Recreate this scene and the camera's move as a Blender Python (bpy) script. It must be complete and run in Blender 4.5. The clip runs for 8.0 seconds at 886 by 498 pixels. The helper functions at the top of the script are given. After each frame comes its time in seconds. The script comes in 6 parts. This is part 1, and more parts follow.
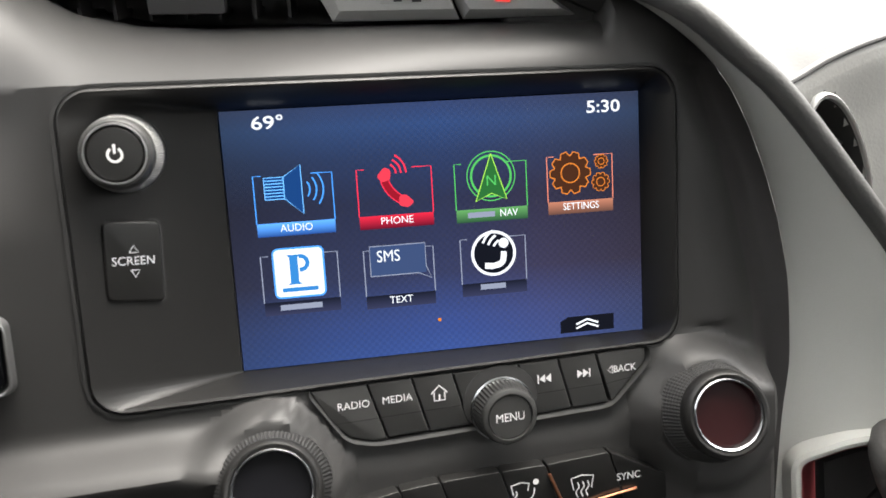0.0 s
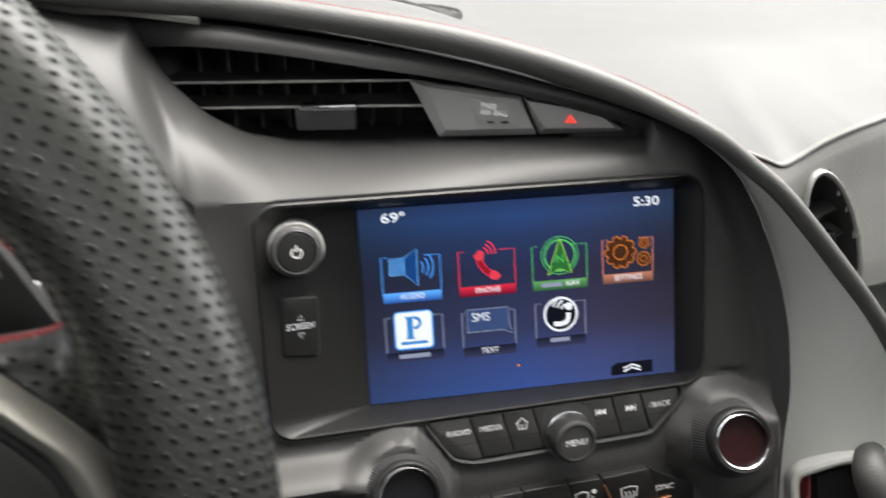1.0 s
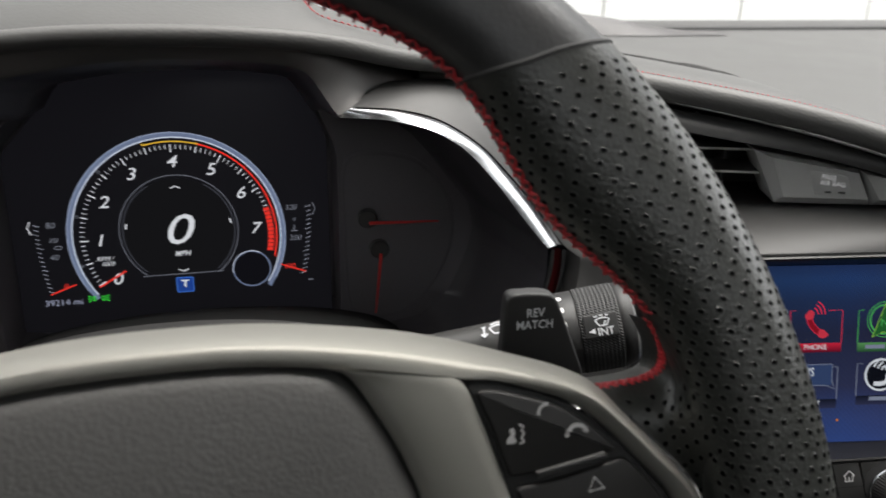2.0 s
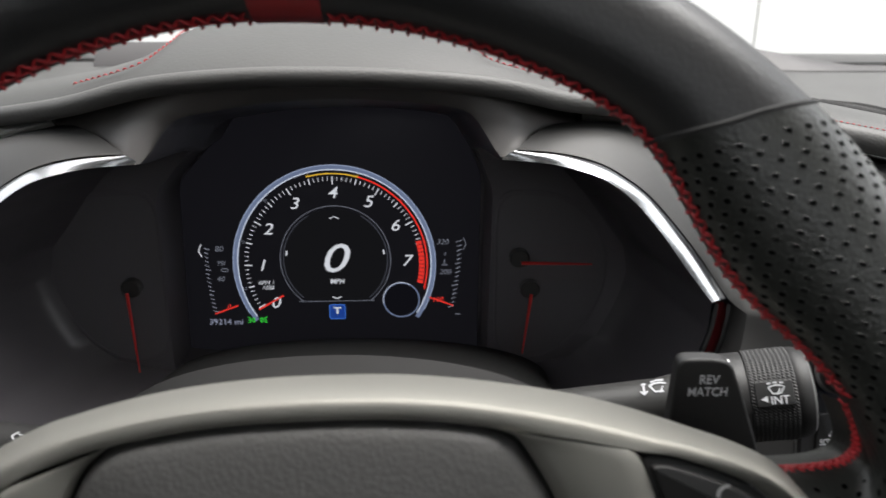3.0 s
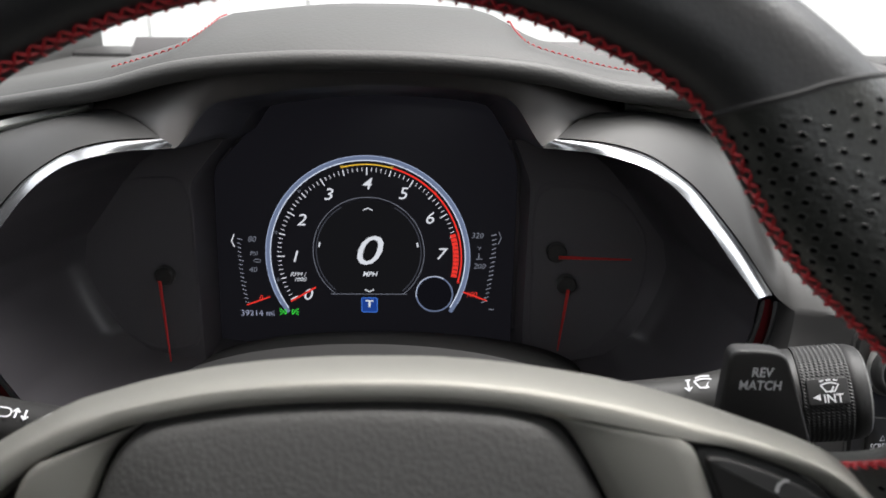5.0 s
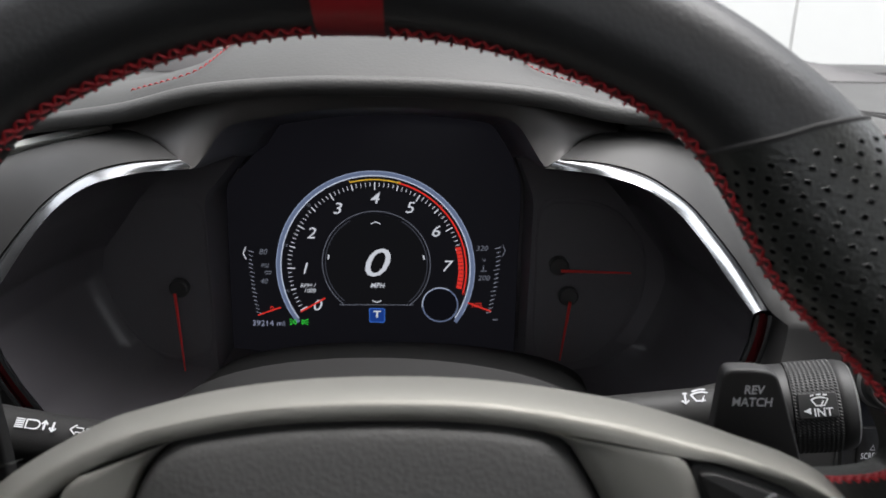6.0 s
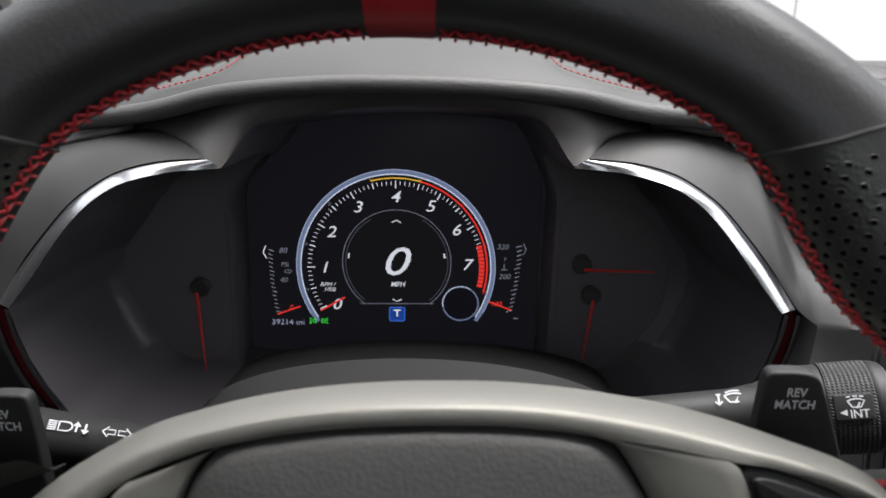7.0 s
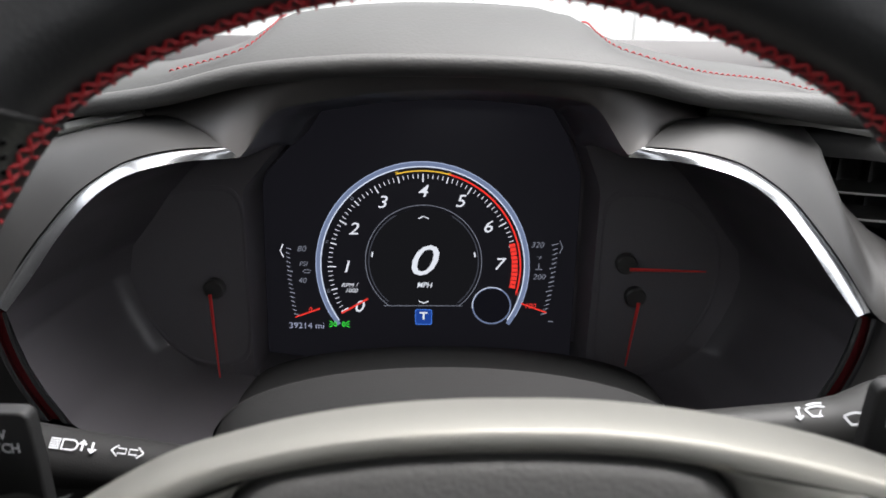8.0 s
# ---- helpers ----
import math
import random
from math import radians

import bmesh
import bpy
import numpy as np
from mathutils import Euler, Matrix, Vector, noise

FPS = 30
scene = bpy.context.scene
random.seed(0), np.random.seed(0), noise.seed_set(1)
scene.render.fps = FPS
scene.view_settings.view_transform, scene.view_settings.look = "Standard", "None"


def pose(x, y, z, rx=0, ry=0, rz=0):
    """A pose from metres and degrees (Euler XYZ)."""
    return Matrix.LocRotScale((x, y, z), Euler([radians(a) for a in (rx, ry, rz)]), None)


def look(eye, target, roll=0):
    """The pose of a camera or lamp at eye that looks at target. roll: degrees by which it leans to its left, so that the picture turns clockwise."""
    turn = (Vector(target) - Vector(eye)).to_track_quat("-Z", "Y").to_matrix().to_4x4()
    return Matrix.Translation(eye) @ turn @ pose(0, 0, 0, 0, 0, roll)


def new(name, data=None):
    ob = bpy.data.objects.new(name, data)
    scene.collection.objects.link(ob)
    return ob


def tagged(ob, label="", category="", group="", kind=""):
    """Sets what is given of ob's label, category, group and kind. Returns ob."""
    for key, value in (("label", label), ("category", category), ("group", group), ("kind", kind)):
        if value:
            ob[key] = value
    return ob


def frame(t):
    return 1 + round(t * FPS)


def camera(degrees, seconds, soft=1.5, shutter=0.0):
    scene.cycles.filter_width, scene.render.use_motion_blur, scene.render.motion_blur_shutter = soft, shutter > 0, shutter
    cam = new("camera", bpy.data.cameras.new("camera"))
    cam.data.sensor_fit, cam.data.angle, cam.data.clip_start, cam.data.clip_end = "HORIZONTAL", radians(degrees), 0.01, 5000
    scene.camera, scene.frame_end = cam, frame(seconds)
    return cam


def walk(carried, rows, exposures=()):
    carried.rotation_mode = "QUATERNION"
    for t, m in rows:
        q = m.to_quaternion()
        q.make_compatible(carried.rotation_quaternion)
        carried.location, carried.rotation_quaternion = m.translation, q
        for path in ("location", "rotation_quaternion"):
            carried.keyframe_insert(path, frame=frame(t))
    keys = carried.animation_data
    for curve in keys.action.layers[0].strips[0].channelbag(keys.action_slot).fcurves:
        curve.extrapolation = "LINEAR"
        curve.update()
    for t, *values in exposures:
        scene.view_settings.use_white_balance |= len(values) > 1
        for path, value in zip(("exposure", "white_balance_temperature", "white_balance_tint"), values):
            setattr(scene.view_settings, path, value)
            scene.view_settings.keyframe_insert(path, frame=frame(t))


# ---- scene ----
# Cabin axes: x to the passenger side, y towards the windshield, z up; the speed readout stands at (0, 0, 0.6).
cam = camera(59.97, 8.0, soft=1.5, shutter=0.3)
cam.data.dof.use_dof = True
cam.data.dof.focus_distance, cam.data.dof.aperture_fstop = 0.37, 14.0
PATH = [
    (0.0, 0.2820, -0.4186, 0.6686, -18.50, -23.03, -0.19),
    (0.5, 0.2744, -0.4441, 0.6898, -17.99, -23.11, -0.26),
    (0.8, 0.2461, -0.4611, 0.7161, -18.85, -22.81, -0.18),
    (1.0, 0.2204, -0.4759, 0.7375, -18.11, -23.16, -0.08),
    (1.2, 0.1705, -0.4717, 0.7542, -18.81, -22.83, 0.22),
    (1.5, 0.1060, -0.4589, 0.7614, -17.94, -22.45, 0.89),
    (1.8, 0.0766, -0.4594, 0.7601, -14.50, -21.77, 0.98),
    (2.0, 0.0687, -0.4704, 0.7658, -11.87, -21.47, 0.98),
    (2.2, 0.0653, -0.4724, 0.7694, -9.43, -21.15, 0.93),
    (3.3, 0.0408, -0.4521, 0.7760, -0.72, -19.75, 0.56),
    (3.5, 0.0281, -0.4446, 0.7776, -0.65, -19.85, 0.65),
    (4.0, 0.0210, -0.4318, 0.7652, -0.22, -19.71, 0.68),
    (4.5, 0.0301, -0.4421, 0.7657, -0.13, -19.75, 0.71),
    (5.0, 0.0503, -0.4565, 0.7634, 0.36, -19.46, 0.73),
    (6.5, 0.0417, -0.4678, 0.7807, 0.46, -19.66, 0.70),
    (7.0, 0.0326, -0.4652, 0.7780, 0.28, -19.92, 0.74),
    (7.5, 0.0242, -0.4512, 0.7734, 0.34, -19.88, 0.71),
    (8.0, 0.0142, -0.4340, 0.7647, 0.28, -19.86, 0.69),
]
walk(cam, [(t, pose(x, y, z, 90 + pitch, 0, yaw) @ pose(0, 0, 0, 0, 0, roll)) for t, x, y, z, yaw, pitch, roll in PATH],
     [(0.0, 3.55, 6650, 10), (0.8, 3.45, 6600, 10), (1.2, 2.95, 6550, 10), (1.5, 2.55, 6550, 10), (2.2, 2.4, 6500, 10), (3.5, 2.4, 6400, 11), (4.5, 2.65, 6400, 11), (5.0, 2.55, 6380, 11), (6.5, 2.18, 6250, 12), (7.0, 2.42, 6300, 12), (7.5, 2.6, 6320, 12), (8.0, 2.75, 6320, 12)])

# ---- light: white overcast sky through the glass ----
world = bpy.data.worlds.new("sky")
scene.world = world
world.use_nodes = True
wt = world.node_tree
sky = wt.nodes.new("ShaderNodeTexSky")
sky.sky_type = "NISHITA"
sky.sun_disc = False
sky.sun_elevation, sky.sun_rotation = radians(82), radians(-20)
sky.air_density, sky.dust_density, sky.ozone_density = 1.0, 6.0, 1.0
veil = wt.nodes.new("ShaderNodeMixRGB")
veil.inputs[0].default_value = 0.8
veil.inputs[2].default_value = (9.0, 9.1, 9.0, 1)
wt.links.new(sky.outputs[0], veil.inputs[1])
wt.links.new(veil.outputs[0], wt.nodes["Background"].inputs[0])
wt.nodes["Background"].inputs[1].default_value = 0.055
sun_data = bpy.data.lights.new("sun", "SUN")
sun_data.energy, sun_data.angle, sun_data.color = 1.5, radians(50), (1.0, 0.97, 0.92)
sun = new("sun", sun_data)
sun.matrix_world = look((1.9, -0.2, 5.0), (0.2, -0.2, 0.6))
side_data = bpy.data.lights.new("side_window_light", "AREA")
side_data.shape, side_data.size, side_data.size_y, side_data.energy = "RECTANGLE", 0.80, 0.36, 0.5
side_light = new("side_window_light", side_data)
side_light.matrix_world = look((1.12, -0.20, 0.95), (0.2, -0.25, 0.65))
GLOW = 2 ** -2.85     # strength of the lit touchscreen


# ---- materials ----
def material(name, color, rough=0.5, metal=0.0, grain=0.0, scale=900.0, vary=0.12, stain=14.0, spec=0.5, coat=0.0):
    m = bpy.data.materials.new(name)
    m.use_nodes = True
    nt = m.node_tree
    p = nt.nodes["Principled BSDF"]
    p.inputs["Metallic"].default_value = metal
    p.inputs["Specular IOR Level"].default_value = spec
    p.inputs["Coat Weight"].default_value = coat
    tc = nt.nodes.new("ShaderNodeTexCoord")
    big = nt.nodes.new("ShaderNodeTexNoise")
    big.inputs["Scale"].default_value, big.inputs["Detail"].default_value = stain, 6
    fine = nt.nodes.new("ShaderNodeTexNoise")
    fine.inputs["Scale"].default_value, fine.inputs["Detail"].default_value = scale, 3
    for n in (big, fine):
        nt.links.new(tc.outputs["Object"], n.inputs["Vector"])
    ramp = nt.nodes.new("ShaderNodeMixRGB")
    ramp.inputs[1].default_value = (*[c * (1 - vary) for c in color], 1)
    ramp.inputs[2].default_value = (*[min(1, c * (1 + vary)) for c in color], 1)
    mixed = nt.nodes.new("ShaderNodeMath")
    mixed.operation = "MULTIPLY_ADD"
    mixed.inputs[1].default_value = 0.5
    nt.links.new(big.outputs[0], mixed.inputs[0])
    half = nt.nodes.new("ShaderNodeMath")
    half.operation = "MULTIPLY"
    half.inputs[1].default_value = 0.5
    nt.links.new(fine.outputs[0], half.inputs[0])
    nt.links.new(half.outputs[0], mixed.inputs[2])
    nt.links.new(mixed.outputs[0], ramp.inputs[0])
    nt.links.new(ramp.outputs[0], p.inputs["Base Color"])
    rr = nt.nodes.new("ShaderNodeMapRange")
    rr.inputs["To Min"].default_value, rr.inputs["To Max"].default_value = max(0.02, rough - 0.07), min(1, rough + 0.07)
    nt.links.new(big.outputs[0], rr.inputs["Value"])
    nt.links.new(rr.outputs[0], p.inputs["Roughness"])
    if grain:
        b = nt.nodes.new("ShaderNodeBump")
        b.inputs["Strength"].default_value, b.inputs["Distance"].default_value = grain, 0.0006
        nt.links.new(fine.outputs[0], b.inputs["Height"])
        nt.links.new(b.outputs[0], p.inputs["Normal"])
    return m


def leather(name, color, rough=0.5, size=420.0, strength=0.5, holes=0.0):
    """Grained hide: cells of a Voronoi as pebbles. holes: spacing of the perforation, in metres, over the mesh's own UV."""
    m = material(name, color, rough, vary=0.15)
    nt = m.node_tree
    p = nt.nodes["Principled BSDF"]
    tc = nt.nodes.new("ShaderNodeTexCoord")
    v = nt.nodes.new("ShaderNodeTexVoronoi")
    v.feature = "SMOOTH_F1"
    v.inputs["Scale"].default_value = size
    nt.links.new(tc.outputs["Object"], v.inputs["Vector"])
    b = nt.nodes.new("ShaderNodeBump")
    b.inputs["Strength"].default_value, b.inputs["Distance"].default_value = strength, 0.0008
    b.invert = True
    nt.links.new(v.outputs["Distance"], b.inputs["Height"])
    nt.links.new(b.outputs[0], p.inputs["Normal"])
    return m


def glow(name, color, strength=1.0):
    m = bpy.data.materials.new(name)
    m.use_nodes = True
    nt = m.node_tree
    nt.nodes.remove(nt.nodes["Principled BSDF"])
    e = nt.nodes.new("ShaderNodeEmission")
    e.inputs[0].default_value = (*color, 1)
    e.inputs[1].default_value = strength * GLOW
    nt.links.new(e.outputs[0], nt.nodes["Material Output"].inputs[0])
    return m


FASCIA = material("soft_black_plastic", (0.029, 0.0285, 0.028), 0.48, grain=0.08, scale=2600, spec=0.36)
VISOR = material("warm_grey_visor_plastic", (0.105, 0.099, 0.096), 0.45, grain=0.1, scale=2600)
UNIT = material("satin_black_plastic", (0.013, 0.0127, 0.0124), 0.38, grain=0.12, scale=2600, spec=0.32)
BAND = material("black_trim_and_edge_tone", (0.042, 0.0395, 0.040), 0.50, grain=0.1, scale=2600, spec=0.35)
BUTTON = material("button_plastic", (0.036, 0.036, 0.035), 0.40, grain=0.1, scale=3000)
RUBBER = material("knurled_black_rubber", (0.016, 0.016, 0.016), 0.5)
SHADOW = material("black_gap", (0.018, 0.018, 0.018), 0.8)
GREYP = material("grey_painted_panel", (0.46, 0.465, 0.44), 0.5, grain=0.15, scale=2200)
PODGREY = material("dark_grey_switch_paint", (0.30, 0.30, 0.292), 0.42, grain=0.12, scale=2400)
RIMGREY = material("dark_chrome", (0.32, 0.32, 0.32), 0.30, metal=0.85, vary=0.05)
SHROUD = material("shaded_black_shroud", (0.010, 0.010, 0.010), 0.85, grain=0.3, scale=1500, spec=0.1)
COLUMN = material("matt_column_plastic", (0.015, 0.0147, 0.0147), 0.7, grain=0.25, scale=1800, spec=0.2)
HIDE = leather("black_leather", (0.060, 0.059, 0.057), 0.56, 820, 0.2)
DASHTOP = leather("dash_top_leather", (0.043, 0.043, 0.0417), 0.6, 620, 0.12)
SIDEHIDE = leather("side_panel_leather", (0.16, 0.16, 0.152), 0.55, 620, 0.15)
RIMHIDE = leather("wheel_rim_leather", (0.018, 0.018, 0.0187), 0.42, 700, 0.12)
RIMSUEDE = leather("perforated_leather", (0.019, 0.0202, 0.0180), 0.38, 800, 0.2)
HOLE = material("perforation_hole", (0.003, 0.003, 0.003), 0.95, spec=0.0)
THREAD = material("red_thread", (0.34, 0.010, 0.016), 0.5, grain=0.3, scale=3000)
REDHIDE = material("red_leather_mark", (0.30, 0.010, 0.014), 0.45, grain=0.2, scale=900)
CHROME = material("polished_chrome", (0.46, 0.47, 0.485), 0.22, metal=1.0, vary=0.03)
SILVER = material("satin_silver", (0.48, 0.48, 0.47), 0.45, metal=0.6, vary=0.04)
SATIN = material("satin_nickel_trim", (0.29, 0.282, 0.255), 0.52, metal=0.7, vary=0.05, grain=0.05, scale=3000)
PADHIDE = leather("airbag_pad_leather", (0.058, 0.057, 0.055), 0.55, 700, 0.25)
BUCKET = material("matt_black_bucket", (0.092, 0.086, 0.095), 0.6, grain=0.1, scale=2400)
BUCKETSIDE = material("smooth_black_bucket_side", (0.058, 0.054, 0.060), 0.38, grain=0.05, scale=2400)
GLOSSY = material("gloss_black_panel", (0.004, 0.004, 0.005), 0.12, vary=0.05)
DIALFACE = material("smoked_dial_face", (0.100, 0.094, 0.102), 0.5)
REDPLASTIC = material("red_needle_plastic", (0.58, 0.032, 0.03), 0.4)
WHITEINK = material("white_ink", (0.72, 0.72, 0.72), 0.5)
GREYINK = material("grey_ink", (0.60, 0.61, 0.63), 0.5)
CAPLIT = material("lightened_stalk_end", (0.07, 0.07, 0.068), 0.5, grain=0.12, scale=2400)
STALK = material("black_stalk_plastic", (0.017, 0.0168, 0.0168), 0.5, grain=0.15, scale=2600, spec=0.4)
HEADLINER = material("light_grey_cloth", (0.30, 0.30, 0.29), 0.9, grain=0.3, scale=800)
REARGREY = material("dark_grey_rear_trim", (0.13, 0.128, 0.125), 0.9, grain=0.3, scale=700)
CARPET = material("black_carpet", (0.02, 0.02, 0.02), 0.95, grain=0.5, scale=600)
LINING = material("dark_red_lining", (0.13, 0.014, 0.016), 0.5, grain=0.2, scale=900)
REDREFLECT = material("painted_red_reflection", (0.17, 0.018, 0.022), 0.25, metal=0.6, vary=0.04)
VENTBLACK = material("vent_black_plastic", (0.065, 0.064, 0.065), 0.5, grain=0.1, scale=2600, spec=0.3)
SIGNINK = material("stalk_sign_ink", (0.40, 0.41, 0.43), 0.5)
KEYINK = material("dim_key_ink", (0.30, 0.30, 0.30), 0.5)
WALLPAINT = material("white_wall_paint", (0.47, 0.47, 0.462), 0.7, grain=0.1, scale=60, vary=0.03, stain=0.7)
CONCRETE = material("pale_concrete", (0.45, 0.45, 0.43), 0.85, grain=0.3, scale=40, stain=0.8)


# ---- mesh helpers ----
def thing(name, label, category, kind="", group=""):
    return tagged(new(name), label, category, group, kind)


def finish(bm, smooth=True, angle=35):
    bmesh.ops.recalc_face_normals(bm, faces=bm.faces[:])
    for f in bm.faces:
        f.smooth = smooth
    if smooth:
        for e in bm.edges:
            if len(e.link_faces) == 2 and e.calc_face_angle(0) > radians(angle):
                e.smooth = False
    return bm


def part(name, bm, mat, parent=None, label="", smooth=True, angle=35):
    finish(bm, smooth, angle)
    me = bpy.data.meshes.new(name)
    bm.to_mesh(me)
    bm.free()
    me.materials.append(mat)
    ob = new(name, me)
    ob.parent = parent
    if label:
        ob["label"] = label
    return ob


def catmull(pts, n=8, closed=False):
    """A smooth line through the points, n steps a span."""
    pts = [Vector(p) for p in pts]
    out, k = [], len(pts)
    for i in range(k if closed else k - 1):
        if closed:
            a, b, c, d = (pts[(i + j) % k] for j in (-1, 0, 1, 2))
        else:
            b, c = pts[i], pts[i + 1]
            a = pts[i - 1] if i else b * 2 - c
            d = pts[i + 2] if i + 2 < k else c * 2 - b
        for j in range(n):
            t = j / n
            out.append(0.5 * (2 * b + (c - a) * t + (2 * a - 5 * b + 4 * c - d) * t * t + (3 * b - a - 3 * c + d) * t ** 3))
    if not closed:
        out.append(pts[-1].copy())
    return out


def even(line, n, closed=False):
    """n points at even steps along a line."""
    line = [Vector(p) for p in line]
    if closed:
        line.append(line[0])
    d = [0.0]
    for a, b in zip(line, line[1:]):
        d.append(d[-1] + (b - a).length)
    out, k = [], 0
    for i in range(n):
        s = d[-1] * i / (n if closed else n - 1)
        while k < len(d) - 2 and d[k + 1] < s:
            k += 1
        f = 0 if d[k + 1] == d[k] else (s - d[k]) / (d[k + 1] - d[k])
        out.append(line[k].lerp(line[k + 1], min(1, max(0, f))))
    return out


def loft(rows, around=False, along=False, caps=False):
    """A skin over rows of points; around closes each row, along joins the last row to the first."""
    bm = bmesh.new()
    vs = [[bm.verts.new(p) for p in row] for row in rows]
    nr, nc = len(vs), len(vs[0])
    for i in range(nr if along else nr - 1):
        for j in range(nc if around else nc - 1):
            q = [vs[i][j], vs[i][(j + 1) % nc], vs[(i + 1) % nr][(j + 1) % nc], vs[(i + 1) % nr][j]]
            try:
                bm.faces.new(q)
            except ValueError:
                pass
    if caps:
        bm.faces.new(vs[0])
        bm.faces.new(vs[-1][::-1])
    return bm


def frames(path, up=(0, 0, 1), closed=False):
    path = [Vector(p) for p in path]
    out, k = [], len(path)
    for i, p in enumerate(path):
        a = path[i - 1] if (i or closed) else p
        b = path[(i + 1) % k] if (i < k - 1 or closed) else p
        t = (b - a).normalized()
        s = t.cross(Vector(up)).normalized()
        out.append((p, t, s, s.cross(t).normalized()))
    return out


def sweep(path, section, up=(0, 0, 1), closed=False, caps=True, ends=None):
    """Sweeps a closed section [(side, up)] along a path; ends: scale of the section along the path, a function of 0..1."""
    rows = []
    fr = frames(path, up, closed)
    for i, (p, t, s, w) in enumerate(fr):
        k = ends(i / max(1, len(fr) - 1)) if ends else 1.0
        rows.append([p + s * (a * k) + w * (b * k) for a, b in section])
    return loft(rows, around=True, along=closed, caps=caps and not closed)


def ring(rx, ry, n=12):
    return [(rx * math.cos(2 * math.pi * i / n), ry * math.sin(2 * math.pi * i / n)) for i in range(n)]


def lathe(profile, m, n=48):
    """Turns a profile [(radius, height)] round the z axis of m. The ends close when their radius is 0."""
    bm = bmesh.new()
    rows = []
    for r, h in profile:
        if r < 1e-7:
            rows.append([bm.verts.new(m @ Vector((0, 0, h)))])
        else:
            rows.append([bm.verts.new(m @ Vector((r * math.cos(2 * math.pi * i / n), r * math.sin(2 * math.pi * i / n), h))) for i in range(n)])
    for a, b in zip(rows, rows[1:]):
        for i in range(n):
            j = (i + 1) % n
            q = [a[i % len(a)], a[j % len(a)], b[j % len(b)], b[i % len(b)]]
            q = [v for k, v in enumerate(q) if v not in q[:k]]
            if len(q) > 2:
                bm.faces.new(q)
    return bm


def rounded(x0, y0, x1, y1, r, n=6):
    pts = []
    for cx, cy, a in ((x1 - r, y1 - r, 0), (x0 + r, y1 - r, 90), (x0 + r, y0 + r, 180), (x1 - r, y0 + r, 270)):
        for i in range(n + 1):
            b = radians(a + 90 * i / n)
            pts.append((cx + r * math.cos(b), cy + r * math.sin(b)))
    return pts


def soften(poly, r, n=4):
    """Rounds the corners of a polygon (anticlockwise or clockwise) by about r."""
    out = []
    k = len(poly)
    for i in range(k):
        p, a, b = Vector(poly[i]), Vector(poly[i - 1]), Vector(poly[(i + 1) % k])
        da, db = (a - p), (b - p)
        ra, rb = min(r, da.length * 0.45), min(r, db.length * 0.45)
        s, e = p + da.normalized() * ra, p + db.normalized() * rb
        for j in range(n + 1):
            t = j / n
            out.append(tuple((1 - t) ** 2 * s + 2 * t * (1 - t) * p + t * t * e))
    return out


def inset(poly, d):
    """Moves each point of a polygon inwards by d, along the mean of its sides' normals."""
    k = len(poly)
    area = sum(poly[i - 1][0] * poly[i][1] - poly[i][0] * poly[i - 1][1] for i in range(k))
    s = 1 if area > 0 else -1
    out = []
    for i in range(k):
        a, p, b = Vector(poly[i - 1]), Vector(poly[i]), Vector(poly[(i + 1) % k])
        t = (b - a)
        t = t.normalized() if t.length > 1e-9 else Vector((1, 0))
        out.append((p.x - t.y * d * s, p.y + t.x * d * s))
    return out


def slab(outline, m, z0, z1, bevel=0.6, top=True):
    """A plate with the outline (in m's x and y) from z0 up to z1, its upper edge rounded, open below."""
    rows = [[m @ Vector((x, y, z0)) for x, y in outline]]
    steps = 3 if bevel else 0
    for i in range(steps + 1):
        a = radians(90 * i / steps) if steps else 0
        o = inset(outline, bevel * (1 - math.cos(a))) if i else outline
        rows.append([m @ Vector((x, y, z1 - bevel + bevel * math.sin(a))) for x, y in o])
    bm = loft(rows, around=True)
    if top:
        bm.verts.ensure_lookup_table()
        k = len(outline)
        bm.faces.new(bm.verts[len(rows) * k - k:len(rows) * k])
    return bm


def flat(outline, m, z=0.0):
    bm = bmesh.new()
    bm.faces.new([bm.verts.new(m @ Vector((x, y, z))) for x, y in outline])
    return bm


def box(m, x0, y0, z0, x1, y1, z1, bevel=0.0):
    bm = bmesh.new()
    bmesh.ops.create_cube(bm, size=1)
    for v in bm.verts:
        v.co = ((x0 + x1) / 2 + v.co.x * (x1 - x0), (y0 + y1) / 2 + v.co.y * (y1 - y0), (z0 + z1) / 2 + v.co.z * (z1 - z0))
    if bevel:
        bmesh.ops.bevel(bm, geom=bm.edges[:], offset=bevel, segments=2, affect="EDGES", profile=0.6)
    bmesh.ops.transform(bm, matrix=m, verts=bm.verts[:])
    return bm


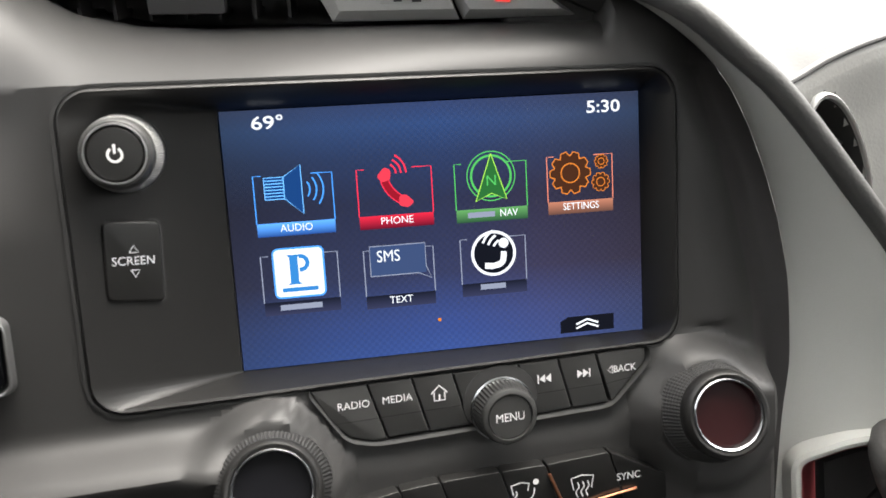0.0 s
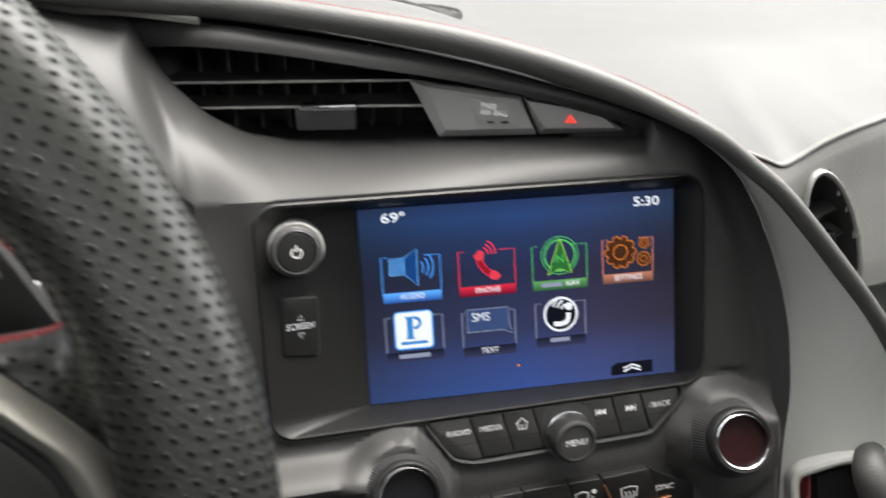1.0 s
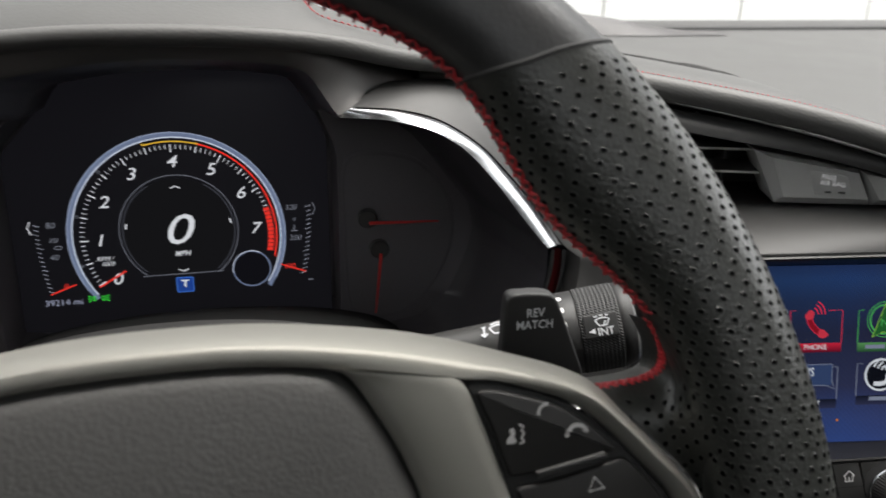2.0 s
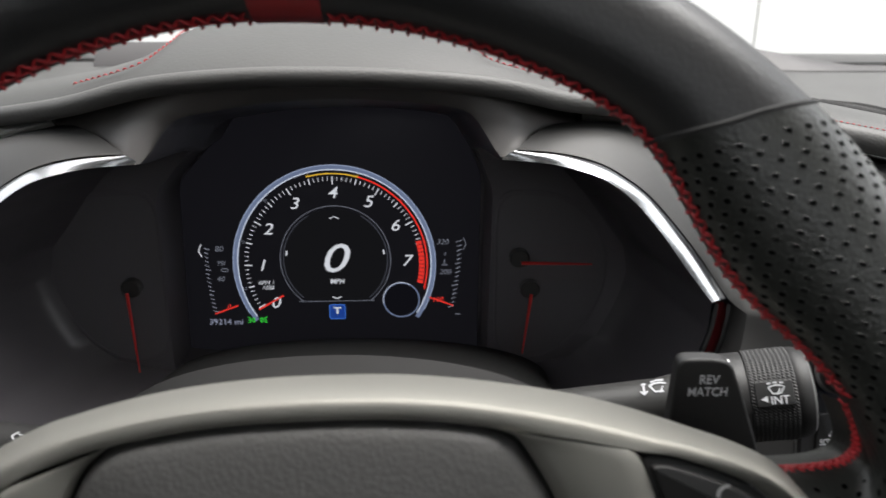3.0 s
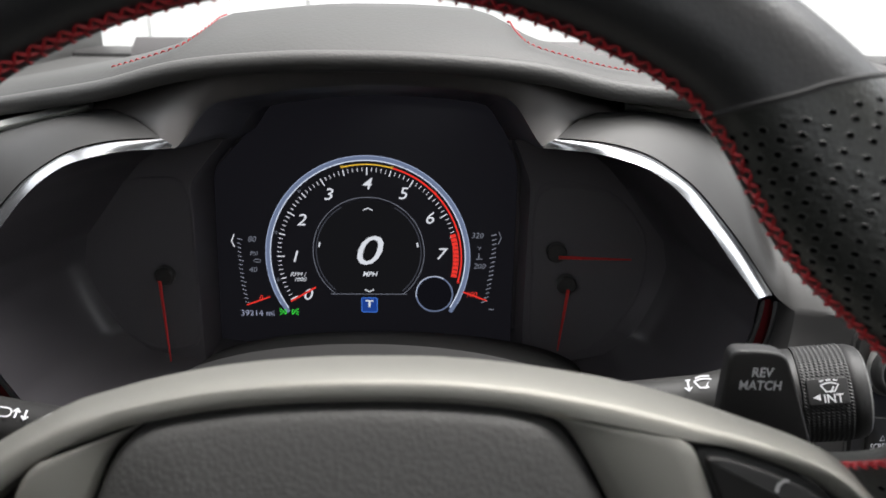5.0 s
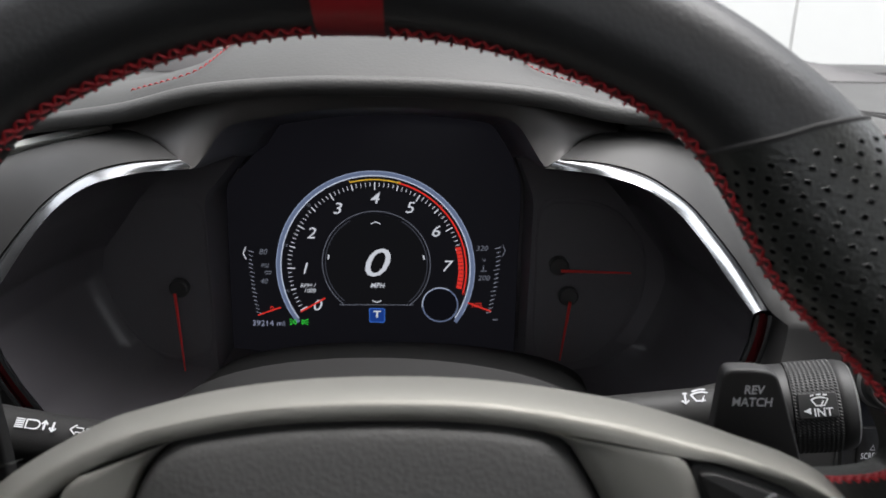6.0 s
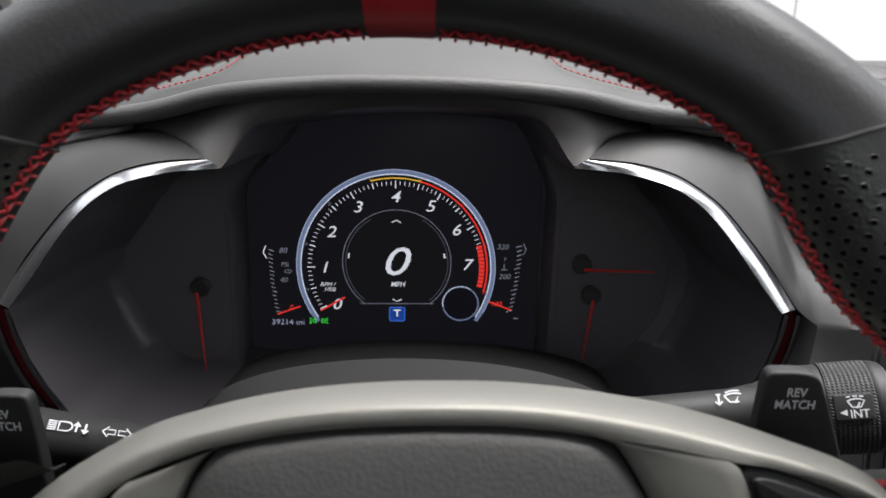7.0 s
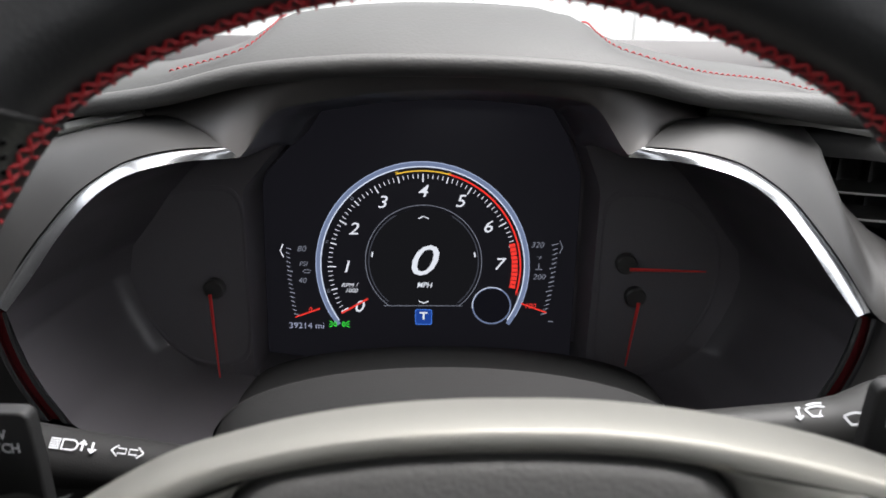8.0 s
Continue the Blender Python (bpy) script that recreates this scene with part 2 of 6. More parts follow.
def lettering(text, m, x, y, size, mat, parent, name="lettering", shear=0.0, wide=1.0, turn=0.0, align="CENTER", z=0.25, bold=0.0, label=""):
    """Words in the built-in font, lying on the plane of m with their middle at (x, y); size is the capitals' height."""
    cu = bpy.data.curves.new(name, "FONT")
    cu.body, cu.size, cu.shear, cu.offset = text, size / 0.70, shear, bold
    cu.align_x, cu.align_y = align, "CENTER"
    cu.extrude, cu.resolution_u = 0.04, 3
    tmp = bpy.data.objects.new(name, cu)
    scene.collection.objects.link(tmp)
    me = bpy.data.meshes.new_from_object(tmp.evaluated_get(bpy.context.evaluated_depsgraph_get()))
    bpy.data.objects.remove(tmp)
    me.name = name
    me.transform(m @ pose(x, y, z, 0, 0, turn) @ Matrix.Diagonal((wide, 1, 1, 1)))
    me.materials.clear()
    me.materials.append(mat)
    ob = new(name, me)
    ob.parent = parent
    if label:
        ob["label"] = label
    return ob


def stroke(lines, width, m, z=0.3):
    """Flat drawn lines [[(x, y), ...], ...] of one width, as one mesh."""
    bm = bmesh.new()
    for pts in lines:
        pts = [Vector(p) for p in pts]
        left, right = [], []
        for i, p in enumerate(pts):
            t = (pts[min(i + 1, len(pts) - 1)] - pts[max(i - 1, 0)]).normalized()
            nrm = Vector((-t.y, t.x)) * width / 2
            left.append(bm.verts.new(m @ Vector((*(p + nrm), z))))
            right.append(bm.verts.new(m @ Vector((*(p - nrm), z))))
        for i in range(len(pts) - 1):
            bm.faces.new((left[i], left[i + 1], right[i + 1], right[i]))
    return bm


def arc(cx, cy, r, a0, a1, n=24):
    return [(cx + r * math.cos(radians(a0 + (a1 - a0) * i / n)), cy + r * math.sin(radians(a0 + (a1 - a0) * i / n))) for i in range(n + 1)]


def shapes(polys, m, z=0.3):
    bm = bmesh.new()
    for poly in polys:
        bm.faces.new([bm.verts.new(m @ Vector((x, y, z))) for x, y in poly])
    return bm


def axes(o, u, v):
    u = Vector(u).normalized()
    v = Vector(v)
    v = (v - u * v.dot(u)).normalized()
    n = u.cross(v)
    return Matrix(((u.x, v.x, n.x, o[0]), (u.y, v.y, n.y, o[1]), (u.z, v.z, n.z, o[2]), (0, 0, 0, 1)))


# frames of the sloping faces: x along, y up the face, z towards the driver
BLOCK = pose(0.35521, -0.14243, 0.55509, -0.26, -0.485, -1.47) @ Matrix.Scale(1.031, 4) @ pose(-0.34583, 0.1555, -0.56225)
SCREEN = BLOCK @ axes((0.37, -0.15, 0.561), (0.99316, -0.11678, 0), (0.0292, 0.2484, 0.9682))
STACK = BLOCK @ axes((0.36767, -0.16981, 0.56615), (0.99883, -0.04454, -0.01871), (0.0292, 0.2484, 0.9682))
VENT = BLOCK @ axes((0.32, -0.10, 0.655), (0.966, -0.259, 0), (0, 0, 1))
DIAL = axes((0, 0, 0.6), (1, 0, 0), (0, math.sin(radians(5)), math.cos(radians(5))))
WHEEL = axes((0.018, -0.235, 0.758), (1, 0, 0), (0, math.sin(radians(18)), math.cos(radians(18))))
MM = 0.001


def on(m, u, v, w=0.0):
    return m @ Vector((u * MM, v * MM, w * MM))


from mathutils.bvhtree import BVHTree

K = Matrix.Diagonal((MM, MM, MM, 1))
SM, BM, VM, CM, WM = SCREEN @ K, STACK @ K, VENT @ K, DIAL @ K, WHEEL @ K


def sm(t):
    t = min(1.0, max(0.0, t))
    return t * t * (3 - 2 * t)


def interp(x, pts):
    for (x0, y0), (x1, y1) in zip(pts, pts[1:]):
        if x <= x1 or (x1, y1) == pts[-1]:
            return y0 + (y1 - y0) * min(1, max(0, (x - x0) / (x1 - x0)))


def inside(x, y, poly):
    c = False
    for (ax, ay), (bx, by) in zip(poly, poly[1:] + poly[:1]):
        if (ay > y) != (by > y) and x < (bx - ax) * (y - ay) / (by - ay) + ax:
            c = not c
    return c


# ---- the car's shell, outside and ground ----
ground = part("ground", box(Matrix(), -400, -400, -0.62, 400, 400, -0.42), CONCRETE, None)
tagged(ground, "pale concrete ground outside the car", "ground", kind="structure")
wall_out = tagged(new("wall_outside"), "white panelled wall in front of the car", "wall", kind="structure")
panel_w = 1.3
for k_ in range(16):
    x0_ = -10.2 + panel_w * k_
    part("panel", box(Matrix(), x0_ + 0.006, 6.0, -0.42, x0_ + panel_w - 0.006, 6.12, 5.2, 0.004), WALLPAINT, wall_out, smooth=False)
part("backing", box(Matrix(), -10.2, 6.09, -0.42, 10.6, 6.2, 5.18), SHADOW, wall_out, smooth=False)
cabin_floor = part("floor", box(Matrix(), -0.42, -1.2, -0.02, 1.18, 0.5, 0.0), CARPET)
tagged(cabin_floor, "black carpeted cabin floor", "floor", kind="structure")
# unseen roof and walls close the cabin; their reach and greys shape the light
ceiling = part("ceiling", box(Matrix(), -0.34, -1.16, 1.15, 1.10, -0.33, 1.19, 0.01), HEADLINER)
tagged(ceiling, "unseen grey headliner, closed to keep out light from above", "ceiling", kind="structure")
for nm, x, top_z in (("wall_left", -0.45, 0.78), ("wall_right", 1.15, 0.74)):
    w = part(nm, box(Matrix(), x, -1.16, 0.0, x + 0.06, 0.55, top_z, 0.01), FASCIA)
    tagged(w, "black door panel below the side window", "wall", kind="structure")
    w = part(nm.replace("wall", "light_blocking_wall"), box(Matrix(), x, -1.16, top_z + 0.01, x + 0.06, -0.60 if x > 0 else -0.35, 1.17, 0.01), REARGREY)
    tagged(w, "unseen dark grey wall that limits light from the side", "wall", kind="structure")
back_wall = part("wall_rear", box(Matrix(), -0.42, -1.24, 0.0, 1.18, -1.17, 0.95, 0.01), REARGREY)
tagged(back_wall, "unseen dark grey rear wall, height and grey set for fill light", "wall", kind="structure")
front_wall = part("wall_front", box(Matrix(), -0.42, 0.455, 0.0, 1.18, 0.54, 0.678, 0.01), FASCIA)
tagged(front_wall, "black firewall under the dash", "wall", kind="structure")
for nm, a, b in (("pillar_left", (-0.42, 0.44, 0.66), (-0.29, -0.26, 1.17)), ("pillar_right", (1.18, 0.44, 0.66), (1.05, -0.26, 1.17))):
    tagged(part(nm, sweep([a, Vector(a).lerp(Vector(b), 0.5) + Vector((0, 0, 0.03)), b], ring(0.035, 0.025, 10), up=(1, 0, 0)), HEADLINER),
           "grey cloth windshield pillar", "pillar", kind="structure")

# ---- dashboard ----
dash = thing("dashboard", "black and grey dashboard with red-stitched leather edges", "dashboard")

UNIT_OUT = rounded(-136, -55, 90, 57, 12)
BAR_OUT = soften([(-62.5, -54.6), (74.5, -54.6), (74.5, -61), (58, -77), (-38, -78.5), (-49, -75.5)], 4)
KNOBS = ((-78.0, -77.0, 32.0), (92.0, -76.0, 32.0))
EDGE_U = [(-150, 143), (-101, 147), (-75, 150.6), (-53, 150.4), (-34, 149), (-9, 144), (13, 137), (32.4, 129), (47, 121), (60.5, 111), (70.4, 101), (82, 86.6)]
BAND_U = [(-150, 121), (-48, 119.5), (-32, 117), (-2.5, 110), (21, 102.5), (40, 92), (52.4, 87), (62, 82)]


def outside(x, y, poly):
    """How far a point lies outside a polygon; 0 inside."""
    if inside(x, y, poly):
        return 0.0
    best = 1e9
    for (ax, ay), (bx, by) in zip(poly, poly[1:] + poly[:1]):
        k = ((x - ax) * (bx - ax) + (y - ay) * (by - ay)) / max(1e-9, (bx - ax) ** 2 + (by - ay) ** 2)
        k = min(1, max(0, k))
        best = min(best, math.hypot(x - ax - k * (bx - ax), y - ay - k * (by - ay)))
    return best


def relief(u, v):
    v0 = interp(u, [(-112, -58), (-92, -59), (-66, -64), (-48, -79), (-38, -80.5), (58, -79.5), (74, -66), (86, -58), (110, -57)])
    mid = sm((u + 62) / 16) * sm((88 - u) / 16)
    h = (24 - 20 * mid) * sm((v0 - v) / (17 - 5 * mid))
    if u < -70:
        h -= 0.5 * max(0.0, v0 - 17 - v) * sm((-70 - u) / 30)
    for ku, kv, kw in KNOBS:
        d = math.hypot(u - ku - (4.0 if ku > 0 else 0.0), v - kv + 7.0)
        g = 14.0 * sm((33 - d) / 11) if ku > 0 else 15.0 * sm((30 - d) / 7)
        m_ = max(h, g)
        h = m_ + 4.0 * math.log(math.exp((h - m_) / 4.0) + math.exp((g - m_) / 4.0)) - 2.77 * math.exp(-(g / 4.0) ** 2)
        h = max(h, 0.0) if v > -62 else h
    if -70 < u < 82 and v > -86:
        h *= sm((outside(u, v, BAR_OUT) - 0.8) / 11)
    bd = interp(v, BAND_U)
    h = h * (1 - sm((u - bd) / 20)) - 9 * sm((u - bd) / 22)
    h -= 9 * sm((-132 - u) / 30) * sm((v - 6) / 46)
    h += 1.5 * sm((u - 92) / 18) * sm((bd - u) / 12) * (v > -50)
    return h


def lip(u):
    v = interp(u, [(-179, 133), (-172, 120), (-164, 110), (-152, 98.5), (-135, 89), (-112, 84), (-83, 82.2), (66, 76.8)])
    return v, interp(u, [(-179, -59), (-83, -56), (66, -16)])


def column(v, um, j):
    """Column 86 runs along the line where the fascia's edge turns away."""
    bd = min(interp(v, BAND_U) + 8, um - 4)
    u0 = -160 - 12 * sm((58 - v) / 58) - 34 * sm((4 - v) / 20)
    return u0 + (bd - u0) * j / 86 if j <= 86 else bd + (um - bd) * (j - 86) / 24


def fascia_rows():
    rows = []
    for i in range(105):
        v = -150 + 208 * i / 104
        um = interp(v, EDGE_U)
        rows.append([(u, v, relief(u, v)) for u in [column(v, um, j) for j in range(111)]])
    inv_b = BM.inverted()
    wrap = [Vector((65, 76.8, -16)), inv_b @ on(VENT, 124.5, -9, 10.5), Vector((86.6, 82.1, -8.5)), Vector((101, 70.4, -9)), Vector((109, 62.5, -9)), Vector((interp(58, EDGE_U), 58, -9))]
    wrap = even(catmull(wrap, 8), 61)
    for f in (0.025, 0.07, 0.14, 0.23, 0.33, 0.43, 0.53, 0.64, 0.75, 0.85, 0.93, 1.0):
        row = []
        for j in range(111):
            cu = column(58, interp(58, EDGE_U), j)
            if cu < 60:
                lu = -179 + (65 + 179) * (cu + 160) / 220
                lv, lh = lip(lu)
            else:
                q = wrap[min(60, int(60 * (cu - 60) / (interp(58, EDGE_U) - 60) + 0.5))]
                lu, lv, lh = q.x, q.y, q.z
            u = cu + (lu - cu) * sm(f)
            e = math.pi / 2 * f
            k = 0.3 + 0.5 * sm((10 - cu) / 120)     # a crisp crease on the driver's side that fades out
            v = 58 + (lv - 58) * ((1 - k) * math.sin(e) + k * f)
            h = lh * ((1 - k) * (1 - math.cos(e)) + k * f) + relief(cu, 58) * (1 - f)
            row.append((u, v, h))
        rows.append(row)
    # the lip turns down into the vent
    last = rows[-1]
    rows.append([(u, v + 0.6, h - 2.5) for u, v, h in last])
    rows.append([(u, v - 1.5, h - 9) for u, v, h in last])
    return rows


rows = fascia_rows()
grid = [[on(STACK, *p) for p in row] for row in rows]
bm = loft(grid)
bm.verts.ensure_lookup_table()
bm.verts.index_update()
flatpts = [p for row in rows for p in row]
hole_a, hole_b = inset(UNIT_OUT, 1.0), inset(BAR_OUT, 1.2)
kill = []
for f in bm.faces:
    ids = [v.index for v in f.verts]
    c = [flatpts[i] for i in ids]
    u, v, h = (sum(p[i] for p in c) / len(c) for i in range(3))
    # same plastic; how light falls on the turned edge is put into BAND's tone
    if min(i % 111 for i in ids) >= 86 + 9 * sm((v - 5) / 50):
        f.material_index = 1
    if max(i // 111 for i in ids) > 116 and u > 88:
        kill.append(f)
        continue
    if v < 62 and (inside(u, v, hole_a) or inside(u, v, hole_b)):
        kill.append(f)
bmesh.ops.delete(bm, geom=kill, context="FACES")
fascia = bm


def mirror(p):
    """The other side of the gauges."""
    return (0.0165 - p[0], p[1] - 0.003, p[2] - 0.0018)


# upper and lower edges of the chrome strip over the gauges, from its tip under the visor to its corner
CHROME_UP = [(0.1005, -0.1005, 0.6930), (0.1220, -0.1037, 0.6920), (0.1399, -0.1060, 0.6880), (0.1528, -0.1078, 0.6814), (0.1654, -0.1095, 0.6722), (0.1786, -0.1112, 0.6582), (0.1913, -0.1130, 0.6430), (0.2072, -0.1150, 0.6215)]
CHROME_FLAT = [(0.0940, -0.1000, 0.6884), (0.1175, -0.1030, 0.6870), (0.1374, -0.1057, 0.6827), (0.1495, -0.1074, 0.6770), (0.1610, -0.1090, 0.6680), (0.1745, -0.1110, 0.6528), (0.1863, -0.1123, 0.6372), (0.2012, -0.1142, 0.6188)]
CHROME_DN = [tuple(Vector(p).lerp(Vector((0.025, -0.445, 0.772)), 0.026 * min(1, i / 2))) for i, p in enumerate(CHROME_FLAT)]
LOWER_IN = [(0.2012, -0.1142, 0.6188), (0.2004, -0.1130, 0.6045), (0.1974, -0.1120, 0.5897), (0.1921, -0.1110, 0.5750), (0.184, -0.109, 0.557)]
LOWER_OUT = [(0.2090, -0.1150, 0.6188), (0.2102, -0.1140, 0.6120), (0.2094, -0.1130, 0.5988), (0.2049, -0.1120, 0.5807), (0.197, -0.110, 0.560)]

cheek_low = [grid[104][0]] + [(x, y - 0.0005, z + 0.0006) for x, y, z in CHROME_UP[::-1]]
cheek_top = [grid[116][0], (0.1935, -0.068, 0.6870), (0.1830, -0.058, 0.6930), (0.1683, -0.054, 0.6970), (0.1512, -0.054, 0.6988), (0.1371, -0.057, 0.6978)]


def cheek(low, top, first=None):
    a, b = even(catmull(low, 6), 40), even(catmull(top, 6), 40)
    rws = []
    for i in range(13):
        f = i / 12
        rws.append([p.lerp(q, f) + Vector((0, -0.004, 0.006)) * math.sin(math.pi * f) for p, q in zip(a, b)])
        if first:
            d_ = first[i] - rws[-1][0]
            rws[-1] = [p + d_ * (1 - sm(j / 16)) for j, p in enumerate(rws[-1])]
    return loft(rws)


def corner(top, far):
    a_, b_ = even(catmull(top, 6), 30), even(catmull(far, 6), 30)
    return loft([[p.lerp(q, i / 5) for p, q in zip(a_, b_)] for i in range(6)])


left_top = [(-0.32, -0.03, 0.640), (-0.26, -0.045, 0.660), (-0.220, -0.055, 0.6735), (-0.189, -0.056, 0.6830), (-0.160, -0.056, 0.6905), (-0.1345, -0.057, 0.6962)]
left_low = [(-0.29, -0.09, 0.600), (-0.215, -0.120, 0.618)] + [(0.0165 - x, y - 0.0035, z - 0.0012) for x, y, z in CHROME_UP[::-1]]
for top_ in (cheek_top, left_top):
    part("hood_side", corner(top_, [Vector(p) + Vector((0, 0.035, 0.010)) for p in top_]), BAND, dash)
cheek_r = cheek(cheek_low, cheek_top, [grid[104 + i][0] for i in range(13)])
for piece in (cheek_r,):
    me_ = bpy.data.meshes.new("tmp")
    piece.to_mesh(me_)
    piece.free()
    fascia.from_mesh(me_)
    bpy.data.meshes.remove(me_)
bmesh.ops.remove_doubles(fascia, verts=fascia.verts[:], dist=0.0003)
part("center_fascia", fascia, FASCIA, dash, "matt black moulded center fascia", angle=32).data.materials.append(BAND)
# the fascia's edge turns in towards the trim strip beside the gauges
edge_ = even([grid[i][0] for i in range(76, 105)], 24)
strip_ = even(catmull(LOWER_OUT[::-1], 8), 24)
part("fascia_return", loft([[p.lerp(q, i / 5) for p, q in zip(edge_, strip_)] for i in range(6)]), FASCIA, dash)
part("binnacle_cheek", cheek(left_low, left_top), FASCIA, dash, "smooth black cheek beside the gauges")

# line of the leather edge: from the far side of the hood over the vent down to the console
ROLL = [Vector(p) for p in ((-0.40, 0.05, 0.650), (-0.26, -0.02, 0.682), (-0.17, -0.06, 0.700), (-0.115, -0.088, 0.711), (-0.075, -0.098, 0.7215),
        (-0.03, -0.102, 0.7265), (0.008, -0.103, 0.7275), (0.05, -0.102, 0.7265), (0.092, -0.098, 0.7225), (0.128, -0.088, 0.714), (0.170, -0.075, 0.7085))]
ROLL += [on(VENT, u, v, w) for u, v, w in ((-100, 49, 2), (-60, 44, 5), (-20, 38, 9), (20, 31, 12), (60, 21, 15), (100, 8, 19), (125, -2, 25))]
ROLL += [on(STACK, u, v, w) for u, v, w in ((82, 76, 20), (102, 60, 22), (121, 43, 24), (149, 10, 25), (175, -23, 25), (196, -58, 26), (216, -100, 28), (230, -150, 30))]
roll = even(catmull(ROLL, 8), 150)


def roll_size(s):
    x = roll[min(len(roll) - 1, int(s * (len(roll) - 1) + 0.5))].x
    return 0.60 + 0.28 * sm((x - 0.14) / 0.06) * (1 - sm((x - 0.40) / 0.07))


part("leather_edge_roll", sweep(roll, [(0.0075 * math.cos(a), 0.0085 * math.sin(a)) for a in [2 * math.pi * i / 14 for i in range(14)]], up=(0, -0.6, 0.8), ends=roll_size), HIDE, dash,
     "black grained leather edge with red stitching")

# grey divider panel between the fascia's turned edge and the leather edge
low_edge = [on(STACK, u, v, w) for u, v, w in ((143, -150, -9), (147, -101, -9), (150.6, -75, -9), (150.4, -53, -9), (149, -34, -9), (144, -9, -9), (137, 13, -9), (129, 32.4, -9), (121, 47, -9), (111, 60.5, -9), (101, 70.4, -9), (86.6, 82.1, -8))]
low_edge += [on(VENT, u, v, w) for u, v, w in ((120, -7, 11), (100, 0, 11), (60, 12, 9), (20, 22, 8), (-20, 29, 6), (-60, 35, 4), (-100, 40, 1))]
high_edge = [on(STACK, u, v, w) for u, v, w in ((225, -150, 26), (216.5, -94, 26), (195, -58.8, 25), (178, -34.8, 25), (159, -7.8, 24.5), (136, 21, 24), (115, 43.5, 22), (98, 59.5, 18), (84, 75, 13))]
high_edge += [on(VENT, u, v, w) for u, v, w in ((116, -1.5, 14), (98, 4.5, 13), (60, 16.5, 12), (20, 26, 9), (-20, 33, 7), (-60, 39, 4), (-100, 44, 1))]
a, b = catmull(low_edge, 8), catmull(high_edge, 8)
rws = []
for i in range(41):
    f = i / 40
    rws.append([p.lerp(q, f) + Vector((-0.15, -0.9, 0.3)) * (0.07 * (q - p).length * math.sin(math.pi * f)) for p, q in zip(a, b)])
GRAB = BLOCK @ axes((0.5075, -0.1977, 0.4555), (0.8725, -0.4361, 0.2203), (-0.0853, 0.3079, 0.9476)) @ K @ pose(0, 0, 4)
rec = soften([(1, -60), (6, -8), (30, -1.5), (62, -1), (66, -60)], 6, 5)
bm = loft(rws)
inv = GRAB.inverted()
bmesh.ops.delete(bm, geom=[f for f in bm.faces if (lambda q: abs(q.z) < 30 and inside(q.x, q.y, rec))(inv @ f.calc_center_median())], context="FACES")
part("grey_side_panel", bm, GREYP, dash, "satin grey panel sweeping down to the console")

for line_ in ([(0.1413, -0.056, 0.7028), (0.1689, -0.056, 0.6997), (0.1949, -0.056, 0.6978), on(VENT, -101, 42, 2)],
              [(-0.1365, -0.056, 0.6988), (-0.160, -0.056, 0.6932), (-0.189, -0.057, 0.6862), (-0.215, -0.058, 0.680)]):
    part("edge_rail", sweep(even(catmull(line_, 6), 24), [(-0.0024, -0.0022), (-0.0024, 0.0014), (-0.0018, 0.0022), (0.0018, 0.0022), (0.0024, 0.0014), (0.0024, -0.0022)], up=(0, -0.75, 0.66)), GREYP, dash, "pale grey rail under the leather edge")

# lip over the vent
vent_top = [on(VENT, u, v, w) for u, v, w in ((121, -16, 9), (100, -8, 12), (60, 3.5, 14), (20, 12.5, 15), (-20, 19, 15), (-60, 25, 12), (-100, 29, 8), (-128, 29, 4), (-132, 27, 2))]
lip_out = [on(VENT, u, v, w) for u, v, w in ((125, -9, 10), (101, 0, 11), (60, 12, 8), (20, 21.5, 7), (-20, 28.5, 5), (-60, 34.5, 3), (-100, 40, 0), (-128, 44, -3), (-140, 44, -5))]
a, b = catmull(vent_top, 10), catmull(lip_out, 10)
back = [p + (VENT.to_3x3() @ Vector((0, -0.002, -0.02))) for p in a]
rws = [back, [p + (VENT.to_3x3() @ Vector((0, -0.0008, -0.003))) for p in a], a]
for i in range(1, 8):
    f = i / 7
    rws.append([p.lerp(q, f) + (VENT.to_3x3() @ Vector((0, 0.001, 0.0025))) * math.sin(math.pi * f) for p, q in zip(a, b)])
part("vent_lip", loft(rws), FASCIA, dash)

# hood over the gauges and the top of the dash
def brow(x):
    """The raised middle of the hood."""
    return sm((0.0925 - abs(x - 0.0035)) / 0.030)


def level(p):
    """Height of the dash top behind its front edge."""
    s = sm((p.x - 0.33) / 0.22)
    return p.z * (1 - s) + (0.622 + 0.01 * sm((p.x - 0.6) / 0.4)) * s


front = [p for p in roll if p.x < 0.452 and p.z > 0.635]
front += catmull([front[-1]] + [BLOCK @ Vector(p) for p in ((0.50, -0.120, 0.620), (0.545, -0.098, 0.601), (0.572, -0.083, 0.590), (0.590, -0.0765, 0.591), (0.609, -0.075, 0.599), (0.628, -0.075, 0.6055), (0.646, -0.075, 0.610), (0.70, -0.07, 0.618), (0.85, -0.06, 0.630), (1.17, -0.04, 0.636))], 8)[1:]
rws = []
for kk, (dy, dz) in enumerate(((0.001, 0.0042), (0.006, 0.0078), (0.018, 0.0105), (0.05, 0.012))):
    rws.append([Vector((p.x, p.y + dy, p.z + (level(p) - p.z) * (0, 0, 0.15, 0.6)[kk] + dz * (1 - 0.6 * sm((p.x - 0.42) / 0.1)) + (0, 0, 0.003, 0.0095)[kk] * brow(p.x))) for p in front])
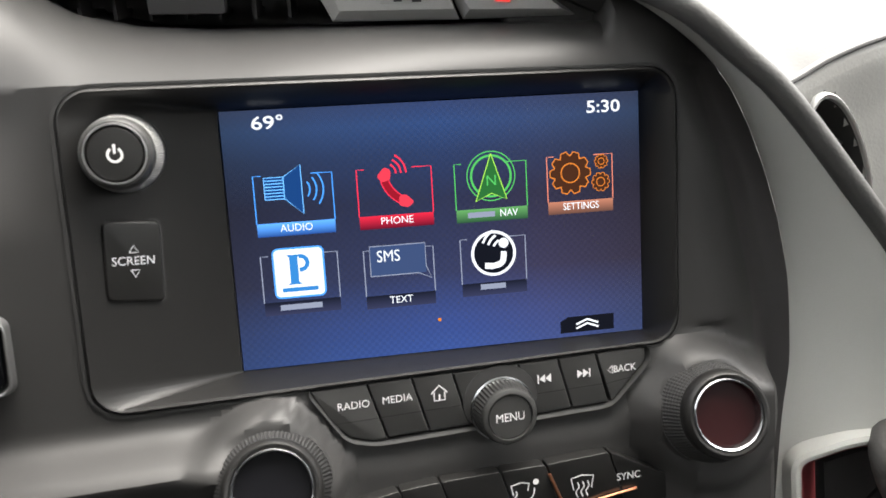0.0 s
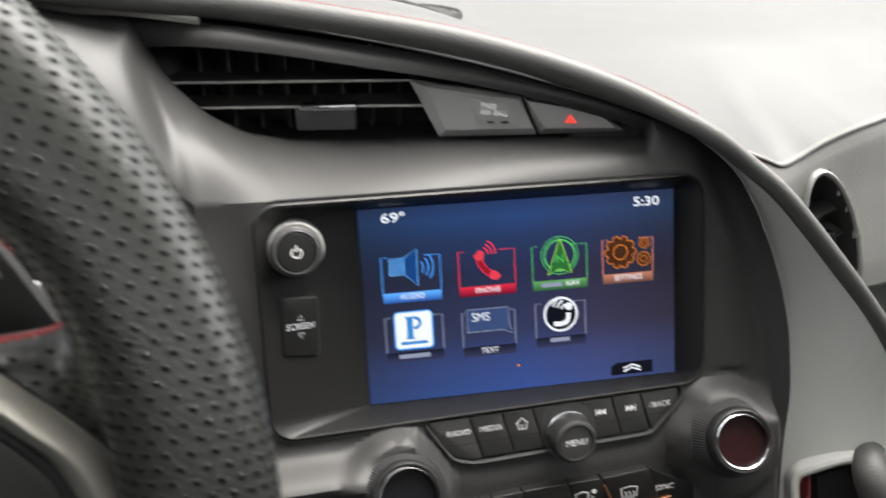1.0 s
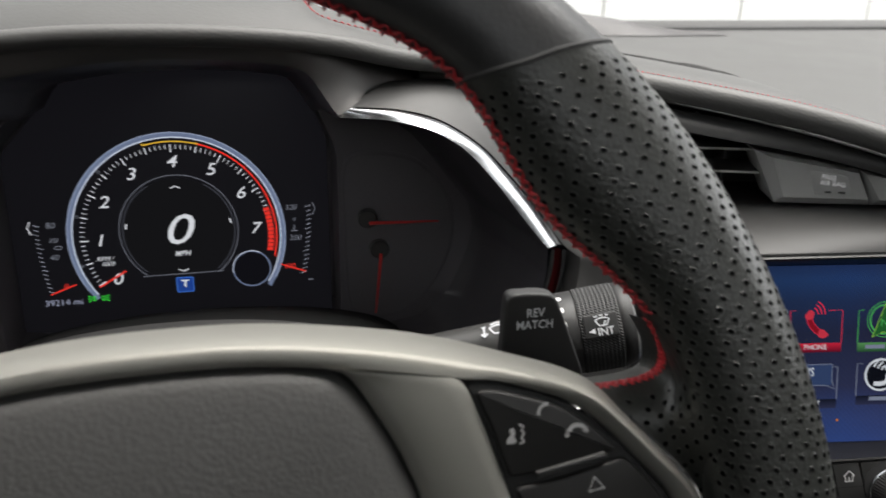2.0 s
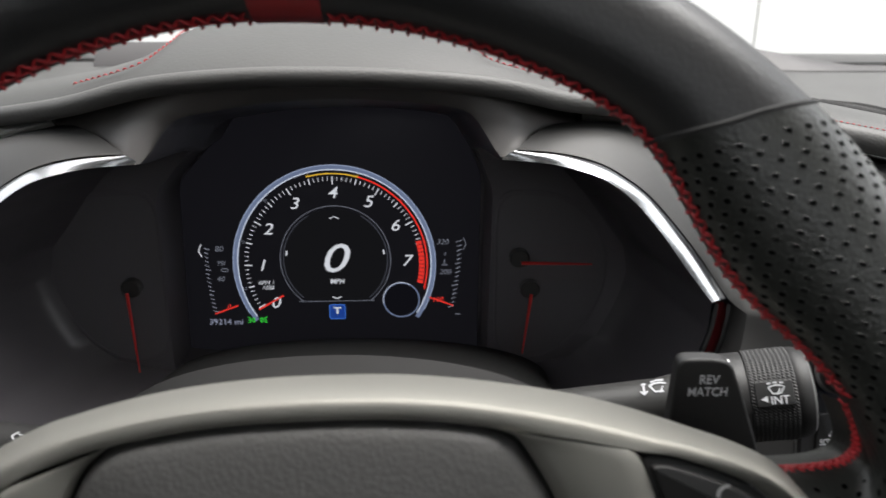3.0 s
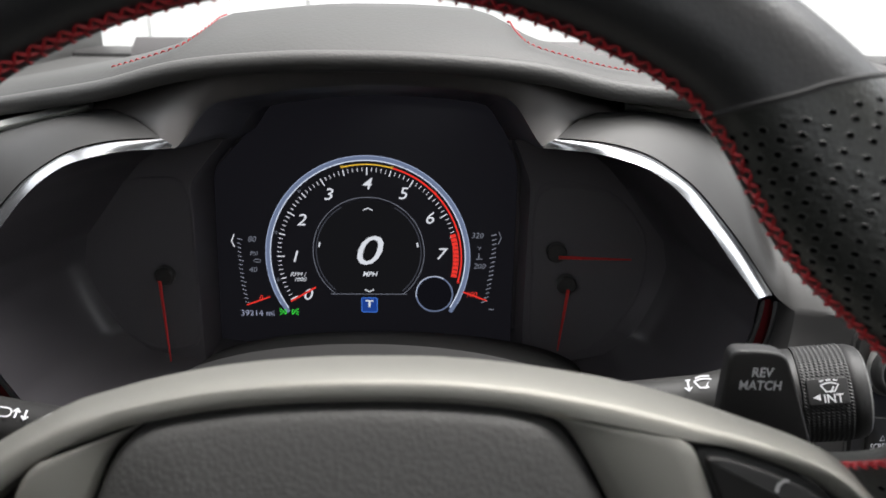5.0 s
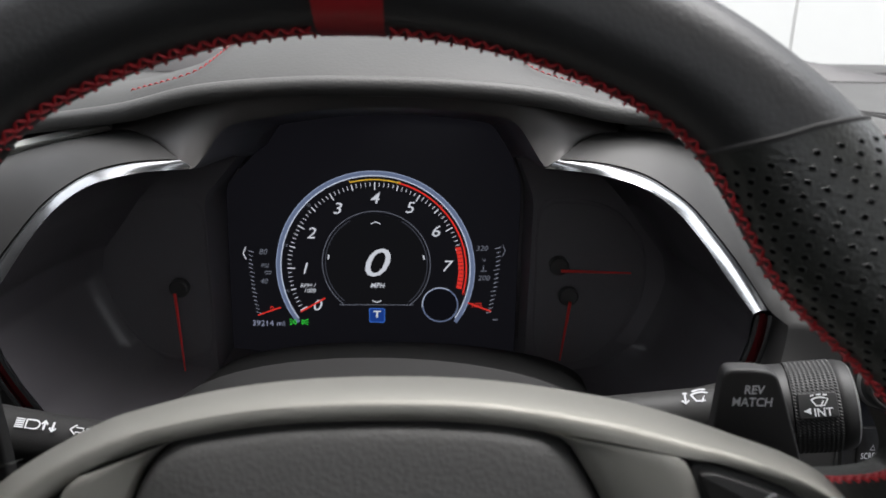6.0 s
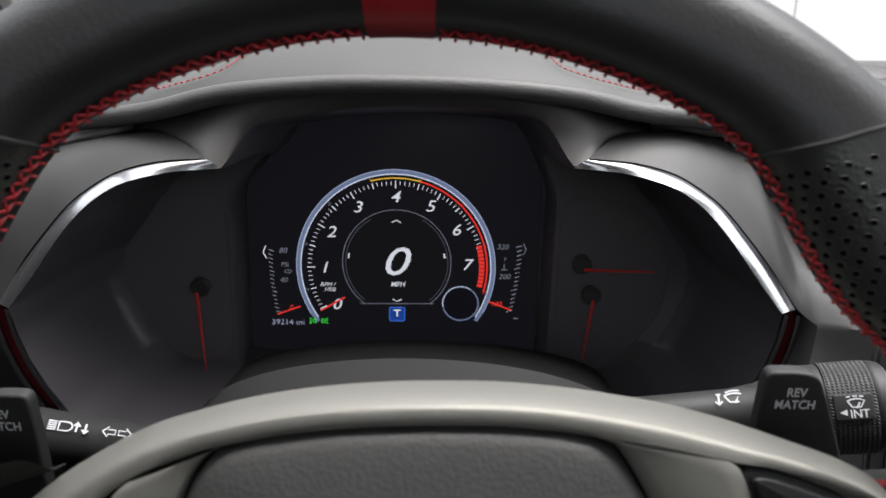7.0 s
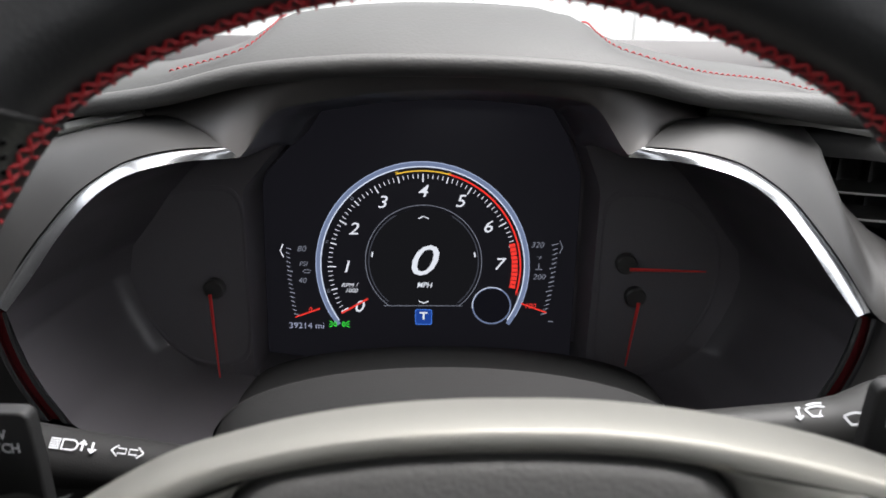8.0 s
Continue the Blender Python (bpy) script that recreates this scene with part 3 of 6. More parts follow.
for y, f in ((0.02, 0.25), (0.09, 0.5), (0.16, 0.7), (0.25, 0.85), (0.35, 0.95), (0.46, 1.0)):
    rws.append([Vector((p.x, max(y, p.y + 0.06 + 0.1 * f), level(p) + 0.012 + (0.672 - level(p) - 0.012) * f * (1 - 0.55 * math.exp(-((p.x - 0.008) / 0.16) ** 2) * (1 - f)) + brow(p.x) * 0.019 * sm((0.85 - f) / 0.5))) for p in front])
dash_top = part("dash_top", loft(rws), DASHTOP, dash, "grey grained soft dash top")

# visor between the hood's lip and the gauges: a band with two wedges that reach out to the rails
visor_up = [(-0.1351, -0.056, 0.6988), (-0.1187, -0.068, 0.7045), (-0.0861, -0.085, 0.7153), (-0.0718, -0.090, 0.7204), (-0.0586, -0.093, 0.7224), (-0.0460, -0.094, 0.7235), (-0.0212, -0.095, 0.7252), (0.0032, -0.095, 0.7260), (0.0277, -0.095, 0.7258), (0.0500, -0.0945, 0.7252), (0.0645, -0.094, 0.7248), (0.0780, -0.092, 0.7238), (0.0900, -0.090, 0.7224), (0.1045, -0.084, 0.7168), (0.1228, -0.068, 0.7075), (0.1375, -0.056, 0.6998)]
visor_dn = [(-0.1347, -0.057, 0.6965), (-0.1120, -0.078, 0.6935), (-0.0850, -0.1035, 0.6897), (-0.0771, -0.104, 0.6857), (-0.0671, -0.094, 0.7026), (-0.0601, -0.090, 0.7069), (-0.0240, -0.0862, 0.7126), (0.0029, -0.085, 0.7145), (0.0283, -0.085, 0.7147), (0.0520, -0.086, 0.7134), (0.0687, -0.088, 0.7118), (0.0784, -0.091, 0.7098), (0.0828, -0.093, 0.7060), (0.0940, -0.100, 0.6881), (0.1005, -0.1005, 0.6927), (0.1373, -0.057, 0.6980)]


def spans(line, n, ease=4):
    """n straight steps a span, its corners eased a little."""
    out = []
    for p, q in zip(line, line[1:]):
        out += [Vector(p).lerp(Vector(q), i / n) for i in range(n)]
    out.append(Vector(line[-1]))
    for _ in range(ease):
        out = [out[0]] + [(a_ + b_ * 2 + c_) / 4 for a_, b_, c_ in zip(out, out[1:], out[2:])] + [out[-1]]
    return out


a, b = spans(visor_dn, 5, 2), spans(visor_up, 5, 6)
rws = [[p + Vector((0, 0.014, -0.0008)) for p in a], [p + Vector((0, 0.003, -0.0006)) for p in a]]
rws += [[p.lerp(q, i / 8) + Vector((0, -0.0012, 0)) * math.sin(math.pi * i / 8) for p, q in zip(a, b)] for i in range(9)]
rws.append([p + Vector((0, 0.02, 0.004)) for p in b])
part("visor", loft(rws), VISOR, dash, "warm grey visor under the hood", angle=50)

# passenger face of the dash with the opening for its vent
face_rows = []
edge_p = [p for p in front if p.x > 0.47]
edge_p = even(edge_p, 90)
for dy, dz, f in ((0.0, 0.003, 0), (-0.003, -0.0005, 0), (-0.0045, -0.004, 0), (-0.006, -0.010, 0), (-0.008, -0.010, 0.25), (-0.012, -0.010, 0.5), (-0.017, -0.010, 0.8), (-0.018, -0.010, 0.95), (-0.012, -0.010, 1.0), (0.04, -0.012, 1.0), (0.05, -0.22, 1.0)):
    face_rows.append([Vector((p.x, p.y + dy, p.z + dz + (0.490 - p.z) * f)) for p in edge_p])
dense = []
for r0, r1 in zip(face_rows, face_rows[1:]):
    for i in range(6):
        dense.append([p.lerp(q, i / 6) for p, q in zip(r0, r1)])
dense.append(face_rows[-1])
PV = BLOCK @ axes((0.6245, -0.0870, 0.5315), (0.93, -0.02, 0.36), (-0.36, 0.08, 0.93))
bm = loft(dense)
gone = [f for f in bm.faces if (lambda q: (q.x / 0.0185) ** 2 + (q.y / 0.054) ** 2 < 1 and abs(q.z) < 0.05)(PV.inverted() @ f.calc_center_median())]
bmesh.ops.delete(bm, geom=gone, context="FACES")
part("panel_seam", sweep([p + Vector((0, -0.0034, 0.0006)) for p in edge_p], ring(0.0012, 0.0012, 6)), SHADOW, dash)
part("passenger_panel", bm, SIDEHIDE, dash, "dark grained passenger side panel")

# knee panels close the dash below the gauges
part("knee_panel", loft([[(x, y, z) for x in (-0.40, -0.2, 0.0, 0.19)] for y, z in ((-0.06, 0.515), (-0.08, 0.50), (-0.06, 0.40), (0.05, 0.2))]), FASCIA, dash)
part("side_panel", loft([[(x, y, z) for x in (-0.42, -0.3, -0.19)] for y, z in ((0.0, 0.68), (-0.08, 0.66), (-0.10, 0.60), (-0.09, 0.5))]), FASCIA, dash)
tree = BVHTree.FromPolygons([v.co for v in dash_top.data.vertices], [p.vertices for p in dash_top.data.polygons])


def on_dash(x, y, up=0.0):
    hit = tree.ray_cast(Vector((x, y, 1.0)), Vector((0, 0, -1)))
    return Vector((x, y, (hit[0].z if hit[0] else 0.67) + up))


cover = soften([(0.372, -0.016), (0.449, 0.174), (0.20, 0.238), (0.165, 0.05), (0.27, 0.0)], 0.025, 6)
mid_c = (0.305, 0.105)
rws = [[on_dash(mid_c[0] + (x - mid_c[0]) * k, mid_c[1] + (y - mid_c[1]) * k, up) for x, y in cover] for k, up in ((1.03, -0.001), (1.022, 0.0026), (1.008, 0.0040), (0.995, 0.0026), (0.985, -0.0006), (0.975, 0.0016), (0.95, 0.0026), (0.7, 0.0036), (0.35, 0.0040), (0.02, 0.0040))]
part("speaker_grille", loft(rws, around=True), COLUMN, dash, "dark grey speaker cover in the dash top")
part("speaker_gap", sweep(even([on_dash(mid_c[0] + (x - mid_c[0]) * 0.987, mid_c[1] + (y - mid_c[1]) * 0.987, 0.0007) for x, y in cover], 120, True), ring(0.0020, 0.0012, 6), closed=True), BAND, dash)
part("light_sensor", lathe([(0.0, 0.012), (0.006, 0.011), (0.011, 0.007), (0.013, 0.0), (0.013, -0.01)], Matrix.Translation(on_dash(0.36, 0.30)), 24), BAND, dash)
part("defroster_grille", loft([[on_dash(x, 0.40 + 0.05 * f, 0.001 + 0.024 * math.sin(math.pi * f) * sm((0.60 - x) / 0.22)) for x in np.linspace(-0.3, 0.60, 30)] for f in (0, 0.2, 0.5, 0.8, 1.0)]), BAND, dash, "black defroster strip")
part("backing", loft([[(x, 0.035, z - (0.10 if x > 0.45 else 0.0)) for x in (-0.36, 0.1, 0.43, 0.5, 1.12)] for z in (0.30, 0.50, 0.65)]), SHADOW, dash)

# console wall beyond the climate knobs
grab = thing("grab_handle", "black padded passenger grab handle over a red lining", "handle")
REC = GRAB
part("recess", loft([[REC @ Vector((x, y, -6)) for x, y in inset(rec, -5.0)], [REC @ Vector((x, y, 0.4)) for x, y in inset(rec, -2.6)], [REC @ Vector((x, y, 1.4)) for x, y in inset(rec, -0.6)], [REC @ Vector((x, y, 1.0)) for x, y in inset(rec, 1.0)], [REC @ Vector((x, y, -0.8)) for x, y in inset(rec, 2.2)]], around=True), GREYP, grab, "grey rim of the handle recess")
part("red_lining", loft([[REC @ Vector((x, y, -0.4)) for x, y in inset(rec, 2.0)], [REC @ Vector((x, y, -2.0)) for x, y in inset(rec, 3.2)], [REC @ Vector((x, y, -5.0)) for x, y in inset(rec, 4.4)], [REC @ Vector((x + 6, y - 2, -26)) for x, y in inset(rec, 7)]], around=True), LINING, grab, "dark red leather lining")
part("recess_floor", flat([(x + 6, y - 2) for x, y in inset(rec, 9)], REC, -16), SHADOW, grab)
part("handle_bar", sweep(catmull([REC @ Vector(p) for p in ((47, -2, -6), (43.5, -4, 3), (43, -10, 8), (46, -22, 9), (53, -40, 9), (63, -66, 7))], 8), ring(0.0090, 0.0098, 16)), HIDE, grab, "black grained handle")


# ---- infotainment unit ----
unit = thing("infotainment_unit", "satin black infotainment unit with a lit blue touchscreen", "car screen")
n_c = 6
outer = rounded(-136, -55, 90, 57, 12, n_c)
scr = rounded(-87, -52.6, 80.5, 48.6, 0.8, n_c)
gap = [[on(STACK, x, y, -2) for x, y in rounded(-138.0, -56.6, 91.8, 58.8, 13.4, n_c)], [on(STACK, x, y, 0.7) for x, y in rounded(-137.4, -56.2, 91.3, 58.3, 13, n_c)], [on(STACK, x, y, 0.6) for x, y in inset(outer, -0.2)], [on(STACK, x, y, -3) for x, y in outer]]
part("gasket", loft(gap, around=True), SHADOW, unit)
body = [[on(STACK, x, y, -4) for x, y in outer], [on(STACK, x, y, 0.0) for x, y in outer], [on(STACK, x, y, 0.9) for x, y in inset(outer, 0.3)], [on(STACK, x, y, 1.5) for x, y in inset(outer, 1.1)], [on(STACK, x, y, 0.9) for x, y in inset(outer, 2.0)]]
body += [[SM @ Vector((x, y, 1.2)) for x, y in inset(scr, -0.4)], [SM @ Vector((x, y, -1.0)) for x, y in scr]]
part("bezel", loft(body, around=True), UNIT, unit)

# the display's picture: dark blue weave, lighter at the top and the lower edge
disp = bpy.data.materials.new("blue_display")
disp.use_nodes = True
nt = disp.node_tree
nt.nodes.remove(nt.nodes["Principled BSDF"])
uvn = nt.nodes.new("ShaderNodeUVMap")
sep = nt.nodes.new("ShaderNodeSeparateXYZ")
nt.links.new(uvn.outputs[0], sep.inputs[0])
tall = nt.nodes.new("ShaderNodeValToRGB")
els = tall.color_ramp.elements
els[0].position, els[0].color = 0.0, (0.045, 0.090, 0.31, 1)
els[1].position, els[1].color = 1.0, (0.022, 0.045, 0.14, 1)
for pos, col in ((0.14, (0.048, 0.080, 0.25, 1)), (0.32, (0.040, 0.048, 0.115, 1)), (0.62, (0.027, 0.033, 0.078, 1)), (0.80, (0.024, 0.045, 0.125, 1)), (0.92, (0.026, 0.066, 0.20, 1))):
    e = els.new(pos)
    e.color = col
nt.links.new(sep.outputs["Y"], tall.inputs[0])
rose = nt.nodes.new("ShaderNodeValToRGB")
els = rose.color_ramp.elements
els[0].position, els[0].color = 0.0, (0.75, 0.70, 0.58, 1)
els[1].position, els[1].color = 1.0, (1.0, 0.74, 0.55, 1)
for pos, col in ((0.22, (0.88, 0.92, 0.9, 1)), (0.5, (1.0, 1.05, 1.1, 1)), (0.75, (1.25, 0.98, 0.88, 1))):
    e = els.new(pos)
    e.color = col
nt.links.new(sep.outputs["X"], rose.inputs[0])
weave = nt.nodes.new("ShaderNodeTexChecker")
weave.inputs["Scale"].default_value = 1.0
weave.inputs[1].default_value, weave.inputs[2].default_value = (1.07, 1.07, 1.07, 1), (0.92, 0.92, 0.92, 1)
mp = nt.nodes.new("ShaderNodeMapping")
mp.inputs["Scale"].default_value = (112, 67, 1)
mp.inputs["Rotation"].default_value = (0, 0, radians(0))
nt.links.new(uvn.outputs[0], mp.inputs[0])
nt.links.new(mp.outputs[0], weave.inputs[0])
cur = tall.outputs[0]
for src in (rose, weave):
    mul = nt.nodes.new("ShaderNodeMixRGB")
    mul.blend_type = "MULTIPLY"
    mul.inputs[0].default_value = 1.0
    nt.links.new(cur, mul.inputs[1])
    nt.links.new(src.outputs[0], mul.inputs[2])
    cur = mul.outputs[0]
em = nt.nodes.new("ShaderNodeEmission")
em.inputs[1].default_value = GLOW * 0.66
nt.links.new(cur, em.inputs[0])
gl = nt.nodes.new("ShaderNodeBsdfGlossy")
gl.inputs["Roughness"].default_value = 0.25
gl.inputs["Color"].default_value = (0.012, 0.012, 0.012, 1)
add = nt.nodes.new("ShaderNodeAddShader")
nt.links.new(em.outputs[0], add.inputs[0])
nt.links.new(gl.outputs[0], add.inputs[1])
nt.links.new(add.outputs[0], nt.nodes["Material Output"].inputs[0])


def lit_plate(name, x0, y0, x1, y1, m, mat, parent, z=0.0, label=""):
    bm = bmesh.new()
    uv = bm.loops.layers.uv.new("UVMap")
    f = bm.faces.new([bm.verts.new(m @ Vector((x, y, z))) for x, y in ((x0, y0), (x1, y0), (x1, y1), (x0, y1))])
    for l, c in zip(f.loops, ((0, 0), (1, 0), (1, 1), (0, 1))):
        l[uv].uv = c
    return part(name, bm, mat, parent, label, smooth=False)


def fade(name, top, bottom, k=1.0):
    """A lit plate that fades from its upper to its lower edge."""
    m = bpy.data.materials.new(name)
    m.use_nodes = True
    t = m.node_tree
    t.nodes.remove(t.nodes["Principled BSDF"])
    u = t.nodes.new("ShaderNodeUVMap")
    s = t.nodes.new("ShaderNodeSeparateXYZ")
    r = t.nodes.new("ShaderNodeValToRGB")
    r.color_ramp.elements[0].color, r.color_ramp.elements[1].color = (*bottom, 1), (*top, 1)
    e = t.nodes.new("ShaderNodeEmission")
    e.inputs[1].default_value = GLOW * k
    t.links.new(u.outputs[0], s.inputs[0])
    t.links.new(s.outputs["Y"], r.inputs[0])
    t.links.new(r.outputs[0], e.inputs[0])
    t.links.new(e.outputs[0], t.nodes["Material Output"].inputs[0])
    return m


screen = lit_plate("touchscreen", -86.8, -52.4, 80.3, 48.4, SM, disp, unit, label="lit dark blue touchscreen with app icons")
WHITE_L, BLUE_L, RED_L, GREEN_L = glow("lit_white", (0.72, 0.76, 0.82)), glow("lit_blue", (0.06, 0.30, 0.85)), glow("lit_red", (0.75, 0.03, 0.07)), glow("lit_green", (0.07, 0.42, 0.10))
ORANGE_L, DARK_L, LIME_L, PALE_L = glow("lit_orange", (0.55, 0.17, 0.03)), glow("lit_black", (0.006, 0.007, 0.012)), glow("lit_lime", (0.30, 0.62, 0.08)), glow("lit_pale", (0.22, 0.25, 0.34))
SALMON_L, CYAN_L, DEEPRED_L, DEEPGREEN_L = glow("lit_salmon", (0.62, 0.20, 0.14)), glow("lit_cyan", (0.16, 0.5, 1.0)), glow("lit_deep_red", (0.25, 0.008, 0.02)), glow("lit_deep_green", (0.02, 0.12, 0.03))
SKYBLUE_L = glow("lit_brand_blue", (0.03, 0.19, 0.50))

lettering("69°", SM, -69.2, 43.2, 4.9, WHITE_L, screen, wide=1.3, bold=0.08, z=0.5)
lettering("5:30", SM, 64.8, 42.6, 4.8, WHITE_L, screen, wide=1.25, bold=0.08, z=0.5)


def app(name, cx, base, words, plate, line, half=14.8):
    """One app tile: a bracket of thin lines over a label plate with its word. Returns the tile."""
    top = base + 23.6
    tile = lit_plate(name, cx - half, base, cx + half, base + 5.2, SM, plate, screen, 0.3, "%s app tile" % name.split("_")[0])
    part("bracket", stroke([[(cx - half + 3, top), (cx - half, top), (cx - half, base + 5.2)], [(cx + half - 8, top), (cx + half, top), (cx + half, base + 5.2)]], 0.45, SM, 0.3), line, tile)
    if words:
        lettering(words, SM, cx, base + 2.9, 2.9, WHITE_L, tile, wide=0.95 if len(words) < 7 else 0.86, z=0.5)
    return tile


BLUEP, REDP = fade("blue_plate", (0.10, 0.36, 0.95), (0.015, 0.06, 0.25)), fade("red_plate", (0.62, 0.02, 0.05), (0.10, 0.006, 0.02))
GREENP, BROWNP, DARKP = fade("green_plate", (0.10, 0.30, 0.10), (0.02, 0.07, 0.035)), fade("brown_plate", (0.42, 0.17, 0.11), (0.10, 0.05, 0.04)), fade("dark_plate", (0.008, 0.010, 0.020), (0.03, 0.035, 0.08))

t = app("audio_tile", -61.6, -0.2, "AUDIO", BLUEP, BLUE_L, 15.0)
SPK = [(-72.6, 14.2), (-65.2, 14.2), (-58.4, 8.0), (-58.4, 27.0), (-65.2, 22.6), (-72.6, 22.6)]
part("speaker_icon", shapes([SPK], SM, 0.4), glow("lit_icon_blue", (0.008, 0.045, 0.17)), t)
part("sound_wave", stroke([arc(-60.0, 17.4, r, -38, 38, 10) for r in (4.6, 7.2, 9.8)], 0.6, SM, 0.45), BLUE_L, t)
part("icon_outline", stroke([SPK + SPK[:1]] + [[(-72.4, 15.4 + 1.2 * k), (-65.4, 15.4 + 1.2 * k)] for k in range(6)] + [[(-65.2, 14.2), (-65.2, 22.6)]], 0.34, SM, 0.48), CYAN_L, t)
t = app("phone_tile", -22.3, -0.3, "PHONE", REDP, RED_L)
hs = catmull([(-26.4, 20.6), (-25.8, 17.2), (-23.6, 13.6), (-20.4, 11.0), (-17.6, 9.8)], 6)
part("handset_icon", stroke([hs], 3.6, SM, 0.4), RED_L, t)
part("handset_fill", stroke([hs], 2.7, SM, 0.43), DEEPRED_L, t)
part("handset_end", shapes([soften([(-29.4, 20.4), (-26.0, 24.0), (-23.6, 22.6), (-24.0, 18.8), (-27.4, 17.8)], 1.2), soften([(-20.8, 12.4), (-18.2, 12.8), (-14.8, 9.6), (-17.4, 7.4), (-21.2, 8.4)], 1.2)], SM, 0.45), glow("lit_handset", (0.62, 0.04, 0.07)), t)
part("sound_wave", stroke([arc(-25.6, 21.2, r, 0, 62, 8) for r in (4.0, 6.0, 8.0)], 0.7, SM, 0.45), RED_L, t)
t = app("navigation_tile", 16.6, -0.6, "", GREENP, GREEN_L)
part("brand_bar", shapes([[(6.4, 1.2), (17.6, 1.2), (17.6, 3.4), (6.4, 3.4)]], SM, 0.5), PALE_L, t)
lettering("NAV", SM, 23.4, 2.3, 2.9, WHITE_L, t, wide=0.9, z=0.5)
part("compass_ring", stroke([arc(16.7, 17.6, 9.9, 0, 360, 40)], 0.45, SM, 0.4), GREEN_L, t)
part("compass_ring", stroke([arc(16.7, 17.6, 8.2, 0, 360, 40)], 0.9, SM, 0.4), GREEN_L, t)
part("compass_arrow", shapes([[(16.9, 26.6), (22.9, 8.0), (16.5, 10.6), (10.0, 7.6)]], SM, 0.45), DEEPGREEN_L, t)
part("arrow_outline", stroke([[(16.9, 26.6), (22.9, 8.0), (16.5, 10.6), (10.0, 7.6), (16.9, 26.6)]], 0.42, SM, 0.5), LIME_L, t)
lettering("N", SM, 16.7, 15.6, 4.2, GREEN_L, t, z=0.55)
t = app("settings_tile", 54.2, -0.1, "SETTINGS", BROWNP, SALMON_L, 14.0)


def gear(cx, cy, r, teeth):
    o = []
    for i in range(teeth):
        a = 2 * math.pi * i / teeth
        for da, k in ((-0.30, 0.80), (-0.14, 1.0), (0.14, 1.0), (0.30, 0.80)):
            b = a + da * 2 * math.pi / teeth * 1.6
            o.append((cx + r * k * math.cos(b), cy + r * k * math.sin(b)))
    inner = arc(cx, cy, r * 0.45, 0, 360, 24)
    return [o + [o[0]], inner]


BROWN_L = glow("lit_brown", (0.055, 0.020, 0.010))
for cx, cy, r, n in ((50.0, 16.6, 8.7, 10), (63.4, 20.6, 2.9, 10), (63.0, 12.2, 3.9, 10)):
    g = gear(cx, cy, r, n)
    part("gear_fill", shapes([g[0][:-1]], SM, 0.38), BROWN_L, t)
    part("gear_icon", stroke(g, 0.55 if r > 5 else 0.35, SM, 0.45), ORANGE_L, t)
t = app("music_tile", -61.7, -31.4, "", DARKP, PALE_L, 14.8)
part("logo_square", shapes([rounded(-71.8, -24.6, -52.4, -5.2, 2.0)], SM, 0.4), WHITE_L, t, "white square with a blue block")
part("logo_rim", stroke([rounded(-71.8, -24.6, -52.4, -5.2, 2.0) + [(-52.4, -7.2)]], 0.7, SM, 0.5), BLUE_L, t)
part("logo_mark", shapes([[(-66.6, -19.6), (-61.2, -19.6), (-62.4, -18.6), (-62.4, -8.8), (-61.2, -7.8), (-66.6, -7.8), (-65.6, -8.8), (-65.6, -18.6)]], SM, 0.5), SKYBLUE_L, t)
part("logo_mark", stroke([arc(-61.4, -11.2, 2.7, -100, 100, 14)], 1.6, SM, 0.55), SKYBLUE_L, t)
part("brand_bar", shapes([[(-69.0, -22.4), (-55.2, -22.4), (-55.2, -20.8), (-69.0, -20.8)]], SM, 0.5), SKYBLUE_L, t)
part("brand_bar", shapes([[(-70.4, -29.6), (-54.2, -29.6), (-54.2, -27.4), (-70.4, -27.4)]], SM, 0.5), PALE_L, t)
t = app("text_tile", -22.6, -32.4, "TEXT", DARKP, PALE_L, 14.0)
part("speech_bubble", shapes([[(-34.2, -19.2), (-11.8, -19.2), (-11.8, -7.2), (-34.2, -7.2)]], SM, 0.35), glow("lit_slate", (0.035, 0.06, 0.145)), t)
part("bubble_outline", stroke([[(-34.2, -19.2), (-15.0, -19.2), (-9.8, -21.6), (-11.8, -16.6), (-11.8, -7.2), (-34.2, -7.2), (-34.2, -19.2)]], 0.4, SM, 0.5), PALE_L, t)
lettering("SMS", SM, -26.8, -11.6, 4.6, WHITE_L, t, wide=0.86, z=0.55)
t = app("assistance_tile", 16.2, -31.0, "", DARKP, PALE_L, 13.6)
part("brand_bar", shapes([[(10.2, -28.6), (20.8, -28.6), (20.8, -26.4), (10.2, -26.4)]], SM, 0.5), PALE_L, t)
part("round_badge", shapes([arc(16.3, -13.9, 9.4, 0, 360, 40)[:-1]], SM, 0.4), WHITE_L, t, "round white-rimmed badge with a seat sign")
part("badge_face", shapes([arc(16.3, -13.9, 8.2, 0, 360, 40)[:-1]], SM, 0.5), DARK_L, t)
part("seat_sign", stroke([catmull([(20.6, -13.4), (19.8, -17.6), (16.6, -19.0), (12.4, -18.8)], 5)], 2.5, SM, 0.6), WHITE_L, t)
part("seat_sign", shapes([arc(20.6, -9.9, 2.1, 0, 360, 16)[:-1]], SM, 0.6), WHITE_L, t)
part("sound_wave", stroke([arc(20.6, -12.6, r, 118, 160, 8) for r in (4.4, 6.8, 9.2)], 1.0, SM, 0.6), WHITE_L, t)
part("page_dot", shapes([arc(-7.6, -39.4, 0.75, 0, 360, 16)[:-1]], SM, 0.4), ORANGE_L, screen)
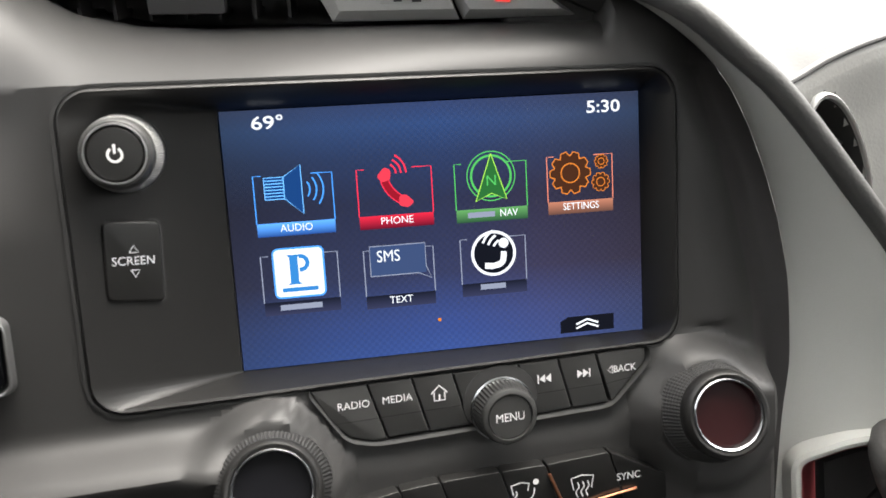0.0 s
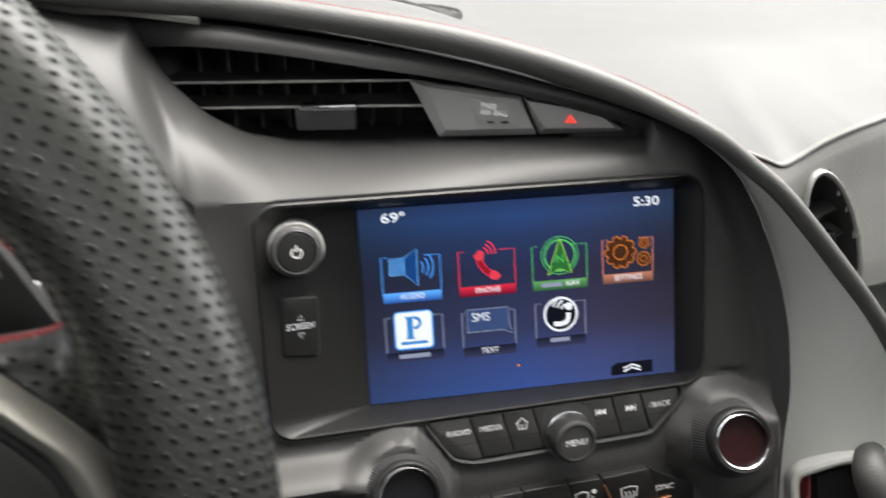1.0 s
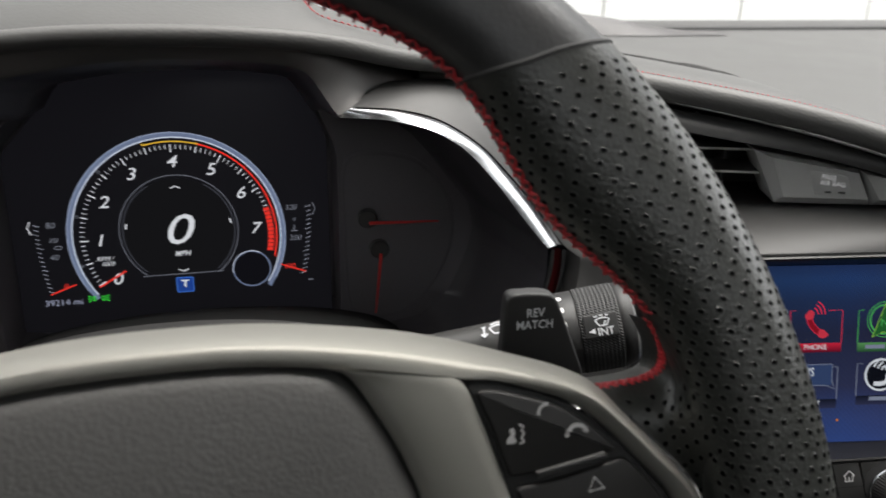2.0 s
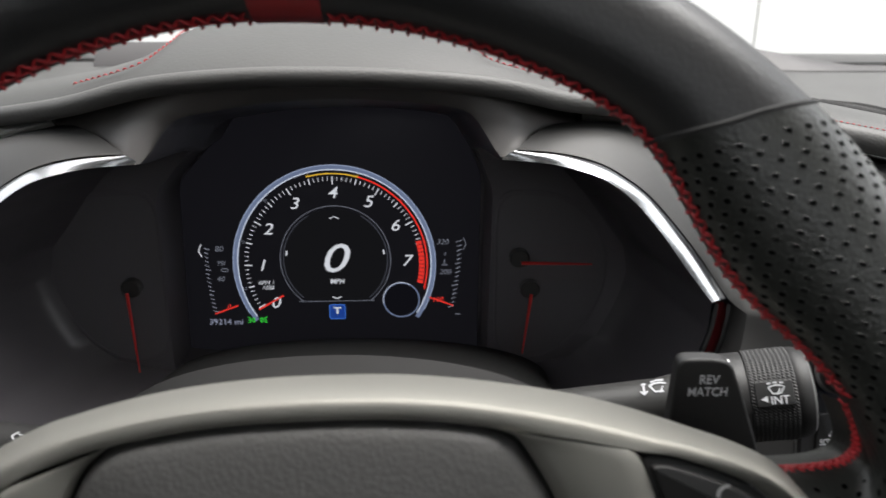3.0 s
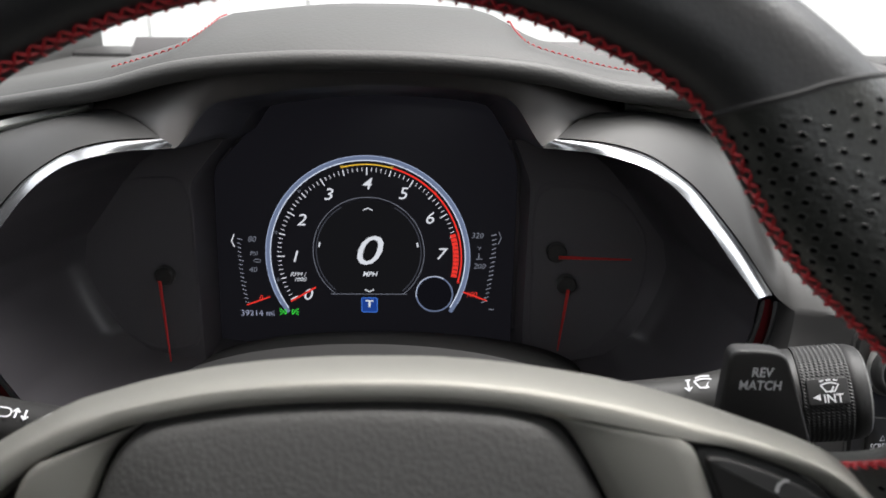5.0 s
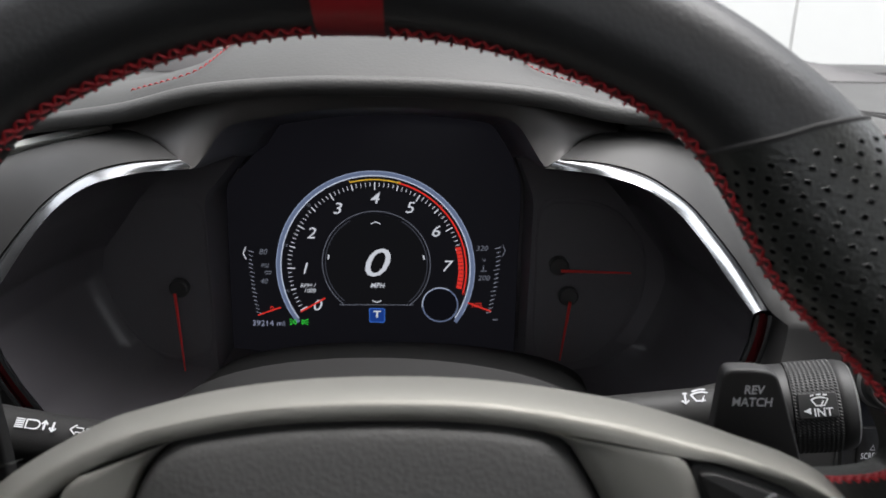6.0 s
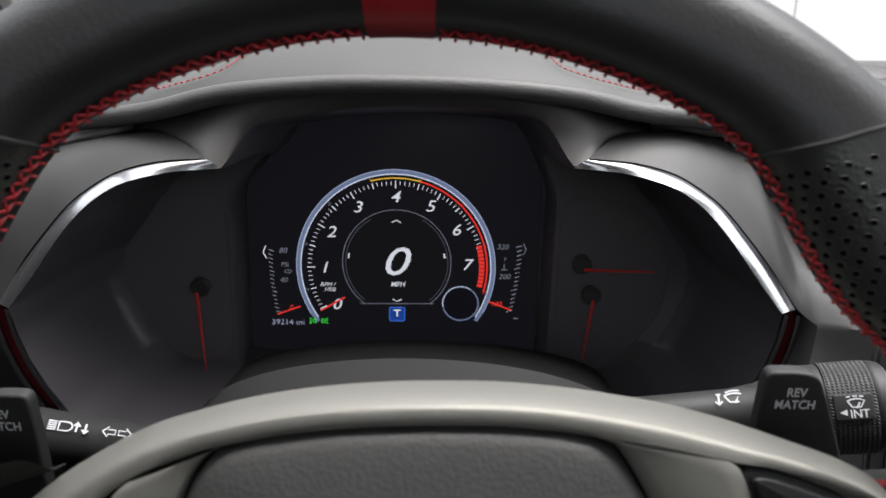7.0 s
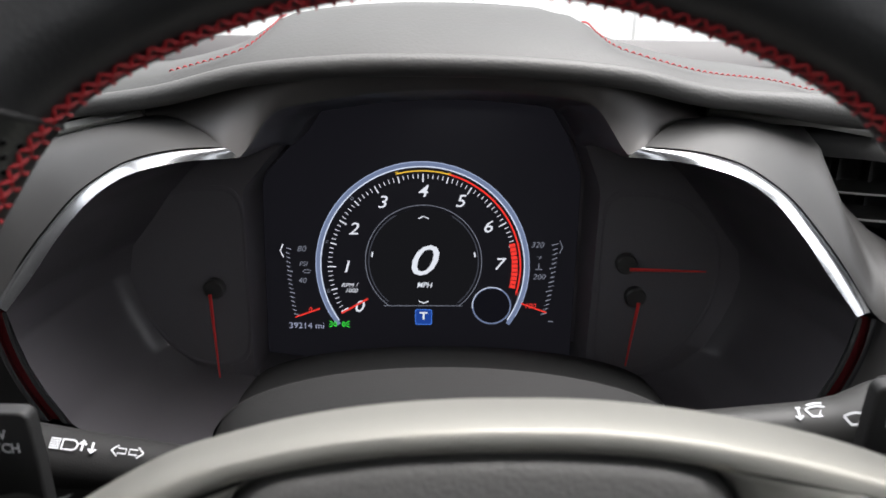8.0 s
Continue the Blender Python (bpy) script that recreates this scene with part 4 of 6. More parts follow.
up = part("up_tab", shapes([[(43.6, -50.6), (67.2, -50.6), (67.2, -43.8), (47.0, -43.8), (43.6, -45.6)]], SM, 0.4), DARK_L, screen)
part("chevron", stroke([[(50.5, -47.2), (55.4, -45.3), (60.3, -47.2)], [(50.5, -49.0), (55.4, -47.1), (60.3, -49.0)]], 0.9, SM, 0.55), WHITE_L, up)

# power knob and screen rocker on the unit's left field
KN = BM @ pose(-117.4, 35.2, 0) @ Matrix.Diagonal((0.92, 0.92, 0.92, 1))
knob = part("power_knob", lathe([(15.0, -16), (14.8, -9.5), (14.2, -8.0), (13.6, -7.6), (12.6, 2.0), (12.0, 5.0)], KN, 64), BUTTON, unit, "round black power knob with a ribbed skirt")
part("knurl", loft([[KN @ Vector((r * math.cos(2 * math.pi * i / 180), r * math.sin(2 * math.pi * i / 180), z)) for i in range(180) for r in ((r0 + 0.32 * (i % 2)),)] for r0, z in ((14.6, -8.2), (14.1, -5.0), (13.6, -1.5), (12.9, 2.0))], around=True), PODGREY, knob, "finely ribbed grip", smooth=False)
part("rim", lathe([(13.1, 1.8), (12.9, 5.0), (12.3, 7.6), (11.5, 8.6), (10.7, 8.7), (10.4, 8.2), (10.3, 6.5)], KN, 64), BUTTON, knob, "polished dark rim")
part("bright_ring", lathe([(10.9, 8.6), (10.7, 9.0), (10.3, 9.0), (10.1, 8.4)], KN, 64), RIMGREY, knob, "thin polished ring")
part("cap", lathe([(9.9, 6.0), (9.8, 8.0), (9.0, 8.8), (0, 9.1)], KN, 64), UNIT, knob)
part("power_sign", stroke([arc(0, -0.3, 2.4, 122, 418, 24), [(0, 0.2), (0, 3.4)]], 0.85, KN, 9.3), WHITEINK, knob)
FIELD = BLOCK @ axes(BLOCK.inverted() @ on(STACK, -136, 0, 0.7), (0.90109, 0.40059, -0.16600), (0.0292, 0.2484, 0.9682))
FM = FIELD @ K
rock = part("screen_rocker", slab(soften([(9.9, -14.6), (29.9, -17.2), (29.9, 11.6), (10.1, 13.2)], 2.6), FM, -2, 2.0, 0.8), UNIT, unit)
part("rocker_gap", stroke([soften([(9.2, -15.3), (30.6, -18.0), (30.6, 12.3), (9.4, 13.9)], 3.0) + [(9.2, -13)]], 1.1, FM, 0.5), SHADOW, rock)
lettering("SCREEN", FM, 19.6, -1.5, 3.0, GREYINK, rock, wide=1.0, z=2.2, turn=-3)
part("arrow_sign", stroke([[(18.2, 1.6), (21.4, 1.4), (19.9, 4.0), (18.2, 1.6)], [(18.4, -4.6), (21.4, -4.8), (19.9, -7.2), (18.4, -4.6)]], 0.4, FM, 2.2), GREYINK, rock)

# radio buttons under the screen
bar = thing("radio_button_bar", "row of black radio buttons with a round menu knob", "control panel")
part("well", loft([[on(STACK, x, y, 2.5) for x, y in inset(BAR_OUT, -1.2)], [on(STACK, x, y, 0.5) for x, y in inset(BAR_OUT, 0.3)], [on(STACK, x, y, -4) for x, y in inset(BAR_OUT, 0.6)], [on(STACK, 0.97 * x, y * 0.97 - 2, -4) for x, y in BAR_OUT]], around=True), SHADOW, bar)
CUTS = ((-62.6, -53), (-40.6, -34.2), (-23.6, -17.8), (-7.6, -1.8), (19.0, 25.2), (35.7, 41.2), (52.0, 57.3), (75, 58))


def bar_bottom(x):
    return interp(x, [(-62.5, -55.5), (-56, -67), (-49, -75.0), (-38, -77.6), (58, -76.4), (70, -66), (74.6, -60)])


names = ("radio_button", "media_button", "home_button", "menu_plate", "previous_button", "next_button", "back_button")
signs = {}
for i, nm in enumerate(names):
    (t0, b0), (t1, b1) = CUTS[i], CUTS[i + 1]
    t0, b0, t1, b1 = t0 + 0.35, b0 + 0.35, t1 - 0.35, b1 - 0.35
    if i == 0:
        poly = [(-61.6, -55.3), (t1, -55.2), (b1, -77.2), (-39.5, -77.6), (-48.6, -74.6), (-55.5, -66.5)]
    elif i == 6:
        poly = [(t0, -55.2), (73.8, -55.3), (73.6, -60.8), (b0 + 0.8, -76.2)]
    else:
        poly = [(t0, -55.2), (t1, -55.2), (b1, bar_bottom(b1) + 0.5), (b0, bar_bottom(b0) + 0.5)]
    b = part(nm, slab(soften(poly, 0.8, 2), BM, -3, 1.6, 0.5), BUTTON, bar)
    signs[nm] = b
    # a dark line painted for the shade at each button's crease
    if i != 3:
        f = 0.62
        l = lambda k: tuple(Vector(poly[0]).lerp(Vector(poly[-1]), k)) if i else (-57.0 + 9 * (k - 0.6) * 2, -69.0)
        r = lambda k: tuple(Vector(poly[1]).lerp(Vector(poly[2]), k)) if i != 6 else (67.0, -67.0)
        part("crease_shade", stroke([[l(f), r(f)]], 0.35, BM, 1.68), SHADOW, b)
lettering("RADIO", BM, -46.2, -62.6, 2.85, WHITEINK, signs["radio_button"], wide=0.98, z=1.9)
lettering("MEDIA", BM, -29.6, -62.4, 2.85, WHITEINK, signs["media_button"], wide=0.98, z=1.9)
part("house_sign", stroke([[(-16.4, -62.4), (-13.2, -59.3), (-10.0, -62.4)], [(-15.3, -62.0), (-15.3, -65.2), (-11.1, -65.2), (-11.1, -62.0)], [(-13.2, -65.2), (-13.2, -62.8)]], 0.55, BM, 1.9), WHITEINK, signs["home_button"])
for nm, cx, d in (("previous_button", 29.7, -1), ("next_button", 46.5, 1)):
    part("skip_sign", shapes([[(cx - 2.8 * d, -64.2), (cx - 2.8 * d, -60.6), (cx - 0.3 * d, -62.4)], [(cx - 0.3 * d, -64.2), (cx - 0.3 * d, -60.6), (cx + 2.2 * d, -62.4)], [(cx + 2.3 * d, -64.2), (cx + 2.3 * d, -60.6), (cx + 2.9 * d, -60.6), (cx + 2.9 * d, -64.2)]], BM, 1.9), WHITEINK, signs[nm])
lettering("BACK", BM, 64.4, -62.7, 2.9, WHITEINK, signs["back_button"], wide=0.95, z=1.9)
part("back_sign", stroke([[(59.0, -61.0), (59.0, -64.2), (57.0, -62.6), (59.0, -61.0)]], 0.35, BM, 1.9), WHITEINK, signs["back_button"])
# thin black plate painted in for the shade of the knob's recess
part("recess_shade", slab([(11.2 + 15.2 * math.cos(2 * math.pi * i / 48), -68.5 + 14.0 * math.sin(2 * math.pi * i / 48)) for i in range(48) if -68.5 + 14.0 * math.sin(2 * math.pi * i / 48) > -76.6], BM, 0.5, 1.85, 0.1), SHADOW, bar, "dark round plate for the shade in the knob's recess")
mk = part("menu_knob", lathe([(12.4, -2), (12.4, 2.2), (11.9, 2.8), (11.3, 3.0), (11.2, 11.5), (10.6, 12.9), (9.6, 13.4), (9.0, 13.4), (8.8, 12.4), (8.6, 12.2), (8.4, 12.9), (0, 12.9)], BM @ pose(11.2, -71.6, 0), 64), BUTTON, bar, "round black menu knob")
part("knurl", loft([[BM @ Vector((11.2 + (11.9 - 0.3 * k + 0.35 * (i % 2)) * math.cos(2 * math.pi * i / 96), -71.6 + (11.9 - 0.3 * k + 0.35 * (i % 2)) * math.sin(2 * math.pi * i / 96), 4.0 + 2.6 * k)) for i in range(96)] for k in range(4)], around=True), RUBBER, mk, "finely ribbed grip")
lettering("MENU", BM, 11.2, -71.8, 3.3, WHITEINK, mk, wide=0.9, z=13.1)
part("chrome_ring", lathe([(12.3, 2.3), (12.9, 2.6), (12.9, 3.4), (12.2, 3.7)], BM @ pose(11.2, -71.6, 0), 64), CHROME, mk, "thin bright ring")

# climate knobs
for ku, kv, kw in KNOBS:
    k = thing("climate_dial", "knurled black climate dial with a chrome ring and dark display", "dial", group="climate dials")
    m = BM @ pose(ku, kv, kw) @ pose(0, 0, 0, -22 if ku < 0 else -15, 0 if ku < 0 else -8, 0) @ pose(0, 0, -45)
    part("base", lathe([(22.0, 4), (21.9, 26), (21.5, 27.4), (20.9, 28.0), (20.4, 27.2)], m, 64), FASCIA, k)
    grip = []
    nk = 168
    for j in range(15):
        z = 27.5 + 12.5 * j / 14
        r = 20.6 - 3.6 * j / 14
        grip.append([m @ Vector(((r + (0.55 if i % 2 and j % 2 else 0)) * math.cos(2 * math.pi * i / nk), (r + (0.55 if i % 2 and j % 2 else 0)) * math.sin(2 * math.pi * i / nk), z)) for i in range(nk)])
    part("grip", loft(grip, around=True), RUBBER, k, "diamond-knurled rubber grip", smooth=False)
    part("shoulder", lathe([(17.2, 39.5), (17.1, 42.2), (16.4, 44.6), (15.2, 45.6), (14.2, 45.3), (13.7, 44.0)], m, 64), UNIT, k)
    part("chrome_ring", lathe([(13.9, 43.8), (13.8, 45.0), (13.3, 45.5), (12.8, 45.1), (12.1, 42.6), (12.0, 41.0)], m, 64), CHROME, k, "polished chrome ring")
    part("display", lathe([(12.1, 41.6), (0, 41.6)], m, 48), material("black_display_glass", (0.004, 0.004, 0.005), 0.35, spec=0.06) if ku < 0 else material("dark_red_display", (0.016, 0.0035, 0.004), 0.4, spec=0.12), k, "black display disc" if ku < 0 else "dark red display disc")

# climate buttons at the lower edge
clim = thing("climate_button_panel", "dark climate buttons in two curved rows", "control panel")
CL = BM @ pose(-79, 39, 6) @ Matrix.Diagonal((1.0307, 1.0307, 1, 1)) @ pose(80, -41.2, 0)
top_y = lambda x: interp(x, [(-60, -94), (-33, -90), (-10, -89), (22, -89.5), (49, -88.5), (62, -91), (76, -104)])
for i, (x0, x1) in enumerate(((-58, -34.6), (-34.2, -19.1), (-18.7, 4.2), (4.6, 22.4), (23, 48.9), (49.3, 78))):
    lean = 7
    poly = [(x0 + lean, -112), (x1 + lean, -112), (x1, top_y(x1)), (x0, top_y(x0))]
    b = part("climate_button", slab(soften(poly, 1.2, 2), CL, -6, 1.5, 0.4), UNIT, clim)
    if i == 5:
        lettering("SYNC", CL, 57.0, -99.6, 3.0, WHITEINK, b, wide=0.95, z=1.8)
    if i == 4:
        part("defrost_sign", stroke([[(33.6, -101.6), (32.6, -96.8), (37.0, -95.9), (42.0, -96.8), (41.0, -101.6)]] + [catmull([(x, -104.8), (x - 0.7, -102.6), (x + 0.6, -100.6), (x, -98.6)], 4) for x in (35.2, 37.3, 39.4)], 0.5, CL, 1.8), WHITEINK, b)
    if i == 3:
        part("airflow_sign", stroke([[(9.0, -99.5), (8.2, -95.6), (12.2, -94.8), (15.4, -95.6), (14.8, -98.4)], catmull([(17.6, -97.8), (16.6, -101.2), (13.0, -103.0)], 4), catmull([(10, -102.6), (9.4, -101), (10.4, -99.4), (10, -98)], 4)], 0.55, CL, 1.8), WHITEINK, b)
        part("airflow_sign", shapes([arc(18.2, -95.4, 1.2, 0, 360, 12)[:-1]], CL, 1.8), WHITEINK, b)
    if i == 2:
        part("airflow_sign", shapes([arc(-2.6, -100.0, 1.2, 0, 360, 12)[:-1]], CL, 1.8), WHITEINK, b)
part("copper_divider", sweep([CL @ Vector(p) for p in ((23.6, -93, 2.2), (27.5, -103, 2.6), (31, -112, 2.6))], ring(0.0007, 0.0007, 6), up=(0, -1, 0)), material("copper_trim", (0.55, 0.24, 0.14), 0.3, metal=0.9), clim, "thin copper line")
part("copper_divider", sweep([CL @ Vector(p) for p in ((40, -107.5, 2.2), (50, -106.0, 2.4), (60, -105.0, 2.2))], ring(0.0006, 0.0006, 6), up=(0, -1, 0)), material("copper_trim", (0.55, 0.24, 0.14), 0.3, metal=0.9), clim, "thin copper line")

# engine start button
eng = thing("start_button", "black engine start button in a chrome frame with an amber light", "button")
EB = BM @ pose(-178.0, -28.6, 1) @ Matrix.Diagonal((1, 0.92, 1, 1))
part("chrome_frame", loft([[EB @ Vector((x, y, 1)) for x, y in rounded(-21, -15, 21, 15, 5)], [EB @ Vector((x, y, 4.5)) for x, y in rounded(-20.4, -14.4, 20.4, 14.4, 5)], [EB @ Vector((x, y, 4.9)) for x, y in rounded(-19.9, -13.9, 19.9, 13.9, 4.7)], [EB @ Vector((x, y, 4.4)) for x, y in rounded(-19.3, -13.3, 19.3, 13.3, 4.4)], [EB @ Vector((x, y, 1)) for x, y in rounded(-19, -13, 19, 13, 4)]], around=True), RIMGREY, eng, "dark chrome frame")
cap = part("cap", slab(rounded(-18.4, -12.4, 18.4, 12.4, 3.8), EB, 0, 4.0, 1.2), GLOSSY, eng)
lettering("ENGINE", EB, 1.5, 4.4, 2.6, WHITEINK, cap, wide=0.95, z=4.5)
lettering("START STOP", EB, 1.5, 0.4, 2.6, WHITEINK, cap, wide=0.9, z=4.5)
part("amber_light", shapes([rounded(-7, -6.2, 8.5, -4.2, 0.8)], EB, 4.5), glow("lit_amber", (0.95, 0.42, 0.03)), cap)

# ---- center vent and the switches beside it ----
vent = thing("air_vent", "black center air vent with slats and a chrome tab", "air vent")
mouth = [(121, -16), (100, -7), (60, 5), (20, 14), (-20, 21), (-60, 27), (-100, 31), (-135, 33), (-131, 16), (-120, -6), (-107, -18), (-79, -25), (-10, -26), (60, -26), (119, -25)]
duct = loft([[VM @ Vector((x * k, y * k - 3 * (1 - k) * 20, w)) for x, y in mouth] for k, w in ((1.0, 4 - 8), (0.97, -30), (0.94, -70))], around=True)
duct.verts.ensure_lookup_table()
duct.faces.new(duct.verts[-len(mouth):])
part("duct", duct, VENTBLACK, vent)
for v0, u0, u1, w in ((8.2, -125, 2, -7), (-4.6, -118, 9, -5)):
    part("slat", loft([[VM @ Vector((u, v0 + dv + (u + 60) * -0.004, w + dw)) for u in np.linspace(u0, u1, 12)] for dv, dw in ((0.0, 0), (1.2, -0.5), (1.6, -3), (2.6, -22), (-0.6, -22), (-0.4, -1.0), (0.0, 0))]), BUTTON, vent, "thin horizontal slat")
    part("slat_edge", sweep([VM @ Vector((u, v0 + 0.6 + (u + 60) * -0.004, w + 0.2)) for u in np.linspace(u0, u1, 12)], ring(0.0006, 0.0007, 6)), GREYP, vent, "pale edge line of the slat")
for i in range(8):
    u = -112 + 15 * i
    part("fin", box(VM, u, -20, -46, u + 1.6, 22, -26), VENTBLACK, vent)
    part("fin_web", box(VM, u + 2, -16, -40, u + 12.5, -7, -38), VENTBLACK, vent)
tab = part("tab", box(VM, -58.5, -15.5, -6, -27.5, -4.0, 0.5, 1.6), VENTBLACK, vent)
part("tab_trim", box(VM, -55.5, -4.6, -5.5, -26.5, -1.4, 4.5, 1.4), CHROME, tab, "bright chrome edge")

part("vent_end", slab(soften([(84, -24), (121, -24), (127, -15), (122, -5), (100, 2), (80, 4)], 6), VM, -8, 3.0, 3.0), FASCIA, dash)
pod = thing("switch_pod", "grey-black switch pod with hazard button beside the vent", "switch panel")
left_pod = [(0.6, 11.2), (57.6, 1.6), (66.2, -18.6), (15.4, -18.8)]
right_pod = [(58.8, 1.2), (80, -2.6), (100, -8.4), (112.5, -17.6), (67.6, -18.6)]


def facet(outline, name):
    inner = [(x + dx, y + dy) for (x, y), (dx, dy) in zip(outline, FACETS[name])]
    r = [[VM @ Vector((x, y, -22)) for x, y in outline], [VM @ Vector((x, y, 4)) for x, y in outline], [VM @ Vector((x, y, 5)) for x, y in inset(outline, 0.5)], [VM @ Vector((x, y, 9)) for x, y in inner]]
    bm = loft(r, around=True)
    bm.verts.ensure_lookup_table()
    bm.faces.new(bm.verts[-len(inner):])
    return bm


FACETS = {"airbag_panel": ((9.0, -3.2), (-1.2, -1.2), (-2.2, 4.6), (3.4, 4.6)), "hazard_button": ((1.6, -1.2), (0.4, -1.0), (-1.0, -0.6), (-6.0, 3.0), (2.4, 4.4))}
lp = part("airbag_panel", facet(left_pod, "airbag_panel"), PODGREY, pod, "satin dark grey airbag lamp panel", angle=15)
rp = part("hazard_button", facet(right_pod, "hazard_button"), PODGREY, pod, "dark grey hazard light button", angle=15)
part("lamp_window", slab([(30.5, 1.6), (50.5, -1.2), (55.5, -12.2), (35.0, -12.0)], VM, 8.8, 9.25, 0.2), PODGREY, lp)
LITSIGN = glow("lit_airbag_sign", (0.42, 0.42, 0.42))
lettering("PASS", VM, 40.8, -2.2, 2.7, LITSIGN, lp, wide=1.0, turn=-8, z=9.6)
lettering("AIR BAG", VM, 43.4, -5.8, 2.7, LITSIGN, lp, wide=0.95, turn=-6, z=9.6)
part("lamp_sign", shapes([[(40, -11), (43.4, -11), (43.4, -9.8), (40, -9.8)], [(47.2, -11.2), (51, -11.2), (51, -10.0), (47.2, -10.0)]], VM, 9.6), SHADOW, lp)
part("hazard_sign", shapes([[(79.6, -11.4), (86.2, -11.8), (82.6, -6.8)]], VM, 9.5), glow("lit_hazard", (0.75, 0.06, 0.05)), rp)

# ---- passenger vent ----
pvent = thing("air_vent", "oval passenger air vent in a chrome ring", "air vent")
PK = PV @ K
oval = [(19 * math.cos(2 * math.pi * i / 48), 55 * math.sin(2 * math.pi * i / 48)) for i in range(48)]
sc = lambda k, z: [PK @ Vector((x * k, y * k * (1 if k < 1 else (55 + 19 * (k - 1)) / 55 / k), z)) for x, y in oval]
part("chrome_ring", loft([sc(1.05, -4), sc(1.04, 2.0), sc(1.0, 3.0), sc(0.955, 2.2), sc(0.94, -3)], around=True, along=False), SILVER, pvent, "polished chrome ring")
part("bowl", loft([sc(0.93, 0), sc(0.88, -18), sc(0.7, -32), sc(0.02, -34)], around=True), SHADOW, pvent)
for i, sl in ((0, 0.86), (1, 0.95), (2, 0.86)):
    part("slat", box(PK @ pose(0, -20 + 20 * i, -14, 20, 0, 0), -15 * sl, -0.8, -7, 15 * sl, 0.8, 7, 0.4), BUTTON, pvent)
part("tab", box(PK, -3, -2, -8, 4, 6, -1, 1.0), CHROME, pvent)


# ---- instrument cluster ----
cluster = thing("instrument_cluster", "dark instrument cluster with a lit round rev counter", "gauges")
right_rim = CHROME_DN + LOWER_IN[1:] + [(0.165, -0.110, 0.540)]
top_rim = [p for p in visor_dn[4:13]]
bottom_rim = [(0.12, -0.115, 0.530), (0.04, -0.115, 0.522), (-0.04, -0.115, 0.522), (-0.11, -0.115, 0.530)]
loop = list(right_rim) + bottom_rim + [mirror(p) for p in right_rim[::-1]] + [(x, y + 0.002, z) for x, y, z in top_rim]
line = []
for i, p in enumerate(loop):
    q = loop[(i + 1) % len(loop)]
    line += [Vector(p).lerp(Vector(q), j / 5) for j in range(5)]
cen = Vector((0.004, 0.0, 0.606))
walls = [line]
for f, y in ((0.985, -0.10), (0.96, -0.07), (0.93, -0.045), (0.89, -0.034)):
    walls.append([Vector((cen.x + (p.x - cen.x) * f, y if f < 0.98 else max(p.y + 0.008, y), cen.z + (p.z - cen.z) * f)) for p in line])
window = soften([(-0.098, 0.520), (0.096, 0.520), (0.097, 0.655), (0.076, 0.706), (-0.054, 0.702), (-0.097, 0.652)], 0.006)


def on_window(p):
    """Where the line from the middle of the display to p crosses the display's recess."""
    d = Vector((p.x - cen.x, p.z - cen.z))
    best = 1.0
    for (ax, az), (bx, bz) in zip(window, window[1:] + window[:1]):
        ex, ez = bx - ax, bz - az
        den = d.x * ez - d.y * ex
        if abs(den) > 1e-12:
            t_ = ((ax - cen.x) * ez - (az - cen.z) * ex) / den
            s_ = ((ax - cen.x) * d.y - (az - cen.z) * d.x) / den
            if t_ > 0 and -1e-6 <= s_ <= 1 + 1e-6:
                best = min(best, t_)
    return Vector((cen.x + d.x * best, p.y, cen.z + d.y * best))


inner = [on_window(p) for p in walls[-1]]
for k, y in ((0.35, -0.034), (0.7, -0.034), (1.0, -0.034)):
    walls.append([p.lerp(q, k) for p, q in zip(walls[4], inner)])
walls.append([Vector((p.x, -0.031, p.z)) + (Vector((cen.x, -0.031, cen.z)) - p) * 0.008 for p in inner])
walls.append([Vector((p.x, 0.010, p.z)) + (Vector((cen.x, 0.010, cen.z)) - p) * 0.02 for p in inner])
bm = loft(walls, around=True)
bm.verts.ensure_lookup_table()
bm.faces.new(bm.verts[-len(line):])
bm.faces.ensure_lookup_table()
for f in bm.faces[:4 * len(line)]:
    f.material_index = 1     # the smooth side walls
part("bucket", bm, BUCKET, cluster, "matt black gauge bucket", angle=60).data.materials.append(BUCKETSIDE)

def strip(up, down, n):
    """A convex strip between two edges, with a short return behind each."""
    p0, p1 = even(catmull(up, 8), n), even(catmull(down, 8), n)
    rows_ = [[p + Vector((0, 0.006, -0.001)) for p in p0], p0]
    for i in range(1, 7):
        f_ = i / 7
        rows_.append([p.lerp(q, f_) + Vector((0, -0.6, 0.8)) * ((q - p).length * 0.12 * math.sin(math.pi * f_)) for p, q in zip(p0, p1)])
    return loft(rows_ + [p1, [p + Vector((0, 0.007, -0.0005)) for p in p1]])


